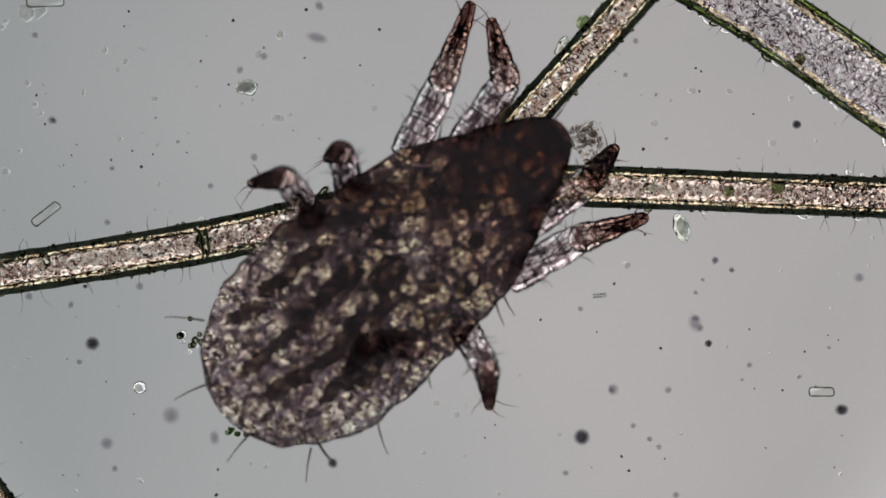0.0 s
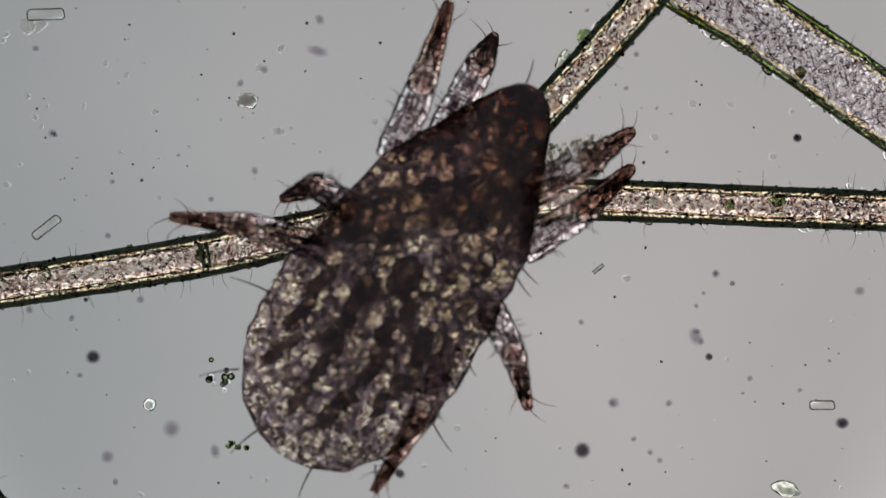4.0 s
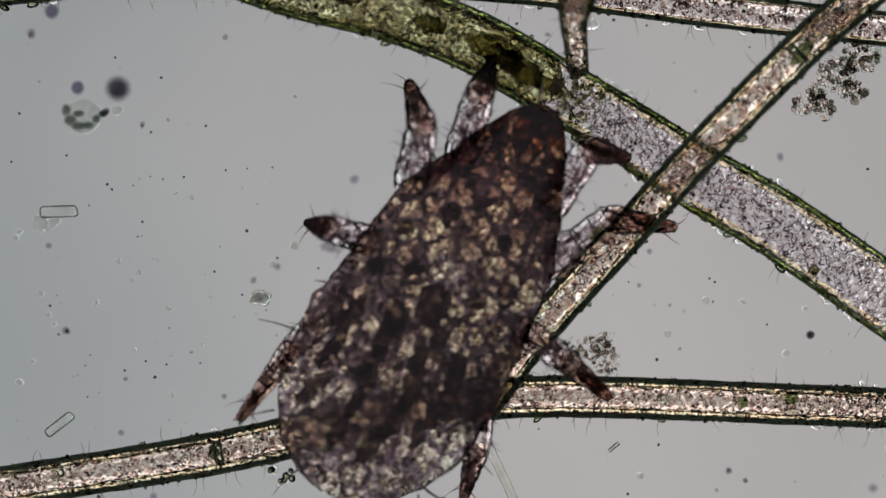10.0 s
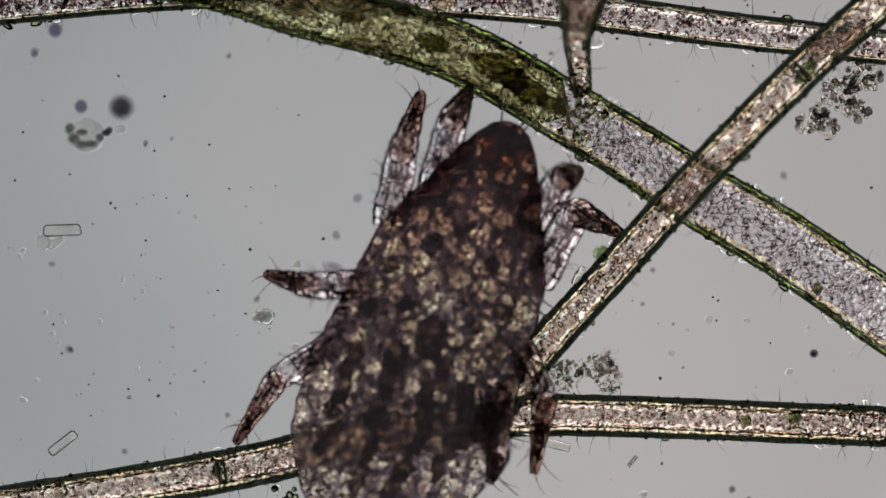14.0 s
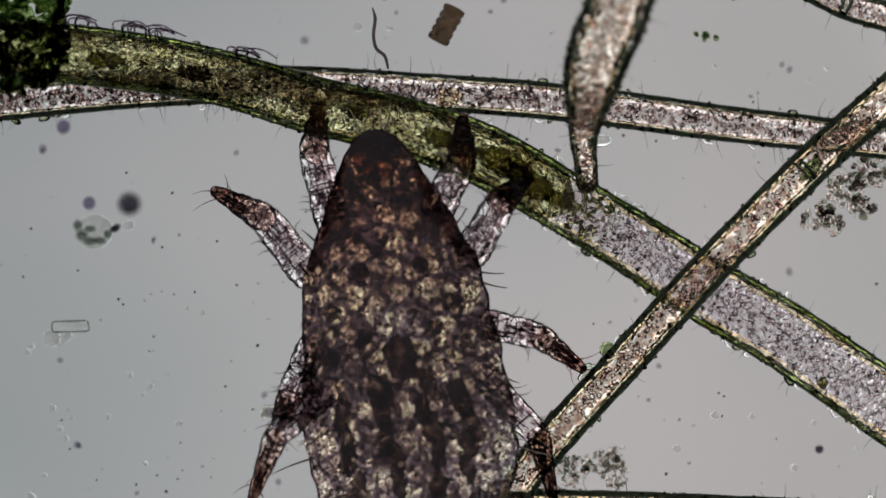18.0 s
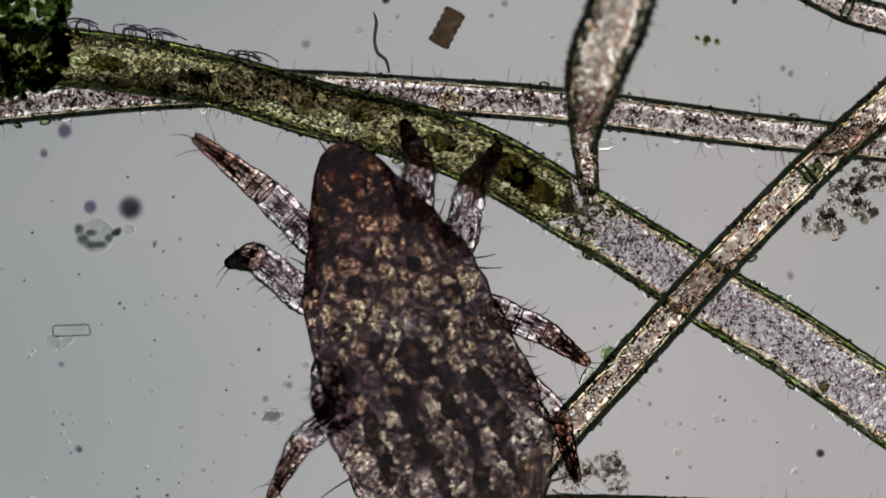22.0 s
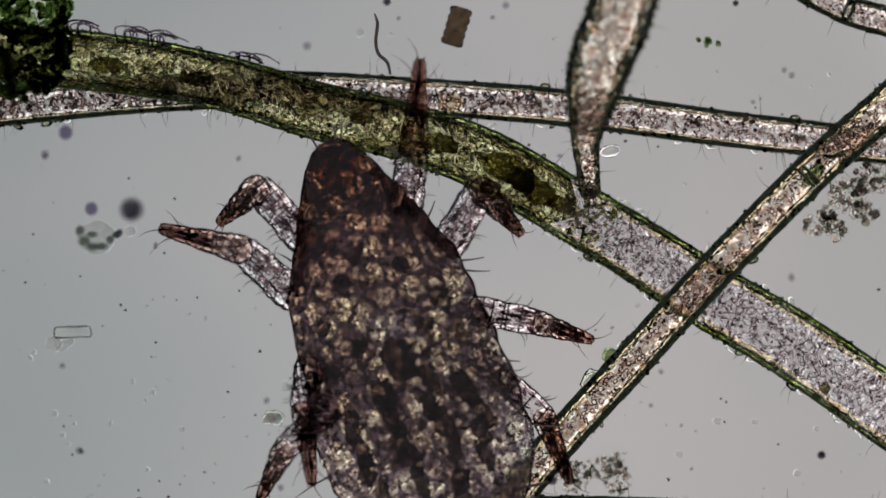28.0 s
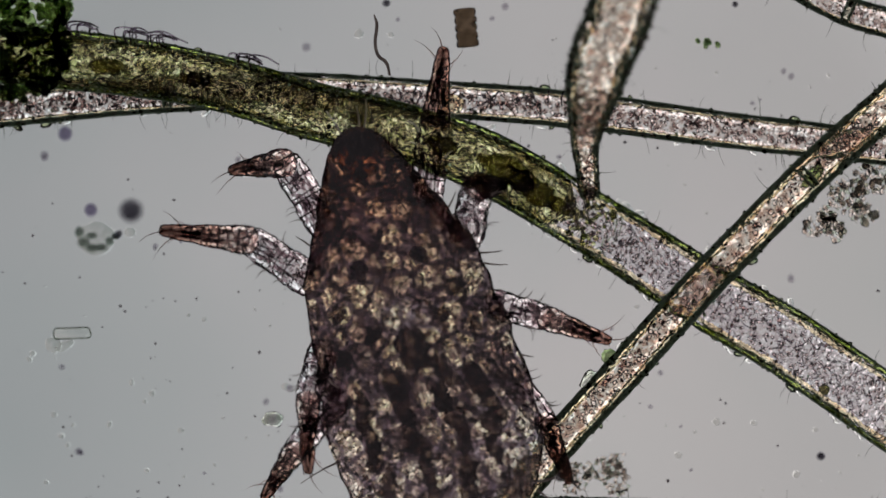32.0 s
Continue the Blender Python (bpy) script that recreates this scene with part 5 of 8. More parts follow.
def motions():
    walk(mite, [
        (0, pose(0.0017, -0.2925, 0.09, 0, 0, -50.0)),
        (0.5, pose(0.0042, -0.2905, 0.09, 0, 0, -51.5)),
        (1, pose(0.0052, -0.2875, 0.09, 0, 0, -55.5)),
        (1.5, pose(0.0027, -0.2855, 0.09, 0, 0, -57.0)),
        (2, pose(0.0027, -0.2820, 0.09, 0, 0, -51.0)),
        (2.5, pose(0.0056, -0.2840, 0.09, 0, 0, -47.0)),
        (3, pose(0.0056, -0.2850, 0.09, 0, 0, -43.5)),
        (3.5, pose(0.0111, -0.2840, 0.09, 0, 0, -40.0)),
        (5.5, pose(-0.0020, -0.2360, 0.09, 0, 0, -22.8)),
        (6, pose(-0.0013, -0.2299, 0.09, 0, 0, -22.7)),
        (6.5, pose(-0.0063, -0.2272, 0.09, 0, 0, -19.0)),
        (7, pose(-0.0078, -0.2177, 0.09, 0, 0, -19.0)),
        (7.5, pose(0.0021, -0.2062, 0.09, 0, 0, -23.0)),
        (8, pose(0.0185, -0.1843, 0.09, 0, 0, -26.0)),
        (8.5, pose(0.0234, -0.1654, 0.09, 0, 0, -29.0)),
        (9, pose(0.0180, -0.1514, 0.09, 0, 0, -29.0)),
        (9.5, pose(0.0184, -0.1330, 0.09, 0, 0, -30.0)),
        (10, pose(0.0194, -0.1258, 0.09, 0, 0, -30.5)),
        (10.5, pose(0.0239, -0.1252, 0.09, 0, 0, -31.0)),
        (11, pose(0.0273, -0.1326, 0.09, 0, 0, -32.0)),
        (11.5, pose(0.0179, -0.1262, 0.09, 0, 0, -23.0)),
        (12, pose(0.0134, -0.1227, 0.09, 0, 0, -20.5)),
        (12.5, pose(0.0209, -0.1301, 0.09, 0, 0, -26.0)),
        (13, pose(0.0219, -0.1405, 0.09, 0, 0, -29.5)),
        (13.5, pose(0.0139, -0.1470, 0.09, 0, 0, -28.5)),
        (14, pose(0.0095, -0.1351, 0.09, 0, 0, -21.0)),
        (14.5, pose(-0.0004, -0.1361, 0.09, 0, 0, -13.5)),
        (16.5, pose(-0.0214, -0.0761, 0.09, 0, 0, 1.1)),
        (17, pose(-0.0249, -0.0720, 0.09, 0, 0, 3.3)),
        (17.5, pose(-0.0261, -0.0668, 0.09, 0, 0, 3.7)),
        (18, pose(-0.0402, -0.0654, 0.09, 0, 0, 7.1)),
        (18.5, pose(-0.0330, -0.0645, 0.09, 0, 0, 4.8)),
        (19, pose(-0.0341, -0.0629, 0.09, 0, 0, 8.6)),
        (19.5, pose(-0.0354, -0.0613, 0.09, 0, 0, 11.5)),
        (20, pose(-0.0390, -0.0613, 0.09, 0, 0, 7.0)),
        (20.5, pose(-0.0410, -0.0637, 0.09, 0, 0, 13.3)),
        (21, pose(-0.0388, -0.0627, 0.09, 0, 0, 12.3)),
        (21.5, pose(-0.0328, -0.0625, 0.09, 0, 0, 18.1)),
        (22, pose(-0.0365, -0.0652, 0.09, 0, 0, 20.2)),
        (22.5, pose(-0.0359, -0.0661, 0.09, 0, 0, 21.3)),
        (23, pose(-0.0388, -0.0631, 0.09, 0, 0, 23.1)),
        (23.5, pose(-0.0414, -0.0606, 0.09, 0, 0, 23.4)),
        (24, pose(-0.0383, -0.0619, 0.09, 0, 0, 26.1)),
        (24.5, pose(-0.0327, -0.0637, 0.09, 0, 0, 23.0)),
        (25, pose(-0.0397, -0.0615, 0.09, 0, 0, 21.2)),
        (25.5, pose(-0.0417, -0.0619, 0.09, 0, 0, 21.2)),
        (27.5, pose(-0.0424, -0.0586, 0.09, 0, 0, 15.8)),
        (28, pose(-0.0506, -0.0635, 0.09, 0, 0, 18.1)),
        (28.5, pose(-0.0438, -0.0578, 0.09, 0, 0, 20.0)),
        (29, pose(-0.0468, -0.0580, 0.09, 0, 0, 19.3)),
        (29.5, pose(-0.0473, -0.0594, 0.09, 0, 0, 19.6)),
        (30, pose(-0.0437, -0.0597, 0.09, 0, 0, 18.4)),
        (30.5, pose(-0.0435, -0.0562, 0.09, 0, 0, 18.6)),
        (31, pose(-0.0438, -0.0547, 0.09, 0, 0, 18.6)),
        (31.5, pose(-0.0428, -0.0542, 0.09, 0, 0, 17.6)),
        (32, pose(-0.0367, -0.0527, 0.09, 0, 0, 15.4)),
    ])
    walk(left_legs[0], [
        (0, pose(-0.044, 0.085, 0, 0, -0, 106)),
        (0.5, pose(-0.044, 0.085, 0, 0, -0, 106)),
        (1, pose(-0.044, 0.085, 0, 0, -0, 106)),
        (1.5, pose(-0.044, 0.085, 0, 0, -0, 112)),
        (2, pose(-0.044, 0.085, 0, 0, -17, 111)),
        (2.5, pose(-0.044, 0.085, 0, 0, -0, 107)),
        (3, pose(-0.044, 0.085, 0, 0, -7, 98)),
        (3.5, pose(-0.044, 0.085, 0, 0, -5, 99)),
        (5.5, pose(-0.044, 0.085, 0, 0, -24, 93)),
        (6, pose(-0.044, 0.085, 0, 0, -17, 103)),
        (6.5, pose(-0.044, 0.085, 0, 0, -21, 102)),
        (7, pose(-0.044, 0.085, 0, 0, -0, 96)),
        (7.5, pose(-0.044, 0.085, 0, 0, -24, 104)),
        (8, pose(-0.044, 0.085, 0, 0, -17, 92)),
        (8.5, pose(-0.044, 0.085, 0, 0, -36, 102)),
        (9, pose(-0.044, 0.085, 0, 0, -29, 110)),
        (9.5, pose(-0.044, 0.085, 0, 0, -31, 90)),
        (10, pose(-0.044, 0.085, 0, 0, -30, 104)),
        (10.5, pose(-0.044, 0.085, 0, 0, -26, 96)),
        (11, pose(-0.044, 0.085, 0, 0, -29, 101)),
        (11.5, pose(-0.044, 0.085, 0, 0, -38, 95)),
        (12, pose(-0.044, 0.085, 0, 0, -20, 99)),
        (12.5, pose(-0.044, 0.085, 0, 0, -37, 91)),
        (13, pose(-0.044, 0.085, 0, 0, -24, 93)),
        (13.5, pose(-0.044, 0.085, 0, 0, -31, 93)),
        (14, pose(-0.044, 0.085, 0, 0, -23, 96)),
        (14.5, pose(-0.044, 0.085, 0, 0, -22, 102)),
        (16.5, pose(-0.044, 0.085, 0, 0, -47, 130)),
        (17, pose(-0.044, 0.085, 0, 0, -24, 102)),
        (17.5, pose(-0.044, 0.085, 0, 0, -39, 110)),
        (18, pose(-0.044, 0.085, 0, 0, -9, 98)),
        (18.5, pose(-0.044, 0.085, 0, 0, -24, 114)),
        (19, pose(-0.044, 0.085, 0, 0, -21, 108)),
        (19.5, pose(-0.044, 0.085, 0, 0, -28, 115)),
        (20, pose(-0.044, 0.085, 0, 0, -13, 114)),
        (20.5, pose(-0.044, 0.085, 0, 0, -41, 113)),
        (21, pose(-0.044, 0.085, 0, 0, -24, 106)),
        (21.5, pose(-0.044, 0.085, 0, 0, -46, 122)),
        (22, pose(-0.044, 0.085, 0, 0, -7, 115)),
        (22.5, pose(-0.044, 0.085, 0, 0, -41, 122)),
        (23, pose(-0.044, 0.085, 0, 0, -0, 112)),
        (23.5, pose(-0.044, 0.085, 0, 0, -44, 123)),
        (24, pose(-0.044, 0.085, 0, 0, -0, 104)),
        (24.5, pose(-0.044, 0.085, 0, 0, -30, 116)),
        (25, pose(-0.044, 0.085, 0, 0, -0, 103)),
        (25.5, pose(-0.044, 0.085, 0, 0, -34, 113)),
        (27.5, pose(-0.044, 0.085, 0, 0, -35, 119)),
        (28, pose(-0.044, 0.085, 0, 0, -17, 114)),
        (28.5, pose(-0.044, 0.085, 0, 0, -14, 102)),
        (29, pose(-0.044, 0.085, 0, 0, -0, 100)),
        (29.5, pose(-0.044, 0.085, 0, 0, -18, 104)),
        (30, pose(-0.044, 0.085, 0, 0, -27, 106)),
        (30.5, pose(-0.044, 0.085, 0, 0, -31, 107)),
        (31, pose(-0.044, 0.085, 0, 0, -16, 107)),
        (31.5, pose(-0.044, 0.085, 0, 0, -12, 95)),
        (32, pose(-0.044, 0.085, 0, 0, -0, 107)),
    ])
    walk(left_shins[0], [
        (0, pose(0.069, 0, 0, 20, 44, 47)),
        (0.5, pose(0.069, 0, 0, 0, -0, -8)),
        (1, pose(0.069, 0, 0, 0, -0, -5)),
        (1.5, pose(0.069, 0, 0, 0, -0, 0)),
        (2, pose(0.069, 0, 0, 1, 53, 2)),
        (2.5, pose(0.069, 0, 0, 26, 54, 49)),
        (3, pose(0.069, 0, 0, 5, 45, 12)),
        (3.5, pose(0.069, 0, 0, -3, 60, -5)),
        (5.5, pose(0.069, 0, 0, 83, 78, 95)),
        (6, pose(0.069, 0, 0, -1, 48, -2)),
        (6.5, pose(0.069, 0, 0, 60, 78, 71)),
        (6.75, pose(0.069, 0, 0, 4, 42, 11)),
        (7, pose(0.069, 0, 0, 0, -0, 1)),
        (7.25, pose(0.069, 0, 0, -1, 46, -2)),
        (7.5, pose(0.069, 0, 0, -119, 86, -122)),
        (8, pose(0.069, 0, 0, -16, 52, -31)),
        (8.5, pose(0.069, 0, 0, 124, 82, 131)),
        (9, pose(0.069, 0, 0, 146, 71, 155)),
        (9.5, pose(0.069, 0, 0, -162, 83, -164)),
        (10, pose(0.069, 0, 0, -164, 84, -165)),
        (10.5, pose(0.069, 0, 0, 49, 89, 50)),
        (11, pose(0.069, 0, 0, -155, 87, -156)),
        (11.5, pose(0.069, 0, 0, -80, 87, -83)),
        (12, pose(0.069, 0, 0, -15, 83, -17)),
        (12.5, pose(0.069, 0, 0, 177, 87, 177)),
        (13, pose(0.069, 0, 0, -100, 75, -114)),
        (13.5, pose(0.069, 0, 0, -94, 70, -114)),
        (14, pose(0.069, 0, 0, -79, 85, -84)),
        (14.5, pose(0.069, 0, 0, -22, 76, -28)),
        (16.5, pose(0.069, 0, 0, -98, 67, -120)),
        (17, pose(0.069, 0, 0, -38, 72, -50)),
        (17.5, pose(0.069, 0, 0, -126, 76, -136)),
        (18, pose(0.069, 0, 0, -15, 63, -25)),
        (18.5, pose(0.069, 0, 0, -5, 80, -6)),
        (19, pose(0.069, 0, 0, 86, 76, 100)),
        (19.5, pose(0.069, 0, 0, -23, 79, -28)),
        (20, pose(0.069, 0, 0, 21, 60, 36)),
        (20.5, pose(0.069, 0, 0, -171, 75, -173)),
        (21, pose(0.069, 0, 0, 113, 66, 134)),
        (21.5, pose(0.069, 0, 0, -123, 60, -145)),
        (21.75, pose(0.069, 0, 0, -11, 57, -21)),
        (22, pose(0.069, 0, 0, 0, 7, 7)),
        (22.25, pose(0.069, 0, 0, -2, 54, -4)),
        (22.5, pose(0.069, 0, 0, -136, 76, -145)),
        (22.75, pose(0.069, 0, 0, -6, 50, -12)),
        (23, pose(0.069, 0, 0, 0, -0, -3)),
        (23.25, pose(0.069, 0, 0, -7, 48, -14)),
        (23.5, pose(0.069, 0, 0, -120, 76, -131)),
        (23.75, pose(0.069, 0, 0, -3, 49, -7)),
        (24, pose(0.069, 0, 0, 0, -0, 7)),
        (24.25, pose(0.069, 0, 0, 3, 45, 8)),
        (24.5, pose(0.069, 0, 0, 76, 87, 79)),
        (25, pose(0.069, 0, 0, -1, 42, -2)),
        (25.5, pose(0.069, 0, 0, -49, 70, -66)),
        (27.5, pose(0.069, 0, 0, 130, 86, 133)),
        (28, pose(0.069, 0, 0, 70, 51, 111)),
        (28.5, pose(0.069, 0, 0, 5, 42, 12)),
        (29, pose(0.069, 0, 0, 28, 52, 53)),
        (29.5, pose(0.069, 0, 0, 5, 47, 11)),
        (30, pose(0.069, 0, 0, 10, 62, 16)),
        (30.5, pose(0.069, 0, 0, 91, 79, 102)),
        (31, pose(0.069, 0, 0, 3, 36, 9)),
        (31.5, pose(0.069, 0, 0, -10, 66, -15)),
        (32, pose(0.069, 0, 0, 34, 51, 65)),
    ])
    walk(left_legs[1], [
        (0, pose(-0.07, 0.044, 0, 0, -0, 114)),
        (0.5, pose(-0.07, 0.044, 0, 0, -39, 128)),
        (1, pose(-0.07, 0.044, 0, 0, -31, 114)),
        (1.5, pose(-0.07, 0.044, 0, 0, -10, 110)),
        (2, pose(-0.07, 0.044, 0, 0, -31, 127)),
        (2.5, pose(-0.07, 0.044, 0, 0, -23, 114)),
        (3, pose(-0.07, 0.044, 0, 0, -18, 108)),
        (3.5, pose(-0.07, 0.044, 0, 0, -18, 105)),
        (5.5, pose(-0.07, 0.044, 0, 0, -27, 99)),
        (6, pose(-0.07, 0.044, 0, 0, -33, 120)),
        (6.5, pose(-0.07, 0.044, 0, 0, -0, 108)),
        (7, pose(-0.07, 0.044, 0, 0, -23, 110)),
        (7.5, pose(-0.07, 0.044, 0, 0, -11, 108)),
        (8, pose(-0.07, 0.044, 0, 0, -35, 113)),
        (8.5, pose(-0.07, 0.044, 0, 0, -43, 124)),
        (9, pose(-0.07, 0.044, 0, 0, -35, 106)),
        (9.5, pose(-0.07, 0.044, 0, 0, -43, 102)),
        (10, pose(-0.07, 0.044, 0, 0, -39, 109)),
        (10.5, pose(-0.07, 0.044, 0, 0, -44, 118)),
        (11, pose(-0.07, 0.044, 0, 0, -29, 105)),
        (11.5, pose(-0.07, 0.044, 0, 0, -41, 98)),
        (12, pose(-0.07, 0.044, 0, 0, -38, 99)),
        (12.5, pose(-0.07, 0.044, 0, 0, -44, 100)),
        (13, pose(-0.07, 0.044, 0, 0, -30, 101)),
        (13.5, pose(-0.07, 0.044, 0, 0, -45, 103)),
        (14, pose(-0.07, 0.044, 0, 0, -25, 101)),
        (14.5, pose(-0.07, 0.044, 0, 0, -24, 99)),
        (16.5, pose(-0.07, 0.044, 0, 0, -25, 130)),
        (17, pose(-0.07, 0.044, 0, 0, -16, 133)),
        (17.5, pose(-0.07, 0.044, 0, 0, -30, 137)),
        (18, pose(-0.07, 0.044, 0, 0, -19, 121)),
        (18.5, pose(-0.07, 0.044, 0, 0, -16, 124)),
        (19, pose(-0.07, 0.044, 0, 0, -0, 121)),
        (19.5, pose(-0.07, 0.044, 0, 0, -16, 117)),
        (20, pose(-0.07, 0.044, 0, 0, -22, 125)),
        (20.5, pose(-0.07, 0.044, 0, 0, -24, 116)),
        (21, pose(-0.07, 0.044, 0, 0, -21, 123)),
        (21.5, pose(-0.07, 0.044, 0, 0, -21, 120)),
        (22, pose(-0.07, 0.044, 0, 0, -28, 120)),
        (22.5, pose(-0.07, 0.044, 0, 0, -25, 119)),
        (23, pose(-0.07, 0.044, 0, 0, -23, 122)),
        (23.5, pose(-0.07, 0.044, 0, 0, -5, 121)),
        (24, pose(-0.07, 0.044, 0, 0, -0, 113)),
        (24.5, pose(-0.07, 0.044, 0, 0, -0, 118)),
        (25, pose(-0.07, 0.044, 0, 0, -16, 126)),
        (25.5, pose(-0.07, 0.044, 0, 0, -21, 125)),
        (27.5, pose(-0.07, 0.044, 0, 0, -19, 109)),
        (28, pose(-0.07, 0.044, 0, 0, -29, 119)),
        (28.5, pose(-0.07, 0.044, 0, 0, -14, 119)),
        (29, pose(-0.07, 0.044, 0, 0, -20, 108)),
        (29.5, pose(-0.07, 0.044, 0, 0, -23, 112)),
        (30, pose(-0.07, 0.044, 0, 0, -26, 124)),
        (30.5, pose(-0.07, 0.044, 0, 0, -19, 132)),
        (31, pose(-0.07, 0.044, 0, 0, -26, 124)),
        (31.5, pose(-0.07, 0.044, 0, 0, -25, 127)),
        (32, pose(-0.07, 0.044, 0, 0, -23, 130)),
    ])
    walk(left_shins[1], [
        (0, pose(0.069, 0, 0, 2, 28, 6)),
        (0.5, pose(0.069, 0, 0, -156, 79, -160)),
        (1, pose(0.069, 0, 0, -52, 83, -58)),
        (1.5, pose(0.069, 0, 0, -3, 38, -9)),
        (2, pose(0.069, 0, 0, -145, 84, -149)),
        (2.5, pose(0.069, 0, 0, -13, 77, -17)),
        (3, pose(0.069, 0, 0, -3, 61, -6)),
        (3.5, pose(0.069, 0, 0, -0, 41, -0)),
        (5.5, pose(0.069, 0, 0, 38, 75, 49)),
        (6, pose(0.069, 0, 0, 134, 78, 142)),
        (6.5, pose(0.069, 0, 0, 6, 44, 15)),
        (7, pose(0.069, 0, 0, 83, 76, 96)),
        (7.5, pose(0.069, 0, 0, -1, 54, -2)),
        (8, pose(0.069, 0, 0, 164, 82, 167)),
        (8.5, pose(0.069, 0, 0, 138, 60, 155)),
        (9, pose(0.069, 0, 0, 113, 83, 119)),
        (9.5, pose(0.069, 0, 0, 134, 64, 150)),
        (10, pose(0.069, 0, 0, 122, 71, 137)),
        (10.5, pose(0.069, 0, 0, 161, 66, 167)),
        (11, pose(0.069, 0, 0, 43, 78, 52)),
        (11.5, pose(0.069, 0, 0, 160, 75, 164)),
        (12, pose(0.069, 0, 0, 49, 81, 56)),
        (12.5, pose(0.069, 0, 0, 68, 80, 78)),
        (13, pose(0.069, 0, 0, -143, 84, -146)),
        (13.5, pose(0.069, 0, 0, -155, 68, -163)),
        (14, pose(0.069, 0, 0, -15, 74, -19)),
        (14.5, pose(0.069, 0, 0, 2, 45, 4)),
        (16.5, pose(0.069, 0, 0, 1, 65, 1)),
        (17, pose(0.069, 0, 0, 42, 35, 101)),
        (17.5, pose(0.069, 0, 0, 48, 41, 101)),
        (18, pose(0.069, 0, 0, 30, 69, 42)),
        (18.5, pose(0.069, 0, 0, 66, 66, 90)),
        (19, pose(0.069, 0, 0, 3, 35, 10)),
        (19.5, pose(0.069, 0, 0, 13, 59, 23)),
        (20, pose(0.069, 0, 0, 55, 69, 74)),
        (20.5, pose(0.069, 0, 0, 7, 48, 16)),
        (21, pose(0.069, 0, 0, -1, 53, -2)),
        (21.5, pose(0.069, 0, 0, 6, 53, 12)),
        (22, pose(0.069, 0, 0, 125, 68, 141)),
        (22.5, pose(0.069, 0, 0, 6, 57, 11)),
        (23, pose(0.069, 0, 0, 63, 68, 85)),
        (23.5, pose(0.069, 0, 0, 9, 55, 18)),
        (24, pose(0.069, 0, 0, 29, 52, 56)),
        (24.5, pose(0.069, 0, 0, 4, 40, 11)),
        (25, pose(0.069, 0, 0, 16, 27, 60)),
        (25.5, pose(0.069, 0, 0, 21, 52, 42)),
        (27.5, pose(0.069, 0, 0, 3, 73, 4)),
        (28, pose(0.069, 0, 0, 21, 51, 42)),
        (28.5, pose(0.069, 0, 0, 51, 62, 76)),
        (29, pose(0.069, 0, 0, -0, 32, -1)),
        (29.5, pose(0.069, 0, 0, 66, 76, 80)),
        (30, pose(0.069, 0, 0, 31, 29, 95)),
        (30.5, pose(0.069, 0, 0, 26, 32, 78)),
        (31, pose(0.069, 0, 0, 15, 50, 31)),
        (31.5, pose(0.069, 0, 0, 21, 33, 64)),
        (32, pose(0.069, 0, 0, 13, 40, 35)),
    ])
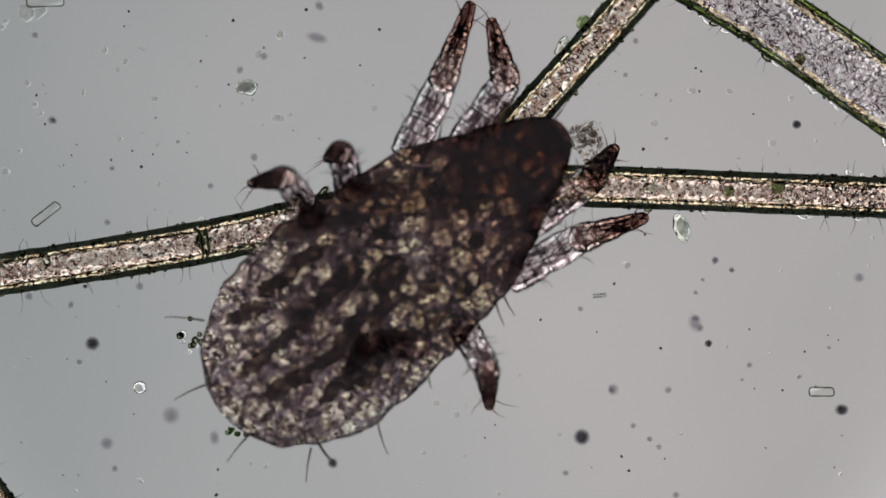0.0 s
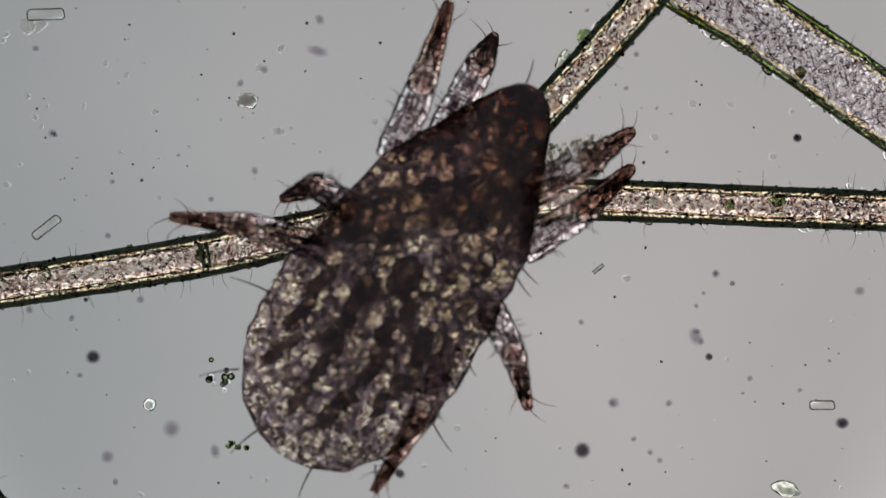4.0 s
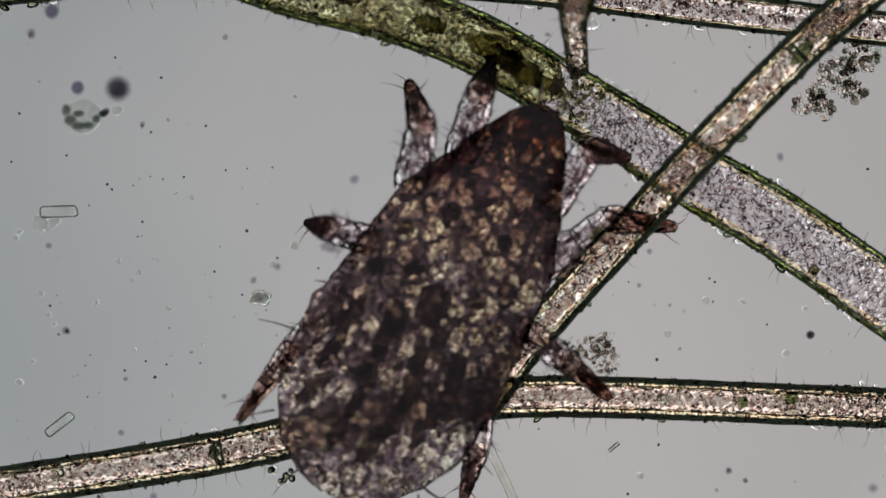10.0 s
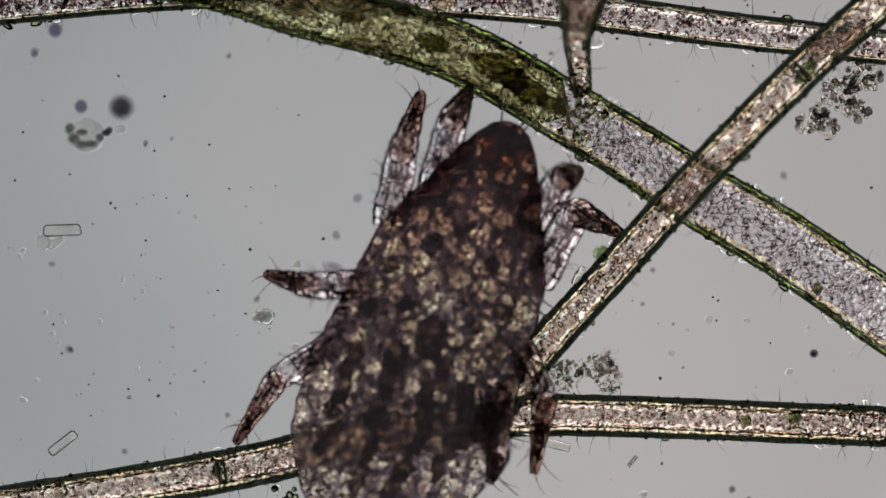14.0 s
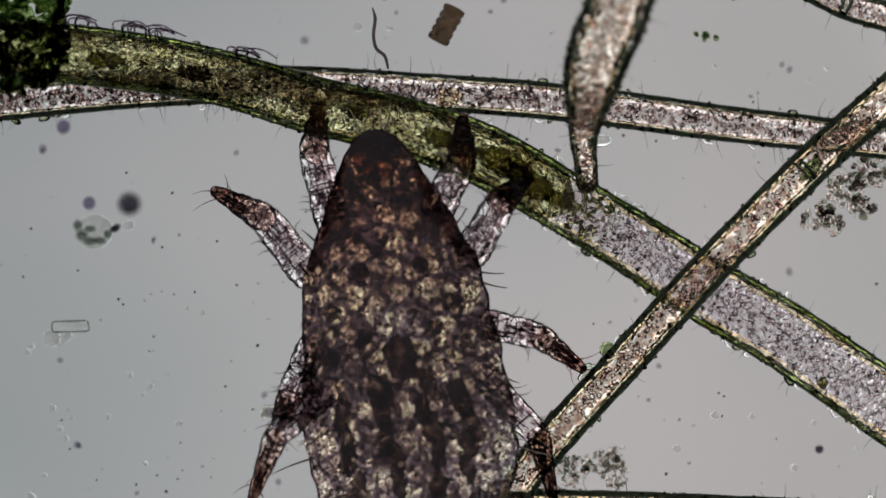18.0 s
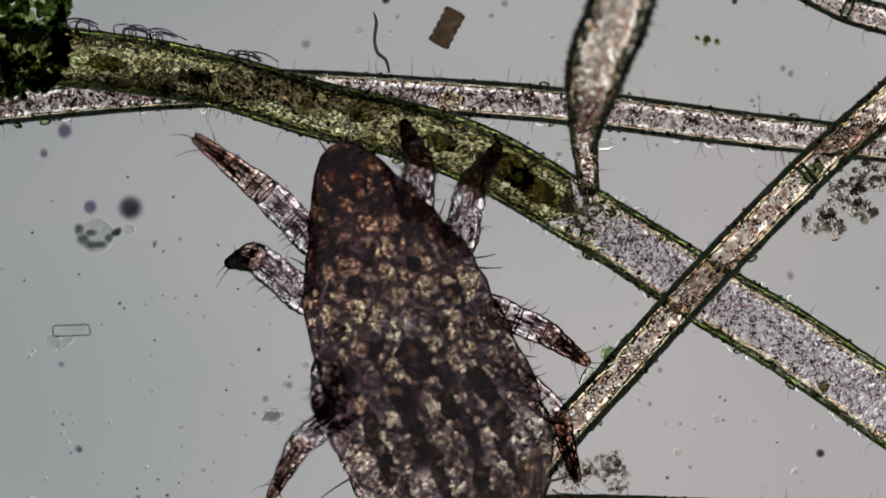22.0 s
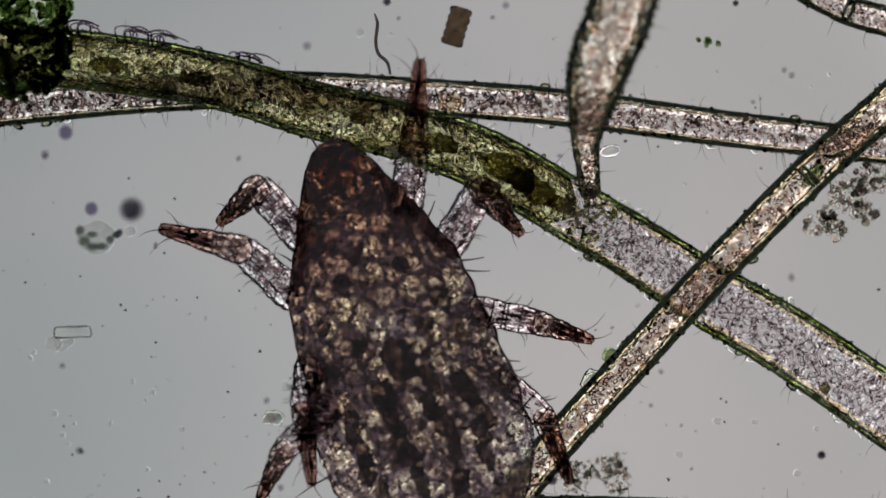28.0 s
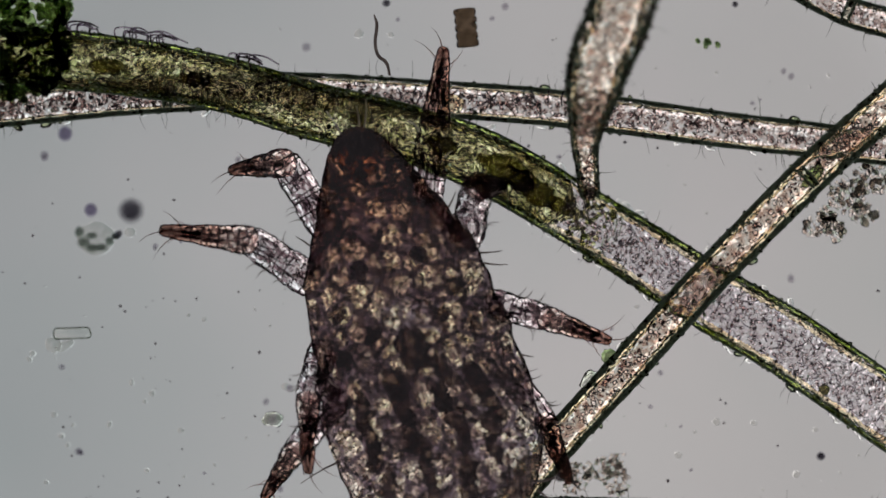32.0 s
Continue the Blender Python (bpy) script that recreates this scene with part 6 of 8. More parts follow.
    walk(left_legs[2], [
        (0, pose(-0.075, -0.015, 0, 0, -49, 153)),
        (0.5, pose(-0.075, -0.015, 0, 0, -38, -174)),
        (1, pose(-0.075, -0.015, 0, 0, -51, -164)),
        (1.5, pose(-0.075, -0.015, 0, 0, -55, -177)),
        (2, pose(-0.075, -0.015, 0, 0, -54, -152)),
        (2.5, pose(-0.075, -0.015, 0, 0, -49, -155)),
        (3, pose(-0.075, -0.015, 0, 0, -52, -168)),
        (3.5, pose(-0.075, -0.015, 0, 0, -53, 177)),
        (5.5, pose(-0.075, -0.015, 0, 0, -49, -167)),
        (6, pose(-0.075, -0.015, 0, 0, -44, -144)),
        (6.5, pose(-0.075, -0.015, 0, 0, -51, -163)),
        (7, pose(-0.075, -0.015, 0, 0, -35, -144)),
        (7.5, pose(-0.075, -0.015, 0, 0, -23, -138)),
        (8, pose(-0.075, -0.015, 0, 0, -40, -123)),
        (8.5, pose(-0.075, -0.015, 0, 0, -49, -129)),
        (9, pose(-0.075, -0.015, 0, 0, -40, -125)),
        (9.5, pose(-0.075, -0.015, 0, 0, -16, -96)),
        (10, pose(-0.075, -0.015, 0, 0, -46, -166)),
        (10.5, pose(-0.075, -0.015, 0, 0, -27, -126)),
        (11, pose(-0.075, -0.015, 0, 0, -0, -118)),
        (11.5, pose(-0.075, -0.015, 0, 0, -60, -134)),
        (12, pose(-0.075, -0.015, 0, 0, -43, -147)),
        (12.5, pose(-0.075, -0.015, 0, 0, -47, -142)),
        (13, pose(-0.075, -0.015, 0, 0, -37, -145)),
        (13.5, pose(-0.075, -0.015, 0, 0, -33, -156)),
        (14, pose(-0.075, -0.015, 0, 0, -38, -158)),
        (14.5, pose(-0.075, -0.015, 0, 0, -53, 164)),
        (16.5, pose(-0.075, -0.015, 0, 0, -31, -134)),
        (17, pose(-0.075, -0.015, 0, 0, -28, -171)),
        (17.5, pose(-0.075, -0.015, 0, 0, -19, -139)),
        (18, pose(-0.075, -0.015, 0, 0, -23, -121)),
        (18.5, pose(-0.075, -0.015, 0, 0, -36, -119)),
        (19, pose(-0.075, -0.015, 0, 0, -24, -165)),
        (19.5, pose(-0.075, -0.015, 0, 0, -29, -139)),
        (20, pose(-0.075, -0.015, 0, 0, -25, -133)),
        (20.5, pose(-0.075, -0.015, 0, 0, -33, -164)),
        (21, pose(-0.075, -0.015, 0, 0, -0, -134)),
        (21.5, pose(-0.075, -0.015, 0, 0, -33, -137)),
        (22, pose(-0.075, -0.015, 0, 0, -55, -115)),
        (22.5, pose(-0.075, -0.015, 0, 0, -50, -127)),
        (23, pose(-0.075, -0.015, 0, 0, -52, -128)),
        (23.5, pose(-0.075, -0.015, 0, 0, -38, -154)),
        (24, pose(-0.075, -0.015, 0, 0, -26, -166)),
        (24.5, pose(-0.075, -0.015, 0, 0, -59, -163)),
        (25, pose(-0.075, -0.015, 0, 0, -58, -117)),
        (25.5, pose(-0.075, -0.015, 0, 0, -46, -149)),
        (27.5, pose(-0.075, -0.015, 0, 0, -32, -127)),
        (28, pose(-0.075, -0.015, 0, 0, -47, -117)),
        (28.5, pose(-0.075, -0.015, 0, 0, -19, -171)),
        (29, pose(-0.075, -0.015, 0, 0, -37, -129)),
        (29.5, pose(-0.075, -0.015, 0, 0, -51, -110)),
        (30, pose(-0.075, -0.015, 0, 0, -54, -109)),
        (30.5, pose(-0.075, -0.015, 0, 0, -34, -136)),
        (31, pose(-0.075, -0.015, 0, 0, -19, -145)),
        (31.5, pose(-0.075, -0.015, 0, 0, -49, -111)),
        (32, pose(-0.075, -0.015, 0, 0, -38, -123)),
    ])
    walk(left_shins[2], [
        (0, pose(0.056, 0, 0, 140, 39, 165)),
        (0.5, pose(0.056, 0, 0, 62, 75, 76)),
        (1, pose(0.056, 0, 0, 149, 58, 162)),
        (1.5, pose(0.056, 0, 0, 103, 48, 141)),
        (2, pose(0.056, 0, 0, 128, 51, 153)),
        (2.5, pose(0.056, 0, 0, 130, 54, 153)),
        (3, pose(0.056, 0, 0, 118, 49, 149)),
        (3.5, pose(0.056, 0, 0, 101, 46, 141)),
        (5.5, pose(0.056, 0, 0, 143, 50, 162)),
        (6, pose(0.056, 0, 0, 132, 65, 148)),
        (6.5, pose(0.056, 0, 0, 110, 51, 143)),
        (7, pose(0.056, 0, 0, 11, 48, 24)),
        (7.5, pose(0.056, 0, 0, 5, 20, 29)),
        (7.75, pose(0.056, 0, 0, 15, 59, 27)),
        (8, pose(0.056, 0, 0, 171, 81, 172)),
        (8.5, pose(0.056, 0, 0, -160, 58, -169)),
        (9, pose(0.056, 0, 0, 170, 62, 174)),
        (9.5, pose(0.056, 0, 0, -12, 77, -15)),
        (10, pose(0.056, 0, 0, 178, 60, 179)),
        (10.5, pose(0.056, 0, 0, 128, 79, 136)),
        (11, pose(0.056, 0, 0, 38, 70, 53)),
        (11.5, pose(0.056, 0, 0, 106, 47, 143)),
        (12, pose(0.056, 0, 0, -167, 65, -172)),
        (12.5, pose(0.056, 0, 0, 175, 62, 177)),
        (13, pose(0.056, 0, 0, 179, 67, 179)),
        (13.5, pose(0.056, 0, 0, -15, 80, -18)),
        (14, pose(0.056, 0, 0, -111, 80, -121)),
        (14.5, pose(0.056, 0, 0, 104, 48, 141)),
        (16.5, pose(0.056, 0, 0, 54, 72, 70)),
        (17, pose(0.056, 0, 0, -8, 79, -9)),
        (17.5, pose(0.056, 0, 0, 5, 53, 11)),
        (18, pose(0.056, 0, 0, 1, 82, 1)),
        (18.5, pose(0.056, 0, 0, 10, 86, 11)),
        (19, pose(0.056, 0, 0, -6, 63, -9)),
        (19.5, pose(0.056, 0, 0, 54, 78, 64)),
        (20, pose(0.056, 0, 0, 33, 66, 49)),
        (20.5, pose(0.056, 0, 0, -3, 56, -6)),
        (21, pose(0.056, 0, 0, 7, 59, 12)),
        (21.5, pose(0.056, 0, 0, 46, 75, 58)),
        (22, pose(0.056, 0, 0, -179, 47, -180)),
        (22.5, pose(0.056, 0, 0, 49, 56, 81)),
        (23, pose(0.056, 0, 0, 59, 61, 88)),
        (23.5, pose(0.056, 0, 0, 45, 76, 56)),
        (24, pose(0.056, 0, 0, 2, 49, 4)),
        (24.5, pose(0.056, 0, 0, 30, 28, 94)),
        (24.75, pose(0.056, 0, 0, 85, 55, 121)),
        (25, pose(0.056, 0, 0, 164, 46, 173)),
        (25.5, pose(0.056, 0, 0, -150, 84, -153)),
        (27.5, pose(0.056, 0, 0, 36, 76, 46)),
        (28, pose(0.056, 0, 0, 17, 59, 29)),
        (28.5, pose(0.056, 0, 0, -3, 49, -6)),
        (29, pose(0.056, 0, 0, 125, 80, 133)),
        (29.5, pose(0.056, 0, 0, 172, 52, 176)),
        (30, pose(0.056, 0, 0, 172, 47, 176)),
        (30.5, pose(0.056, 0, 0, 28, 71, 39)),
        (31, pose(0.056, 0, 0, -3, 18, -18)),
        (31.5, pose(0.056, 0, 0, 14, 62, 23)),
        (32, pose(0.056, 0, 0, 15, 55, 29)),
    ])
    walk(left_legs[3], [
        (0, pose(-0.065, -0.054, 0, 0, -44, 176)),
        (0.5, pose(-0.065, -0.054, 0, 0, -47, 175)),
        (1, pose(-0.065, -0.054, 0, 0, -36, -158)),
        (1.5, pose(-0.065, -0.054, 0, 0, -37, -134)),
        (2, pose(-0.065, -0.054, 0, 0, -23, -138)),
        (2.5, pose(-0.065, -0.054, 0, 0, -16, -145)),
        (3, pose(-0.065, -0.054, 0, 0, -25, -154)),
        (3.5, pose(-0.065, -0.054, 0, 0, -18, -159)),
        (5.5, pose(-0.065, -0.054, 0, 0, -30, -170)),
        (6, pose(-0.065, -0.054, 0, 0, -17, -154)),
        (6.5, pose(-0.065, -0.054, 0, 0, -12, -164)),
        (7, pose(-0.065, -0.054, 0, 0, -47, 176)),
        (7.5, pose(-0.065, -0.054, 0, 0, -56, -176)),
        (8, pose(-0.065, -0.054, 0, 0, -0, -138)),
        (8.5, pose(-0.065, -0.054, 0, 0, -0, -129)),
        (9, pose(-0.065, -0.054, 0, 0, -0, -122)),
        (9.5, pose(-0.065, -0.054, 0, 0, -0, -113)),
        (10, pose(-0.065, -0.054, 0, 0, -0, -106)),
        (10.5, pose(-0.065, -0.054, 0, 0, -0, -107)),
        (11, pose(-0.065, -0.054, 0, 0, -0, -108)),
        (11.5, pose(-0.065, -0.054, 0, 0, -0, -118)),
        (12, pose(-0.065, -0.054, 0, 0, -0, -122)),
        (12.5, pose(-0.065, -0.054, 0, 0, -0, -118)),
        (13, pose(-0.065, -0.054, 0, 0, -0, -122)),
        (13.5, pose(-0.065, -0.054, 0, 0, -0, -123)),
        (14, pose(-0.065, -0.054, 0, 0, -0, -127)),
        (14.5, pose(-0.065, -0.054, 0, 0, -0, -138)),
        (16.5, pose(-0.065, -0.054, 0, 0, -22, -143)),
        (17, pose(-0.065, -0.054, 0, 0, -0, -137)),
        (17.5, pose(-0.065, -0.054, 0, 0, -25, -140)),
        (18, pose(-0.065, -0.054, 0, 0, -37, -145)),
        (18.5, pose(-0.065, -0.054, 0, 0, -39, -153)),
        (19, pose(-0.065, -0.054, 0, 0, -40, -150)),
        (19.5, pose(-0.065, -0.054, 0, 0, -41, -147)),
        (20, pose(-0.065, -0.054, 0, 0, -49, -134)),
        (20.5, pose(-0.065, -0.054, 0, 0, -41, -156)),
        (21, pose(-0.065, -0.054, 0, 0, -36, -140)),
        (21.5, pose(-0.065, -0.054, 0, 0, -41, -164)),
        (22, pose(-0.065, -0.054, 0, 0, -44, -164)),
        (22.5, pose(-0.065, -0.054, 0, 0, -39, -163)),
        (23, pose(-0.065, -0.054, 0, 0, -47, -165)),
        (23.5, pose(-0.065, -0.054, 0, 0, -41, -164)),
        (24, pose(-0.065, -0.054, 0, 0, -34, -170)),
        (24.5, pose(-0.065, -0.054, 0, 0, -36, -179)),
        (25, pose(-0.065, -0.054, 0, 0, -34, -161)),
        (25.5, pose(-0.065, -0.054, 0, 0, -42, -169)),
        (27.5, pose(-0.065, -0.054, 0, 0, -34, -153)),
        (28, pose(-0.065, -0.054, 0, 0, -41, -155)),
        (28.5, pose(-0.065, -0.054, 0, 0, -39, -156)),
        (29, pose(-0.065, -0.054, 0, 0, -31, -149)),
        (29.5, pose(-0.065, -0.054, 0, 0, -43, -162)),
        (30, pose(-0.065, -0.054, 0, 0, -39, -154)),
        (30.5, pose(-0.065, -0.054, 0, 0, -44, -152)),
        (31, pose(-0.065, -0.054, 0, 0, -39, -147)),
        (31.5, pose(-0.065, -0.054, 0, 0, -32, -146)),
        (32, pose(-0.065, -0.054, 0, 0, -28, -145)),
    ])
    walk(left_shins[3], [
        (0, pose(0.08, 0, 0, 113, 52, 144)),
        (0.5, pose(0.08, 0, 0, 103, 46, 142)),
        (1, pose(0.08, 0, 0, 85, 78, 96)),
        (1.5, pose(0.08, 0, 0, 94, 72, 111)),
        (2, pose(0.08, 0, 0, 17, 65, 26)),
        (2.5, pose(0.08, 0, 0, 6, 60, 10)),
        (3, pose(0.08, 0, 0, 13, 60, 23)),
        (3.5, pose(0.08, 0, 0, 6, 42, 14)),
        (5.5, pose(0.08, 0, 0, 16, 66, 24)),
        (6, pose(0.08, 0, 0, -3, 50, -8)),
        (6.5, pose(0.08, 0, 0, 5, 56, 9)),
        (7, pose(0.08, 0, 0, 87, 52, 126)),
        (7.5, pose(0.08, 0, 0, 71, 42, 123)),
        (8, pose(0.08, 0, 0, 14, 44, 33)),
        (8.5, pose(0.08, 0, 0, 13, 42, 34)),
        (9, pose(0.08, 0, 0, 12, 40, 31)),
        (9.5, pose(0.08, 0, 0, 4, 19, 22)),
        (10, pose(0.08, 0, 0, 0, -0, 10)),
        (10.5, pose(0.08, 0, 0, 0, -0, 14)),
        (11, pose(0.08, 0, 0, 0, -0, 13)),
        (11.5, pose(0.08, 0, 0, 2, 16, 15)),
        (12, pose(0.08, 0, 0, 1, 10, 17)),
        (12.5, pose(0.08, 0, 0, 0, -0, 14)),
        (13, pose(0.08, 0, 0, 7, 27, 29)),
        (13.5, pose(0.08, 0, 0, 7, 26, 28)),
        (14, pose(0.08, 0, 0, 7, 31, 25)),
        (14.5, pose(0.08, 0, 0, 8, 35, 26)),
        (16.5, pose(0.08, 0, 0, 6, 19, 32)),
        (17, pose(0.08, 0, 0, 0, -0, 20)),
        (17.5, pose(0.08, 0, 0, 13, 43, 33)),
        (18, pose(0.08, 0, 0, 45, 67, 64)),
        (18.5, pose(0.08, 0, 0, 55, 59, 85)),
        (19, pose(0.08, 0, 0, 53, 67, 74)),
        (19.5, pose(0.08, 0, 0, 78, 81, 87)),
        (20, pose(0.08, 0, 0, 2, 78, 3)),
        (20.5, pose(0.08, 0, 0, 73, 71, 92)),
        (21, pose(0.08, 0, 0, 2, 86, 2)),
        (21.5, pose(0.08, 0, 0, 66, 71, 85)),
        (22, pose(0.08, 0, 0, 75, 72, 93)),
        (22.5, pose(0.08, 0, 0, 117, 77, 128)),
        (23, pose(0.08, 0, 0, 80, 75, 95)),
        (23.5, pose(0.08, 0, 0, 103, 76, 116)),
        (24, pose(0.08, 0, 0, 68, 76, 82)),
        (24.5, pose(0.08, 0, 0, 60, 60, 90)),
        (25, pose(0.08, 0, 0, 70, 77, 82)),
        (25.5, pose(0.08, 0, 0, 78, 64, 105)),
        (27.5, pose(0.08, 0, 0, 84, 75, 100)),
        (28, pose(0.08, 0, 0, 93, 77, 105)),
        (28.5, pose(0.08, 0, 0, 100, 80, 110)),
        (29, pose(0.08, 0, 0, 23, 85, 25)),
        (29.5, pose(0.08, 0, 0, 82, 71, 100)),
        (30, pose(0.08, 0, 0, 62, 81, 70)),
        (30.5, pose(0.08, 0, 0, 94, 80, 104)),
        (31, pose(0.08, 0, 0, 72, 84, 77)),
        (31.5, pose(0.08, 0, 0, 42, 83, 46)),
        (32, pose(0.08, 0, 0, 14, 77, 18)),
    ])
    walk(right_legs[0], [
        (0, pose(0.044, 0.085, 0, 0, -0, 85)),
        (0.5, pose(0.044, 0.085, 0, 0, -10, 86)),
        (1, pose(0.044, 0.085, 0, 0, -16, 81)),
        (1.5, pose(0.044, 0.085, 0, 0, -0, 79)),
        (2, pose(0.044, 0.085, 0, 0, -0, 77)),
        (2.5, pose(0.044, 0.085, 0, 0, -0, 79)),
        (3, pose(0.044, 0.085, 0, 0, -0, 84)),
        (3.5, pose(0.044, 0.085, 0, 0, -33, 63)),
        (5.5, pose(0.044, 0.085, 0, 0, -0, 65)),
        (6, pose(0.044, 0.085, 0, 0, -0, 79)),
        (6.5, pose(0.044, 0.085, 0, 0, -10, 67)),
        (7, pose(0.044, 0.085, 0, 0, -0, 68)),
        (7.5, pose(0.044, 0.085, 0, 0, -32, 63)),
        (8, pose(0.044, 0.085, 0, 0, -0, 81)),
        (8.5, pose(0.044, 0.085, 0, 0, -4, 76)),
        (9, pose(0.044, 0.085, 0, 0, -16, 77)),
        (9.5, pose(0.044, 0.085, 0, 0, -27, 75)),
        (10, pose(0.044, 0.085, 0, 0, -18, 86)),
        (10.5, pose(0.044, 0.085, 0, 0, -38, 76)),
        (11, pose(0.044, 0.085, 0, 0, -0, 88)),
        (11.5, pose(0.044, 0.085, 0, 0, -30, 69)),
        (12, pose(0.044, 0.085, 0, 0, -34, 68)),
        (12.5, pose(0.044, 0.085, 0, 0, -34, 72)),
        (13, pose(0.044, 0.085, 0, 0, -32, 83)),
        (13.5, pose(0.044, 0.085, 0, 0, -34, 81)),
        (14, pose(0.044, 0.085, 0, 0, -41, 75)),
        (14.5, pose(0.044, 0.085, 0, 0, -33, 67)),
        (16.5, pose(0.044, 0.085, 0, 0, -54, 82)),
        (17, pose(0.044, 0.085, 0, 0, -39, 67)),
        (17.5, pose(0.044, 0.085, 0, 0, -38, 79)),
        (18, pose(0.044, 0.085, 0, 0, -40, 55)),
        (18.5, pose(0.044, 0.085, 0, 0, -38, 68)),
        (19, pose(0.044, 0.085, 0, 0, -16, 65)),
        (19.5, pose(0.044, 0.085, 0, 0, -43, 56)),
        (20, pose(0.044, 0.085, 0, 0, -22, 79)),
        (20.5, pose(0.044, 0.085, 0, 0, -29, 66)),
        (21, pose(0.044, 0.085, 0, 0, -29, 65)),
        (21.5, pose(0.044, 0.085, 0, 0, -47, 75)),
        (22, pose(0.044, 0.085, 0, 0, -53, 64)),
        (22.5, pose(0.044, 0.085, 0, 0, -39, 84)),
        (23, pose(0.044, 0.085, 0, 0, -50, 66)),
        (23.5, pose(0.044, 0.085, 0, 0, -42, 72)),
        (24, pose(0.044, 0.085, 0, 0, -37, 46)),
        (24.5, pose(0.044, 0.085, 0, 0, -33, 70)),
        (25, pose(0.044, 0.085, 0, 0, -39, 62)),
        (25.5, pose(0.044, 0.085, 0, 0, -50, 47)),
        (27.5, pose(0.044, 0.085, 0, 0, -46, 74)),
        (28, pose(0.044, 0.085, 0, 0, -36, 63)),
        (28.5, pose(0.044, 0.085, 0, 0, -38, 41)),
        (29, pose(0.044, 0.085, 0, 0, -48, 51)),
        (29.5, pose(0.044, 0.085, 0, 0, -47, 33)),
        (30, pose(0.044, 0.085, 0, 0, -30, 71)),
        (30.5, pose(0.044, 0.085, 0, 0, -39, 65)),
        (31, pose(0.044, 0.085, 0, 0, -48, 67)),
        (31.5, pose(0.044, 0.085, 0, 0, -51, 64)),
        (32, pose(0.044, 0.085, 0, 0, -0, 67)),
    ])
    walk(right_shins[0], [
        (0, pose(0.069, 0, 0, 10, 63, 17)),
        (0.5, pose(0.069, 0, 0, 32, 76, 41)),
        (1, pose(0.069, 0, 0, 38, 65, 56)),
        (1.5, pose(0.069, 0, 0, 0, -0, -0)),
        (2, pose(0.069, 0, 0, -2, 28, -10)),
        (2.5, pose(0.069, 0, 0, -12, 46, -27)),
        (3, pose(0.069, 0, 0, 2, 38, 5)),
        (3.5, pose(0.069, 0, 0, 145, 83, 149)),
        (4.5, pose(0.069, 0, 0, 3, 48, 8)),
        (5.5, pose(0.069, 0, 0, 0, -0, 5)),
        (6, pose(0.069, 0, 0, -7, 40, -18)),
        (6.5, pose(0.069, 0, 0, -6, 52, -12)),
        (7, pose(0.069, 0, 0, -25, 57, -44)),
        (7.5, pose(0.069, 0, 0, -180, 83, -180)),
        (8, pose(0.069, 0, 0, -12, 51, -24)),
        (8.5, pose(0.069, 0, 0, -10, 65, -16)),
        (9, pose(0.069, 0, 0, -38, 74, -50)),
        (9.5, pose(0.069, 0, 0, -112, 79, -123)),
        (10, pose(0.069, 0, 0, -78, 65, -104)),
        (10.5, pose(0.069, 0, 0, -146, 70, -156)),
        (11, pose(0.069, 0, 0, -29, 69, -42)),
        (11.5, pose(0.069, 0, 0, -106, 74, -121)),
        (12, pose(0.069, 0, 0, -110, 50, -144)),
        (12.5, pose(0.069, 0, 0, 169, 76, 171)),
        (13, pose(0.069, 0, 0, 129, 58, 150)),
        (13.5, pose(0.069, 0, 0, 76, 71, 96)),
        (14, pose(0.069, 0, 0, -159, 59, -168)),
        (14.5, pose(0.069, 0, 0, 61, 61, 91)),
        (16.5, pose(0.069, 0, 0, -154, 64, -164)),
        (17, pose(0.069, 0, 0, -172, 73, -174)),
        (17.5, pose(0.069, 0, 0, 2, 52, 4)),
        (18, pose(0.069, 0, 0, 120, 72, 134)),
        (18.5, pose(0.069, 0, 0, 21, 58, 37)),
        (19, pose(0.069, 0, 0, 21, 75, 27)),
        (19.5, pose(0.069, 0, 0, 123, 74, 135)),
        (20, pose(0.069, 0, 0, 3, 50, 6)),
        (20.5, pose(0.069, 0, 0, 48, 84, 53)),
        (21, pose(0.069, 0, 0, 68, 82, 76)),
        (21.5, pose(0.069, 0, 0, 63, 73, 79)),
        (22, pose(0.069, 0, 0, 133, 62, 151)),
        (22.5, pose(0.069, 0, 0, 3, 39, 8)),
        (23, pose(0.069, 0, 0, 127, 70, 141)),
        (23.5, pose(0.069, 0, 0, 1, 42, 1)),
        (24, pose(0.069, 0, 0, 118, 76, 130)),
        (24.5, pose(0.069, 0, 0, 2, 33, 7)),
        (25, pose(0.069, 0, 0, -8, 73, -11)),
        (25.5, pose(0.069, 0, 0, 138, 67, 151)),
        (27.5, pose(0.069, 0, 0, 134, 73, 146)),
        (28, pose(0.069, 0, 0, 2, 36, 6)),
        (28.5, pose(0.069, 0, 0, 119, 77, 130)),
        (29, pose(0.069, 0, 0, 163, 68, 169)),
        (29.5, pose(0.069, 0, 0, 110, 56, 139)),
        (29.75, pose(0.069, 0, 0, 30, 64, 46)),
        (30, pose(0.069, 0, 0, 1, 30, 4)),
        (30.5, pose(0.069, 0, 0, -0, 39, -0)),
        (31, pose(0.069, 0, 0, -118, 74, -132)),
        (31.5, pose(0.069, 0, 0, 170, 72, 173)),
        (32, pose(0.069, 0, 0, 0, 30, 1)),
    ])
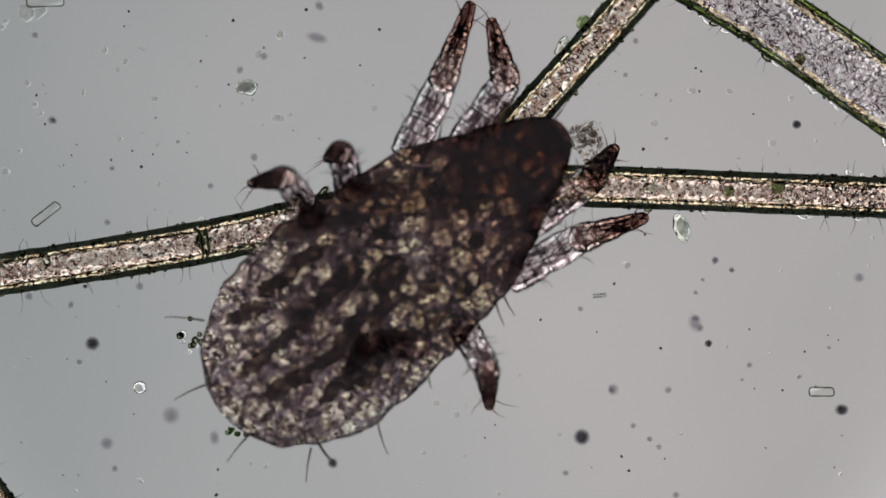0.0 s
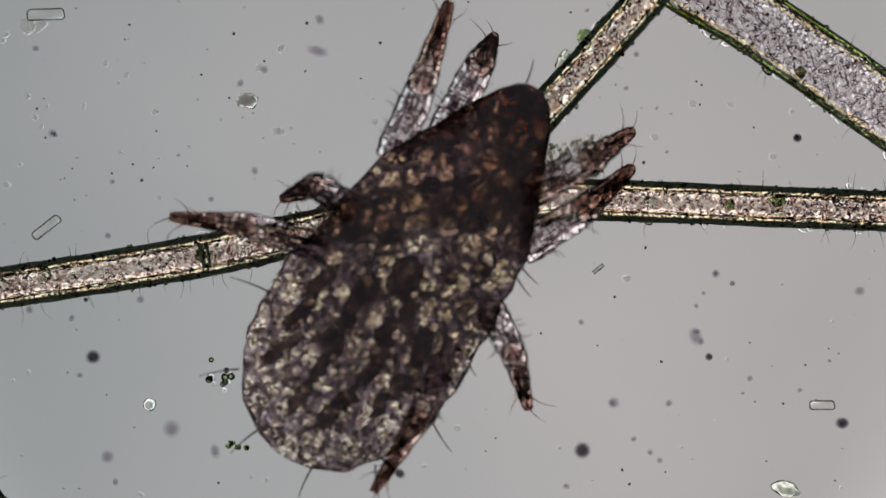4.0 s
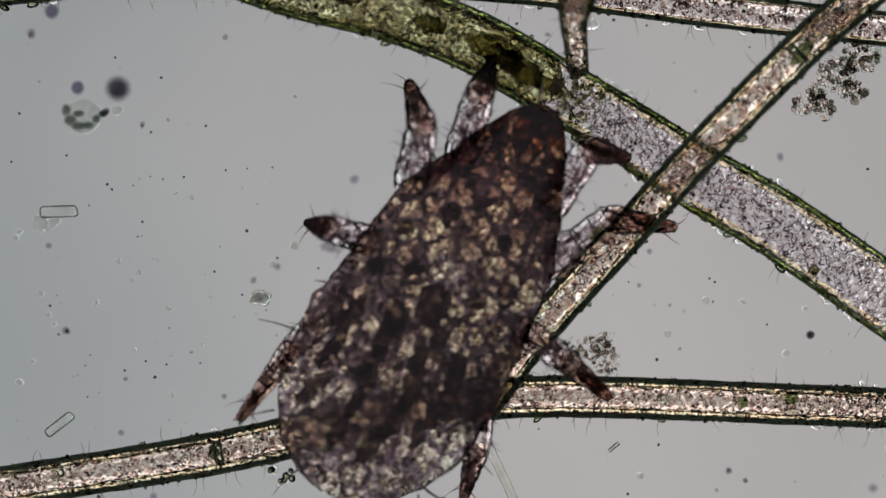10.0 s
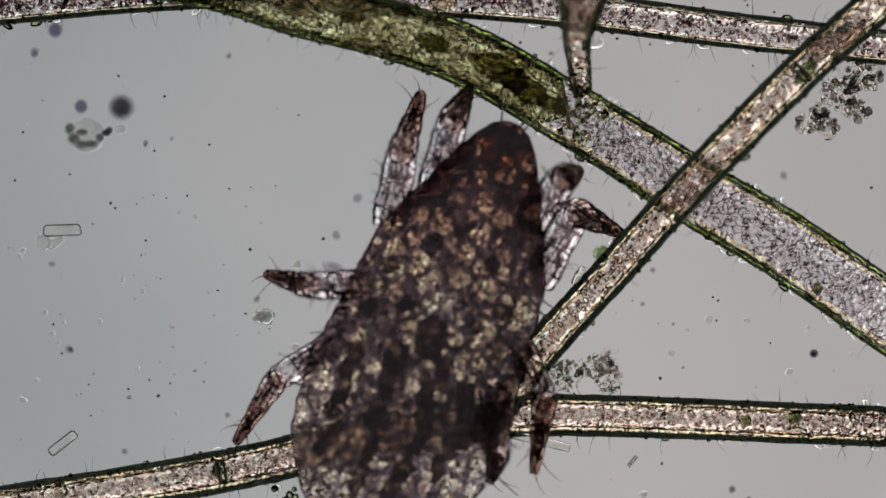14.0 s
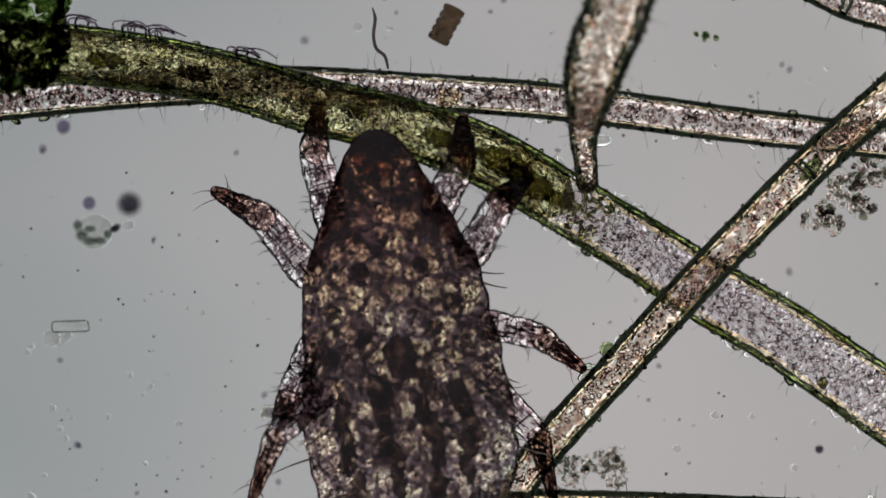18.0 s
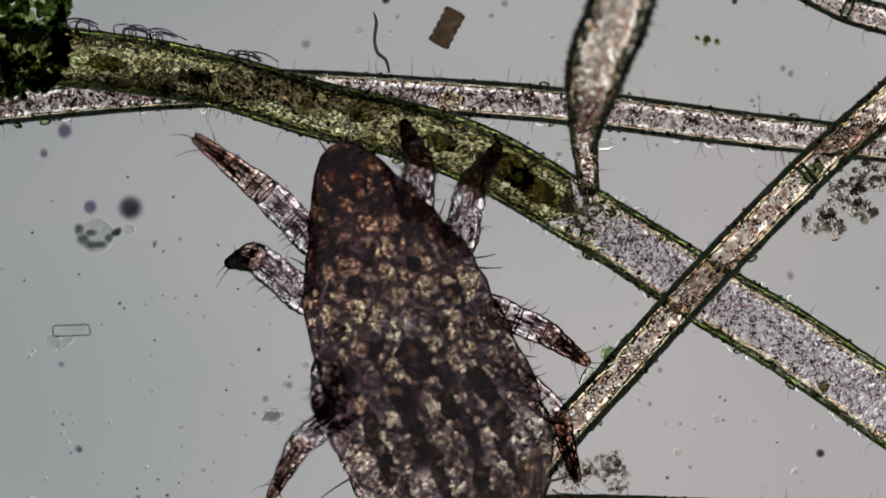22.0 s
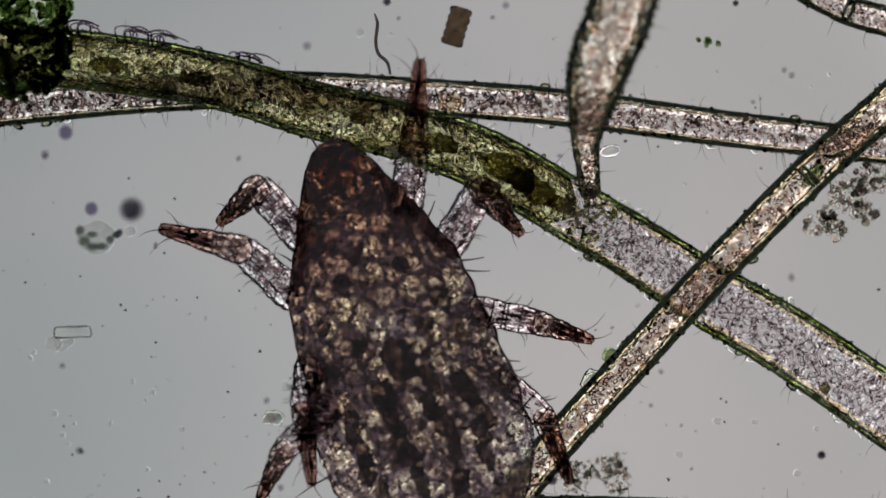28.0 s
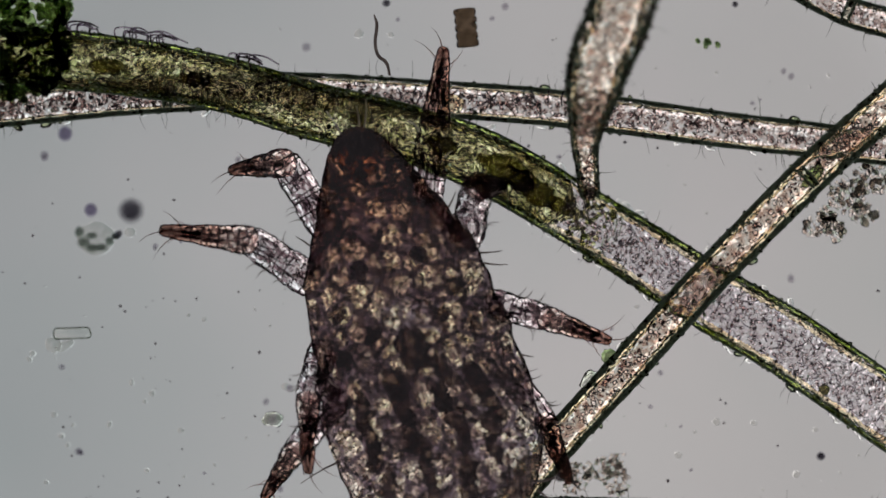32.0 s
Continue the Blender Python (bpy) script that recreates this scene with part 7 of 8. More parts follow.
    walk(right_legs[1], [
        (0, pose(0.07, 0.044, 0, 0, -0, 79)),
        (0.5, pose(0.07, 0.044, 0, 0, -7, 77)),
        (1, pose(0.07, 0.044, 0, 0, -28, 69)),
        (1.5, pose(0.07, 0.044, 0, 0, -39, 65)),
        (2, pose(0.07, 0.044, 0, 0, -20, 76)),
        (2.5, pose(0.07, 0.044, 0, 0, -12, 77)),
        (3, pose(0.07, 0.044, 0, 0, -14, 64)),
        (3.5, pose(0.07, 0.044, 0, 0, -32, 72)),
        (5.5, pose(0.07, 0.044, 0, 0, -0, 46)),
        (6, pose(0.07, 0.044, 0, 0, -20, 50)),
        (6.5, pose(0.07, 0.044, 0, 0, -0, 44)),
        (7, pose(0.07, 0.044, 0, 0, -0, 41)),
        (7.5, pose(0.07, 0.044, 0, 0, -17, 38)),
        (8, pose(0.07, 0.044, 0, 0, -21, 37)),
        (8.5, pose(0.07, 0.044, 0, 0, -24, 32)),
        (9, pose(0.07, 0.044, 0, 0, -0, 43)),
        (9.5, pose(0.07, 0.044, 0, 0, -0, 59)),
        (10, pose(0.07, 0.044, 0, 0, -0, 68)),
        (10.5, pose(0.07, 0.044, 0, 0, -0, 81)),
        (11, pose(0.07, 0.044, 0, 0, -24, 40)),
        (11.5, pose(0.07, 0.044, 0, 0, -37, 74)),
        (12, pose(0.07, 0.044, 0, 0, -49, 70)),
        (12.5, pose(0.07, 0.044, 0, 0, -18, 70)),
        (13, pose(0.07, 0.044, 0, 0, -10, 48)),
        (13.5, pose(0.07, 0.044, 0, 0, -0, 79)),
        (14, pose(0.07, 0.044, 0, 0, -0, 83)),
        (14.5, pose(0.07, 0.044, 0, 0, -30, 56)),
        (16.5, pose(0.07, 0.044, 0, 0, -38, 62)),
        (17, pose(0.07, 0.044, 0, 0, -43, 63)),
        (17.5, pose(0.07, 0.044, 0, 0, -40, 63)),
        (18, pose(0.07, 0.044, 0, 0, -36, 53)),
        (18.5, pose(0.07, 0.044, 0, 0, -37, 61)),
        (19, pose(0.07, 0.044, 0, 0, -36, 55)),
        (19.5, pose(0.07, 0.044, 0, 0, -39, 56)),
        (20, pose(0.07, 0.044, 0, 0, -41, 58)),
        (20.5, pose(0.07, 0.044, 0, 0, -49, 48)),
        (21, pose(0.07, 0.044, 0, 0, -39, 62)),
        (21.5, pose(0.07, 0.044, 0, 0, -49, 54)),
        (22, pose(0.07, 0.044, 0, 0, -41, 58)),
        (22.5, pose(0.07, 0.044, 0, 0, -45, 55)),
        (23, pose(0.07, 0.044, 0, 0, -44, 59)),
        (23.5, pose(0.07, 0.044, 0, 0, -51, 55)),
        (24, pose(0.07, 0.044, 0, 0, -43, 66)),
        (24.5, pose(0.07, 0.044, 0, 0, -51, 52)),
        (25, pose(0.07, 0.044, 0, 0, -39, 55)),
        (25.5, pose(0.07, 0.044, 0, 0, -44, 57)),
        (27.5, pose(0.07, 0.044, 0, 0, -46, 52)),
        (28, pose(0.07, 0.044, 0, 0, -31, 42)),
        (28.5, pose(0.07, 0.044, 0, 0, -45, 48)),
        (29, pose(0.07, 0.044, 0, 0, -45, 59)),
        (29.5, pose(0.07, 0.044, 0, 0, -36, 61)),
        (30, pose(0.07, 0.044, 0, 0, -38, 57)),
        (30.5, pose(0.07, 0.044, 0, 0, -57, 52)),
        (31, pose(0.07, 0.044, 0, 0, -42, 55)),
        (31.5, pose(0.07, 0.044, 0, 0, -42, 60)),
        (32, pose(0.07, 0.044, 0, 0, -46, 62)),
    ])
    walk(right_shins[1], [
        (0, pose(0.069, 0, 0, -4, 43, -11)),
        (0.5, pose(0.069, 0, 0, -10, 35, -32)),
        (1, pose(0.069, 0, 0, -8, 87, -8)),
        (1.5, pose(0.069, 0, 0, 165, 76, 168)),
        (2, pose(0.069, 0, 0, -9, 58, -16)),
        (2.5, pose(0.069, 0, 0, -3, 60, -5)),
        (3, pose(0.069, 0, 0, -13, 47, -30)),
        (3.5, pose(0.069, 0, 0, 17, 77, 22)),
        (5.5, pose(0.069, 0, 0, -20, 52, -40)),
        (6, pose(0.069, 0, 0, -49, 55, -83)),
        (6.5, pose(0.069, 0, 0, -28, 47, -60)),
        (7, pose(0.069, 0, 0, -32, 50, -63)),
        (7.5, pose(0.069, 0, 0, -61, 56, -96)),
        (8, pose(0.069, 0, 0, -70, 52, -109)),
        (8.5, pose(0.069, 0, 0, -72, 53, -111)),
        (9, pose(0.069, 0, 0, -32, 50, -62)),
        (9.5, pose(0.069, 0, 0, -4, 36, -12)),
        (10, pose(0.069, 0, 0, -21, 48, -44)),
        (10.5, pose(0.069, 0, 0, -8, 47, -19)),
        (11, pose(0.069, 0, 0, -45, 55, -77)),
        (11.5, pose(0.069, 0, 0, 164, 84, 165)),
        (11.75, pose(0.069, 0, 0, -128, 47, -156)),
        (12, pose(0.069, 0, 0, -105, 11, -171)),
        (12.25, pose(0.069, 0, 0, -82, 56, -117)),
        (12.5, pose(0.069, 0, 0, -6, 43, -16)),
        (13, pose(0.069, 0, 0, -24, 44, -55)),
        (13.5, pose(0.069, 0, 0, -4, 50, -8)),
        (14, pose(0.069, 0, 0, -57, 59, -87)),
        (14.5, pose(0.069, 0, 0, -66, 74, -82)),
        (16.5, pose(0.069, 0, 0, -137, 76, -146)),
        (17, pose(0.069, 0, 0, 173, 70, 175)),
        (17.5, pose(0.069, 0, 0, -178, 80, -179)),
        (18, pose(0.069, 0, 0, -152, 72, -159)),
        (18.5, pose(0.069, 0, 0, -129, 76, -139)),
        (19, pose(0.069, 0, 0, -122, 64, -142)),
        (19.5, pose(0.069, 0, 0, 176, 85, 177)),
        (20, pose(0.069, 0, 0, -110, 58, -138)),
        (20.5, pose(0.069, 0, 0, 134, 85, 137)),
        (21, pose(0.069, 0, 0, -135, 71, -147)),
        (21.5, pose(0.069, 0, 0, -135, 76, -144)),
        (22, pose(0.069, 0, 0, -125, 74, -137)),
        (22.5, pose(0.069, 0, 0, -138, 61, -154)),
        (23, pose(0.069, 0, 0, -119, 52, -148)),
        (23.5, pose(0.069, 0, 0, -138, 52, -159)),
        (24, pose(0.069, 0, 0, 146, 79, 151)),
        (24.5, pose(0.069, 0, 0, -132, 71, -144)),
        (25, pose(0.069, 0, 0, -140, 67, -153)),
        (25.5, pose(0.069, 0, 0, 91, 70, 111)),
        (27.5, pose(0.069, 0, 0, -154, 65, -163)),
        (28, pose(0.069, 0, 0, -74, 36, -134)),
        (28.25, pose(0.069, 0, 0, -106, 70, -125)),
        (28.5, pose(0.069, 0, 0, 91, 72, 109)),
        (29, pose(0.069, 0, 0, 162, 73, 167)),
        (29.5, pose(0.069, 0, 0, 88, 84, 94)),
        (30, pose(0.069, 0, 0, -94, 75, -109)),
        (30.5, pose(0.069, 0, 0, -137, 59, -154)),
        (31, pose(0.069, 0, 0, -130, 54, -153)),
        (31.5, pose(0.069, 0, 0, -138, 53, -158)),
        (32, pose(0.069, 0, 0, -129, 45, -158)),
    ])
    walk(right_legs[2], [
        (0, pose(0.075, -0.015, 0, 0, -39, -10)),
        (0.5, pose(0.075, -0.015, 0, 0, -48, 5)),
        (1, pose(0.075, -0.015, 0, 0, -37, -5)),
        (1.5, pose(0.075, -0.015, 0, 0, -46, -9)),
        (2, pose(0.075, -0.015, 0, 0, -48, 7)),
        (2.5, pose(0.075, -0.015, 0, 0, -40, 7)),
        (3, pose(0.075, -0.015, 0, 0, -25, 8)),
        (3.5, pose(0.075, -0.015, 0, 0, -39, -10)),
        (5.5, pose(0.075, -0.015, 0, 0, -24, -40)),
        (6, pose(0.075, -0.015, 0, 0, -14, -49)),
        (6.5, pose(0.075, -0.015, 0, 0, -49, -53)),
        (7, pose(0.075, -0.015, 0, 0, -20, -10)),
        (7.5, pose(0.075, -0.015, 0, 0, -12, -39)),
        (8, pose(0.075, -0.015, 0, 0, -16, -53)),
        (8.5, pose(0.075, -0.015, 0, 0, -49, 1)),
        (9, pose(0.075, -0.015, 0, 0, -31, 5)),
        (9.5, pose(0.075, -0.015, 0, 0, -44, 7)),
        (10, pose(0.075, -0.015, 0, 0, -32, -4)),
        (10.5, pose(0.075, -0.015, 0, 0, -46, 11)),
        (11, pose(0.075, -0.015, 0, 0, -53, 12)),
        (11.5, pose(0.075, -0.015, 0, 0, -36, -20)),
        (12, pose(0.075, -0.015, 0, 0, -30, -16)),
        (12.5, pose(0.075, -0.015, 0, 0, -41, -35)),
        (13, pose(0.075, -0.015, 0, 0, -18, -11)),
        (13.5, pose(0.075, -0.015, 0, 0, -42, -23)),
        (14, pose(0.075, -0.015, 0, 0, -25, -44)),
        (14.5, pose(0.075, -0.015, 0, 0, -16, -55)),
        (16.5, pose(0.075, -0.015, 0, 0, -34, -15)),
        (17, pose(0.075, -0.015, 0, 0, -18, -50)),
        (17.5, pose(0.075, -0.015, 0, 0, -37, -56)),
        (18, pose(0.075, -0.015, 0, 0, -24, -20)),
        (18.5, pose(0.075, -0.015, 0, 0, -27, -21)),
        (19, pose(0.075, -0.015, 0, 0, -0, -48)),
        (19.5, pose(0.075, -0.015, 0, 0, -0, -53)),
        (20, pose(0.075, -0.015, 0, 0, -0, -39)),
        (20.5, pose(0.075, -0.015, 0, 0, -26, -17)),
        (21, pose(0.075, -0.015, 0, 0, -9, -56)),
        (21.5, pose(0.075, -0.015, 0, 0, -32, -9)),
        (22, pose(0.075, -0.015, 0, 0, -0, -44)),
        (22.5, pose(0.075, -0.015, 0, 0, -23, -51)),
        (23, pose(0.075, -0.015, 0, 0, -18, 2)),
        (23.5, pose(0.075, -0.015, 0, 0, -12, -11)),
        (24, pose(0.075, -0.015, 0, 0, -25, -35)),
        (24.5, pose(0.075, -0.015, 0, 0, -23, -46)),
        (25, pose(0.075, -0.015, 0, 0, -0, 3)),
        (25.5, pose(0.075, -0.015, 0, 0, -17, -17)),
        (27.5, pose(0.075, -0.015, 0, 0, -29, -59)),
        (28, pose(0.075, -0.015, 0, 0, -0, -29)),
        (28.5, pose(0.075, -0.015, 0, 0, -18, -38)),
        (29, pose(0.075, -0.015, 0, 0, -0, -69)),
        (29.5, pose(0.075, -0.015, 0, 0, -0, -65)),
        (30, pose(0.075, -0.015, 0, 0, -0, -71)),
        (30.5, pose(0.075, -0.015, 0, 0, -0, -44)),
        (31, pose(0.075, -0.015, 0, 0, -9, 6)),
        (31.5, pose(0.075, -0.015, 0, 0, -22, -4)),
        (32, pose(0.075, -0.015, 0, 0, -24, -30)),
    ])
    walk(right_shins[2], [
        (0, pose(0.056, 0, 0, -120, 73, -134)),
        (0.5, pose(0.056, 0, 0, -112, 58, -139)),
        (1, pose(0.056, 0, 0, -141, 71, -152)),
        (1.5, pose(0.056, 0, 0, -154, 61, -165)),
        (2, pose(0.056, 0, 0, -120, 53, -148)),
        (2.5, pose(0.056, 0, 0, -120, 73, -134)),
        (3, pose(0.056, 0, 0, -8, 67, -12)),
        (3.5, pose(0.056, 0, 0, -40, 77, -49)),
        (5.5, pose(0.056, 0, 0, -27, 66, -41)),
        (6, pose(0.056, 0, 0, -7, 43, -19)),
        (6.5, pose(0.056, 0, 0, -109, 67, -130)),
        (7, pose(0.056, 0, 0, -1, 54, -3)),
        (7.5, pose(0.056, 0, 0, 3, 59, 5)),
        (8, pose(0.056, 0, 0, -5, 63, -8)),
        (8.5, pose(0.056, 0, 0, -136, 69, -149)),
        (9, pose(0.056, 0, 0, -23, 79, -27)),
        (9.5, pose(0.056, 0, 0, -10, 41, -25)),
        (10, pose(0.056, 0, 0, -11, 73, -15)),
        (10.5, pose(0.056, 0, 0, -15, 37, -43)),
        (11, pose(0.056, 0, 0, -18, 43, -45)),
        (11.5, pose(0.056, 0, 0, -2, 36, -6)),
        (12, pose(0.056, 0, 0, -11, 54, -21)),
        (12.5, pose(0.056, 0, 0, -37, 62, -58)),
        (13, pose(0.056, 0, 0, -10, 55, -19)),
        (13.5, pose(0.056, 0, 0, -50, 64, -73)),
        (14, pose(0.056, 0, 0, -17, 43, -43)),
        (14.5, pose(0.056, 0, 0, 10, 70, 15)),
        (16.5, pose(0.056, 0, 0, -84, 77, -98)),
        (17, pose(0.056, 0, 0, -12, 60, -21)),
        (17.5, pose(0.056, 0, 0, -17, 75, -22)),
        (18, pose(0.056, 0, 0, -30, 66, -45)),
        (18.5, pose(0.056, 0, 0, -62, 66, -85)),
        (19, pose(0.056, 0, 0, -13, 49, -28)),
        (19.5, pose(0.056, 0, 0, -1, 36, -3)),
        (20, pose(0.056, 0, 0, -18, 54, -35)),
        (20.5, pose(0.056, 0, 0, 5, 65, 8)),
        (21, pose(0.056, 0, 0, -11, 67, -17)),
        (21.5, pose(0.056, 0, 0, 8, 62, 13)),
        (22, pose(0.056, 0, 0, -5, 49, -12)),
        (22.5, pose(0.056, 0, 0, -35, 65, -52)),
        (23, pose(0.056, 0, 0, -4, 65, -7)),
        (23.5, pose(0.056, 0, 0, -1, 46, -3)),
        (24, pose(0.056, 0, 0, -37, 70, -52)),
        (24.5, pose(0.056, 0, 0, -47, 58, -76)),
        (25, pose(0.056, 0, 0, -1, 30, -4)),
        (25.5, pose(0.056, 0, 0, -6, 53, -12)),
        (27.5, pose(0.056, 0, 0, -103, 79, -114)),
        (28, pose(0.056, 0, 0, -3, 42, -7)),
        (28.5, pose(0.056, 0, 0, -8, 51, -17)),
        (29, pose(0.056, 0, 0, -2, 31, -6)),
        (29.5, pose(0.056, 0, 0, -3, 24, -13)),
        (30, pose(0.056, 0, 0, -1, 20, -5)),
        (30.5, pose(0.056, 0, 0, -9, 38, -27)),
        (31, pose(0.056, 0, 0, -4, 42, -10)),
        (31.5, pose(0.056, 0, 0, -4, 48, -9)),
        (32, pose(0.056, 0, 0, -4, 55, -8)),
    ])
    walk(right_legs[3], [
        (0, pose(0.065, -0.054, 0, 0, -56, -131)),
        (0.25, pose(0.065, -0.054, 0, -7, -42, -83)),
        (0.5, pose(0.065, -0.054, 0, 0, -29, -46)),
        (1, pose(0.065, -0.054, 0, 0, -34, -37)),
        (1.5, pose(0.065, -0.054, 0, 0, -23, -39)),
        (2, pose(0.065, -0.054, 0, 0, -38, -32)),
        (2.5, pose(0.065, -0.054, 0, 0, -49, -38)),
        (3, pose(0.065, -0.054, 0, 0, -40, -45)),
        (3.5, pose(0.065, -0.054, 0, 0, -30, -68)),
        (5.5, pose(0.065, -0.054, 0, 0, -0, -85)),
        (6, pose(0.065, -0.054, 0, 0, -0, -80)),
        (6.5, pose(0.065, -0.054, 0, 0, -3, -84)),
        (7, pose(0.065, -0.054, 0, 0, -21, -81)),
        (7.5, pose(0.065, -0.054, 0, 0, -48, -37)),
        (8, pose(0.065, -0.054, 0, 0, -32, -53)),
        (8.5, pose(0.065, -0.054, 0, 0, -33, -50)),
        (9, pose(0.065, -0.054, 0, 0, -0, -62)),
        (9.5, pose(0.065, -0.054, 0, 0, -7, -66)),
        (10, pose(0.065, -0.054, 0, 0, -0, -66)),
        (10.5, pose(0.065, -0.054, 0, 0, -37, -29)),
        (11, pose(0.065, -0.054, 0, 0, -32, -45)),
        (11.5, pose(0.065, -0.054, 0, 0, -36, -55)),
        (12, pose(0.065, -0.054, 0, 0, -0, -60)),
        (12.5, pose(0.065, -0.054, 0, 0, -41, -61)),
        (13, pose(0.065, -0.054, 0, 0, -29, -63)),
        (13.5, pose(0.065, -0.054, 0, 0, -43, -57)),
        (14, pose(0.065, -0.054, 0, 0, -41, -65)),
        (14.5, pose(0.065, -0.054, 0, 0, -34, -42)),
        (16.5, pose(0.065, -0.054, 0, 0, -34, -22)),
        (17, pose(0.065, -0.054, 0, 0, -0, -40)),
        (17.5, pose(0.065, -0.054, 0, 0, -26, -37)),
        (18, pose(0.065, -0.054, 0, 0, -0, -55)),
        (18.5, pose(0.065, -0.054, 0, 0, -22, -48)),
        (19, pose(0.065, -0.054, 0, 0, -21, -61)),
        (19.5, pose(0.065, -0.054, 0, 0, -43, -37)),
        (20, pose(0.065, -0.054, 0, 0, -19, -47)),
        (20.5, pose(0.065, -0.054, 0, 0, -23, -53)),
        (21, pose(0.065, -0.054, 0, 0, -0, -58)),
        (21.5, pose(0.065, -0.054, 0, 0, -24, -62)),
        (22, pose(0.065, -0.054, 0, 0, -0, -64)),
        (22.5, pose(0.065, -0.054, 0, 0, -0, -64)),
        (23, pose(0.065, -0.054, 0, 0, -0, -69)),
        (23.5, pose(0.065, -0.054, 0, 0, -0, -70)),
        (24, pose(0.065, -0.054, 0, 0, -0, -77)),
        (24.5, pose(0.065, -0.054, 0, 0, -0, -72)),
        (25, pose(0.065, -0.054, 0, 0, -0, -68)),
        (25.5, pose(0.065, -0.054, 0, 0, -0, -66)),
        (27.5, pose(0.065, -0.054, 0, 0, -0, -67)),
        (28, pose(0.065, -0.054, 0, 0, -0, -60)),
        (28.5, pose(0.065, -0.054, 0, 0, -0, -71)),
        (29, pose(0.065, -0.054, 0, 0, -0, -68)),
        (29.5, pose(0.065, -0.054, 0, 0, -0, -68)),
        (30, pose(0.065, -0.054, 0, 0, -0, -69)),
        (30.5, pose(0.065, -0.054, 0, 0, -0, -68)),
        (31, pose(0.065, -0.054, 0, 0, -0, -67)),
        (31.5, pose(0.065, -0.054, 0, 0, -0, -67)),
        (32, pose(0.065, -0.054, 0, 0, -0, -68)),
    ])
    walk(right_shins[3], [
        (0, pose(0.08, 0, 0, 112, 47, 147)),
        (0.25, pose(0.08, 0, 0, 48, 81, 55)),
        (0.5, pose(0.08, 0, 0, -17, 47, -38)),
        (1, pose(0.08, 0, 0, -26, 57, -46)),
        (1.5, pose(0.08, 0, 0, -12, 63, -20)),
        (2, pose(0.08, 0, 0, -22, 61, -36)),
        (2.5, pose(0.08, 0, 0, -9, 46, -22)),
        (3, pose(0.08, 0, 0, -23, 64, -37)),
        (3.5, pose(0.08, 0, 0, -7, 49, -15)),
        (5.5, pose(0.08, 0, 0, -1, 13, -7)),
        (6, pose(0.08, 0, 0, -5, 43, -12)),
        (6.5, pose(0.08, 0, 0, -9, 62, -15)),
        (7, pose(0.08, 0, 0, -43, 81, -49)),
        (7.5, pose(0.08, 0, 0, -141, 65, -154)),
        (8, pose(0.08, 0, 0, -94, 82, -102)),
        (8.5, pose(0.08, 0, 0, -77, 79, -88)),
        (9, pose(0.08, 0, 0, -3, 46, -7)),
        (9.5, pose(0.08, 0, 0, 0, 55, 0)),
        (10, pose(0.08, 0, 0, -4, 56, -8)),
        (10.5, pose(0.08, 0, 0, -161, 69, -167)),
        (11, pose(0.08, 0, 0, 149, 69, 158)),
        (11.5, pose(0.08, 0, 0, -121, 83, -127)),
        (12, pose(0.08, 0, 0, -5, 63, -9)),
        (12.5, pose(0.08, 0, 0, -167, 79, -169)),
        (13, pose(0.08, 0, 0, -174, 76, -175)),
        (13.5, pose(0.08, 0, 0, -168, 62, -173)),
        (14, pose(0.08, 0, 0, -158, 67, -165)),
        (14.5, pose(0.08, 0, 0, -127, 71, -141)),
        (16.5, pose(0.08, 0, 0, -38, 45, -78)),
        (17, pose(0.08, 0, 0, -12, 35, -38)),
        (17.5, pose(0.08, 0, 0, -22, 40, -56)),
        (18, pose(0.08, 0, 0, -11, 43, -28)),
        (18.5, pose(0.08, 0, 0, -44, 64, -65)),
        (19, pose(0.08, 0, 0, -25, 68, -36)),
        (19.5, pose(0.08, 0, 0, -136, 63, -152)),
        (20, pose(0.08, 0, 0, -17, 55, -32)),
        (20.5, pose(0.08, 0, 0, -18, 52, -36)),
        (21, pose(0.08, 0, 0, -7, 47, -15)),
        (21.5, pose(0.08, 0, 0, -21, 50, -43)),
        (22, pose(0.08, 0, 0, -11, 39, -29)),
        (22.5, pose(0.08, 0, 0, -12, 41, -32)),
        (23, pose(0.08, 0, 0, -8, 34, -26)),
        (23.5, pose(0.08, 0, 0, -6, 30, -23)),
        (24, pose(0.08, 0, 0, -5, 31, -19)),
        (24.5, pose(0.08, 0, 0, -9, 40, -24)),
        (25, pose(0.08, 0, 0, -7, 36, -22)),
        (25.5, pose(0.08, 0, 0, -7, 34, -24)),
        (27.5, pose(0.08, 0, 0, -6, 40, -17)),
        (28, pose(0.08, 0, 0, -9, 36, -26)),
        (28.5, pose(0.08, 0, 0, -5, 36, -15)),
        (29, pose(0.08, 0, 0, -7, 43, -18)),
        (29.5, pose(0.08, 0, 0, -7, 38, -19)),
        (30, pose(0.08, 0, 0, -7, 42, -17)),
        (30.5, pose(0.08, 0, 0, -6, 35, -17)),
        (31, pose(0.08, 0, 0, -6, 39, -17)),
        (31.5, pose(0.08, 0, 0, -6, 39, -16)),
        (32, pose(0.08, 0, 0, -6, 41, -15)),
    ])
    for pushed in (fil_c, fil_d):
        walk(pushed, [(0, pose(0, -0.0022, 0)), (14.5, pose(0, -0.0022, 0)), (16.5, pose(0, -0.002, 0)), (17, pose(0, -0.0018, 0)), (18.5, pose(0, 0, 0)), (25, pose(0, 0, 0)), (32, pose(0, 0, 0))])
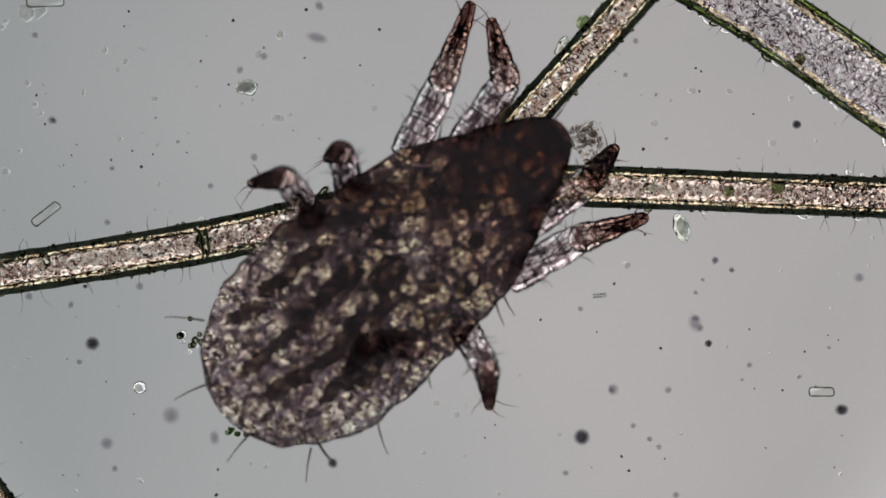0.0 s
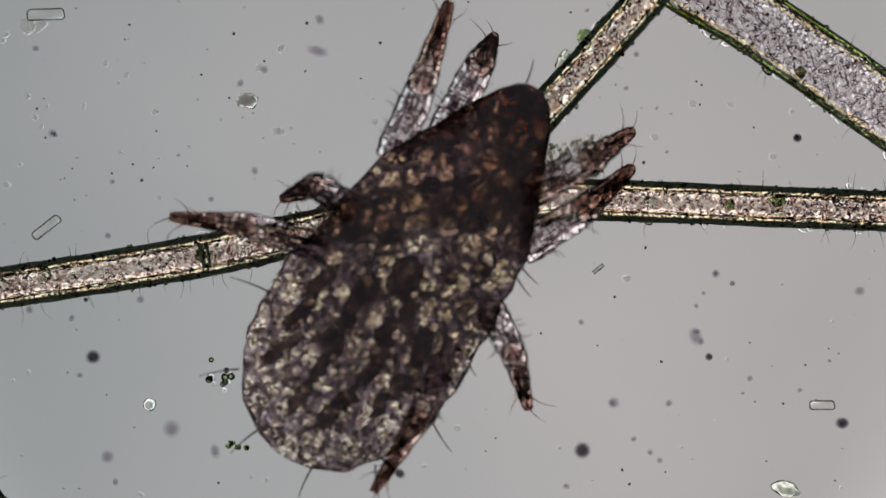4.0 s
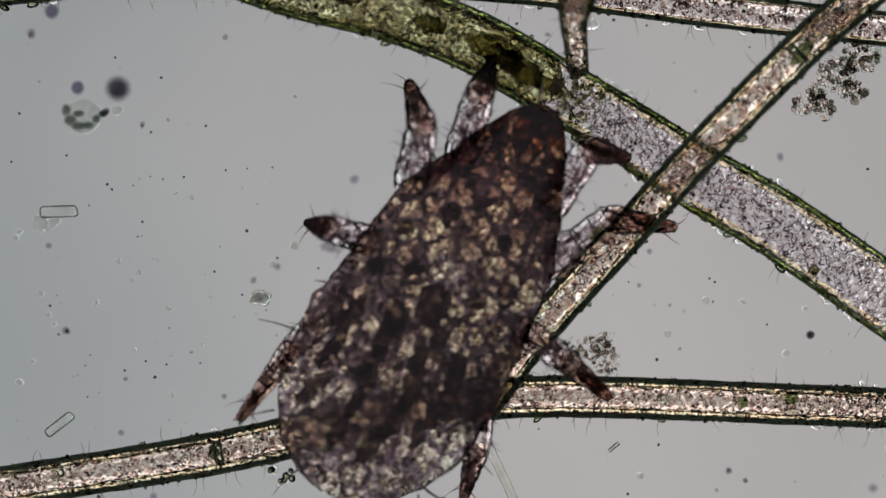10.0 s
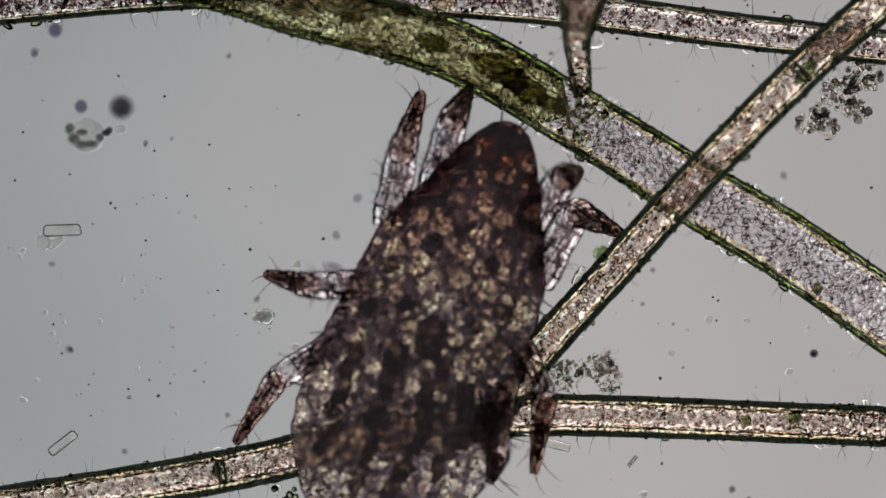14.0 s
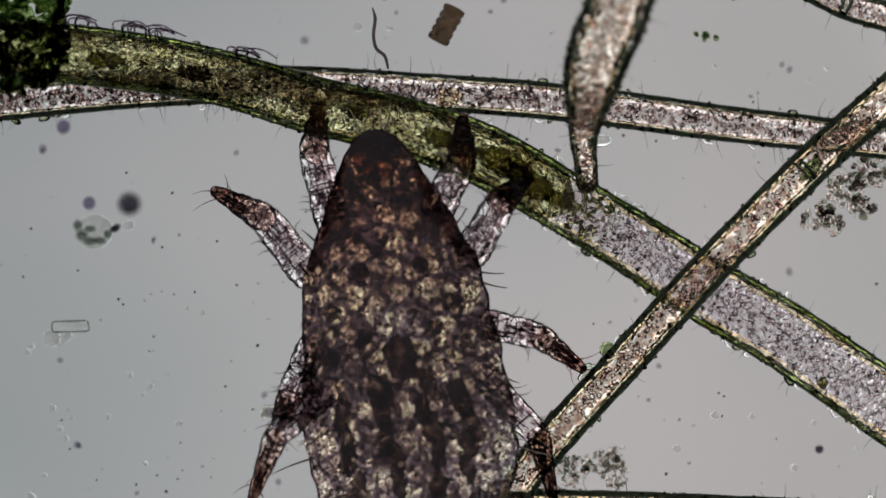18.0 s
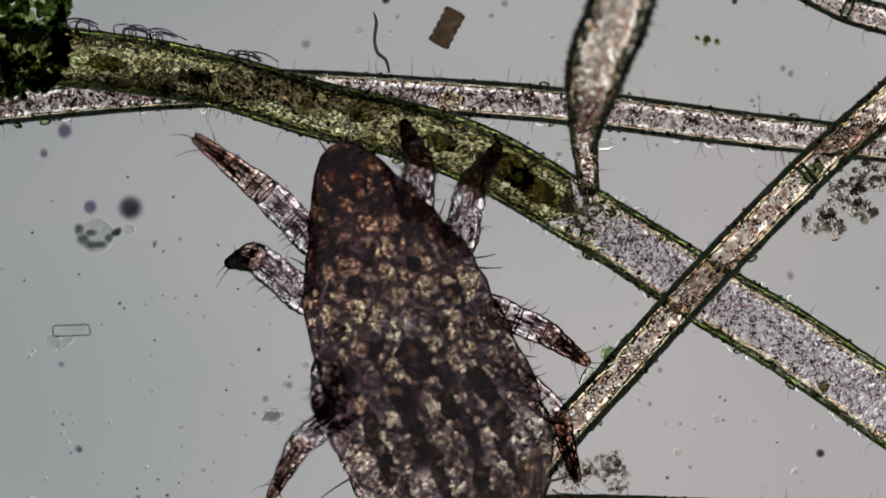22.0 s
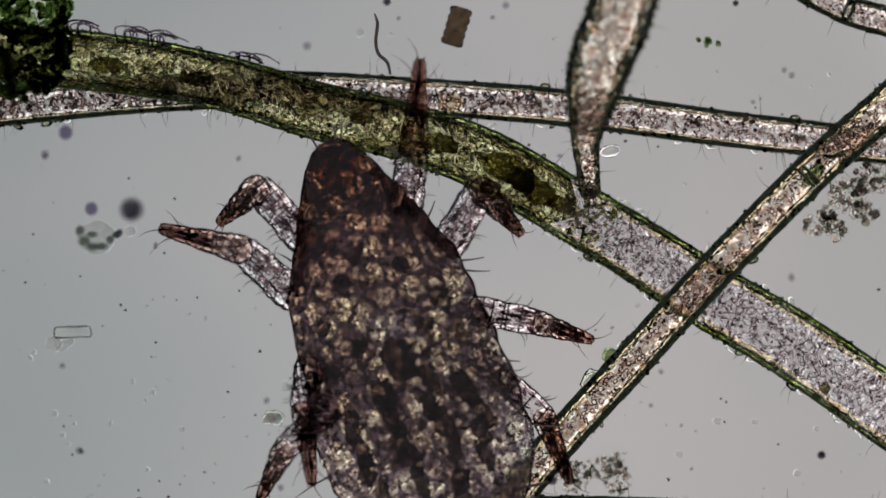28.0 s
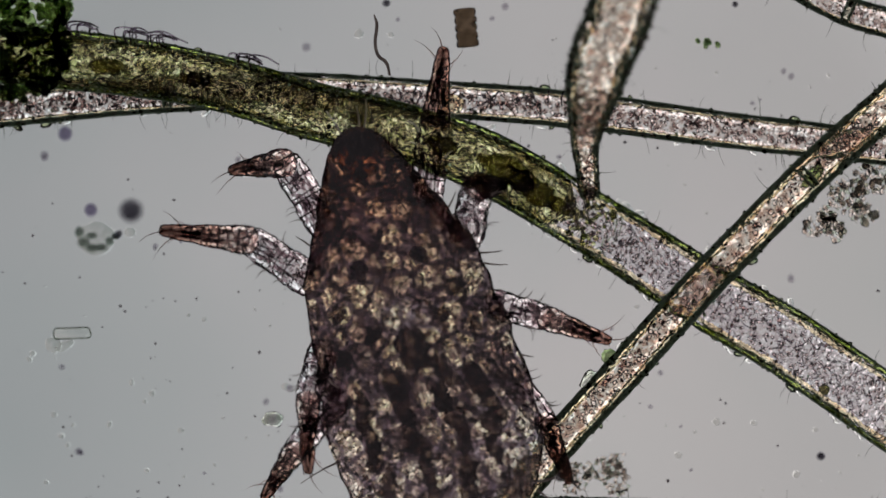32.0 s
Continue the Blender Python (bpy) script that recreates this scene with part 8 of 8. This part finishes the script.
    walk(crystal, [
        (0, pose(0.0040, 0.1915, 0.016, 0, 0, -28)),
        (17, pose(0.0040, 0.1915, 0.016, 0, 0, -28)),
        (19, pose(0.0040, 0.1930, 0.016, 0, 0, -28)),
        (23, pose(0.0035, 0.1930, 0.016, 0, 0, -28)),
        (24.5, pose(0.0035, 0.1930, 0.016, 0, 0, -28)),
        (25, pose(0.0155, 0.1910, 0.016, 0, 0, 0)),
        (25.5, pose(0.0080, 0.1920, 0.016, 0, 0, -15)),
        (28, pose(0.0110, 0.1955, 0.016, 0, 0, -16)),
        (29, pose(0.0090, 0.1945, 0.016, 0, 0, -14)),
        (30, pose(0.0080, 0.1945, 0.016, 0, 0, -17)),
        (31, pose(0.0200, 0.1930, 0.016, 0, 0, 9)),
        (32, pose(0.0200, 0.1955, 0.016, 0, 0, 6)),
    ])
    walk(needle, [
        (0, pose(0.0549, -0.3921, 0.050, 0, 0, -38.7)),
        (6, pose(0.0738, -0.3549, 0.050, 0, 0, -60.6)),
        (7, pose(0.0757, -0.3522, 0.050, 0, 0, -56.1)),
        (8, pose(0.0623, -0.3477, 0.050, 0, 0, -66.8)),
        (9, pose(0.0668, -0.3391, 0.050, 0, 0, -73.4)),
        (10, pose(0.0727, -0.3285, 0.050, 0, 0, -64.8)),
        (11, pose(0.1250, -0.2742, 0.050, 0, 0, -21.3)),
        (12, pose(0.1295, -0.2398, 0.050, 0, 0, -7.8)),
        (13, pose(0.1220, -0.2687, 0.050, 0, 0, -15.9)),
        (14, pose(0.1185, -0.2657, 0.050, 0, 0, -13.3)),
        (17, pose(0.0916, -0.1646, 0.050, 0, 0, -2.0)),
        (18, pose(0.1135, -0.1757, 0.050, 0, 0, -6.8)),
        (19, pose(0.0826, -0.1787, 0.050, 0, 0, -7.5)),
        (20, pose(0.1309, -0.1777, 0.050, 0, 0, -5.4)),
        (21, pose(0.1364, -0.1807, 0.050, 0, 0, -4.9)),
        (22, pose(0.1075, -0.1986, 0.050, 0, 0, -11.0)),
        (24, pose(0.0881, -0.2046, 0.050, 0, 0, -12.1)),
        (32, pose(0.0871, -0.2036, 0.050, 0, 0, -12.1)),
    ])
    walk(splinter, [
        (0, pose(0.1600, -0.3340, 0.006, 0, 0, 5)),
        (0.5, pose(0.1550, -0.3365, 0.006, 0, 0, 8)),
        (1, pose(0.1515, -0.3525, 0.006, 0, 0, 15)),
        (1.5, pose(0.1435, -0.3570, 0.006, 0, 0, 15)),
        (2, pose(0.1510, -0.3295, 0.006, 0, 0, 8)),
        (2.5, pose(0.1545, -0.3175, 0.006, 0, 0, 10)),
        (3, pose(0.1555, -0.3270, 0.006, 0, 0, 5)),
        (3.5, pose(0.1585, -0.3125, 0.006, 0, 0, 25)),
        (5.5, pose(0.1560, -0.2845, 0.006, 0, 0, 50)),
        (6, pose(0.1550, -0.2770, 0.006, 0, 0, 52)),
        (7, pose(0.1595, -0.2680, 0.006, 0, 0, 60)),
        (8, pose(0.1640, -0.2860, 0.006, 0, 0, 60)),
        (9, pose(0.1660, -0.2880, 0.006, 0, 0, 45)),
        (10, pose(0.1605, -0.2820, 0.006, 0, 0, 40)),
        (11, pose(0.1730, -0.2965, 0.006, 0, 0, 40)),
        (12, pose(0.1740, -0.2780, 0.006, 0, 0, 50)),
        (32, pose(0.1740, -0.2780, 0.006, 0, 0, 50)),
    ])
    walk(bright_cell, [
        (0, pose(-0.2450, -0.4150, 0.006, 0, 0, 0)),
        (1, pose(-0.2475, -0.4110, 0.006, 0, 0, 20)),
        (2, pose(-0.2430, -0.4185, 0.006, 0, 0, 40)),
        (3.5, pose(-0.2405, -0.4140, 0.006, 0, 0, 60)),
        (5.5, pose(-0.2225, -0.4400, 0.006, 0, 0, 80)),
        (6, pose(-0.2210, -0.4370, 0.006, 0, 0, 85)),
        (32, pose(-0.2170, -0.4370, 0.006, 0, 0, 90)),
    ])
    walk(tail_clump, [
        (0, pose(-0.2025, -0.3725, 0.002, 0, 0, 0)),
        (1, pose(-0.2075, -0.3650, 0.002, 0, 0, -10)),
        (2, pose(-0.2040, -0.3745, 0.002, 0, 0, 0)),
        (3, pose(-0.1905, -0.3935, 0.002, 0, 0, 15)),
        (5.5, pose(-0.1590, -0.3985, 0.002, 0, 0, 30)),
        (6, pose(-0.1535, -0.4070, 0.002, 0, 0, 30)),
        (7, pose(-0.1465, -0.3945, 0.002, 0, 0, 20)),
        (8, pose(-0.1425, -0.3585, 0.002, 0, 0, 10)),
        (9, pose(-0.1355, -0.3240, 0.002, 0, 0, 0)),
        (10, pose(-0.1345, -0.3060, 0.002, 0, 0, -5)),
        (32, pose(-0.1345, -0.3060, 0.002, 0, 0, -5)),
    ])
    walk(drifting_cell, [
        (0, pose(0.1380, 0.0895, 0.050, 0, 0, 0)),
        (27, pose(0.1455, 0.0895, 0.050, 0, 0, 10)),
        (27.5, pose(0.1605, 0.0895, 0.050, 0, 0, 20)),
        (28, pose(0.1460, 0.0850, 0.050, 0, 0, 10)),
        (28.5, pose(0.1675, 0.0765, 0.050, 0, 0, -5)),
        (29, pose(0.2840, 0.0630, 0.050, 0, 0, 30)),
        (29.5, pose(0.3880, 0.0555, 0.050, 0, 0, 50)),
        (30, pose(0.4680, 0.0505, 0.050, 0, 0, 60)),
        (32, pose(0.5030, 0.0480, 0.050, 0, 0, 70)),
    ])
    walk(folded_cell, [
        (0, pose(0.2315, -0.2750, 0.030, 0, 0, 18)),
        (0.5, pose(0.2445, -0.2750, 0.030, 0, 0, 28)),
        (1.5, pose(0.2315, -0.2770, 0.030, 0, 0, 18)),
        (2.3, pose(0.2435, -0.2728, 0.030, 0, 0, 30)),
        (2.7, pose(0.2530, -0.2710, 0.030, 0, 0, 38)),
        (3, pose(0.2415, -0.2965, 0.030, 0, 0, 48)),
        (3.2, pose(0.2600, -0.2870, 0.030, 0, 0, 53)),
        (3.5, pose(0.3000, -0.4000, 0.030, 0, 0, 68)),
        (5.5, pose(0.3400, -0.5600, 0.030, 0, 0, 78)),
        (32, pose(0.3400, -0.5600, 0.030, 0, 0, 78)),
    ])
    walk(oval_cell, [
        (0, pose(0.4600, -0.1000, 0.050, 0, 0, 0)),
        (5, pose(0.3600, -0.1410, 0.050, 0, 0, 10)),
        (5.5, pose(0.3040, -0.1410, 0.050, 0, 0, 10)),
        (5.8, pose(0.2570, -0.1405, 0.050, 0, 0, 15)),
        (6.1, pose(0.2830, -0.1395, 0.050, 0, 0, 20)),
        (6.4, pose(0.3050, -0.1520, 0.050, 0, 0, 30)),
        (6.7, pose(0.3420, -0.1695, 0.050, 0, 0, 40)),
        (7, pose(0.3835, -0.1975, 0.050, 0, 0, 50)),
        (7.4, pose(0.4500, -0.2350, 0.050, 0, 0, 60)),
        (32, pose(0.4700, -0.2500, 0.050, 0, 0, 60)),
    ])


motions()
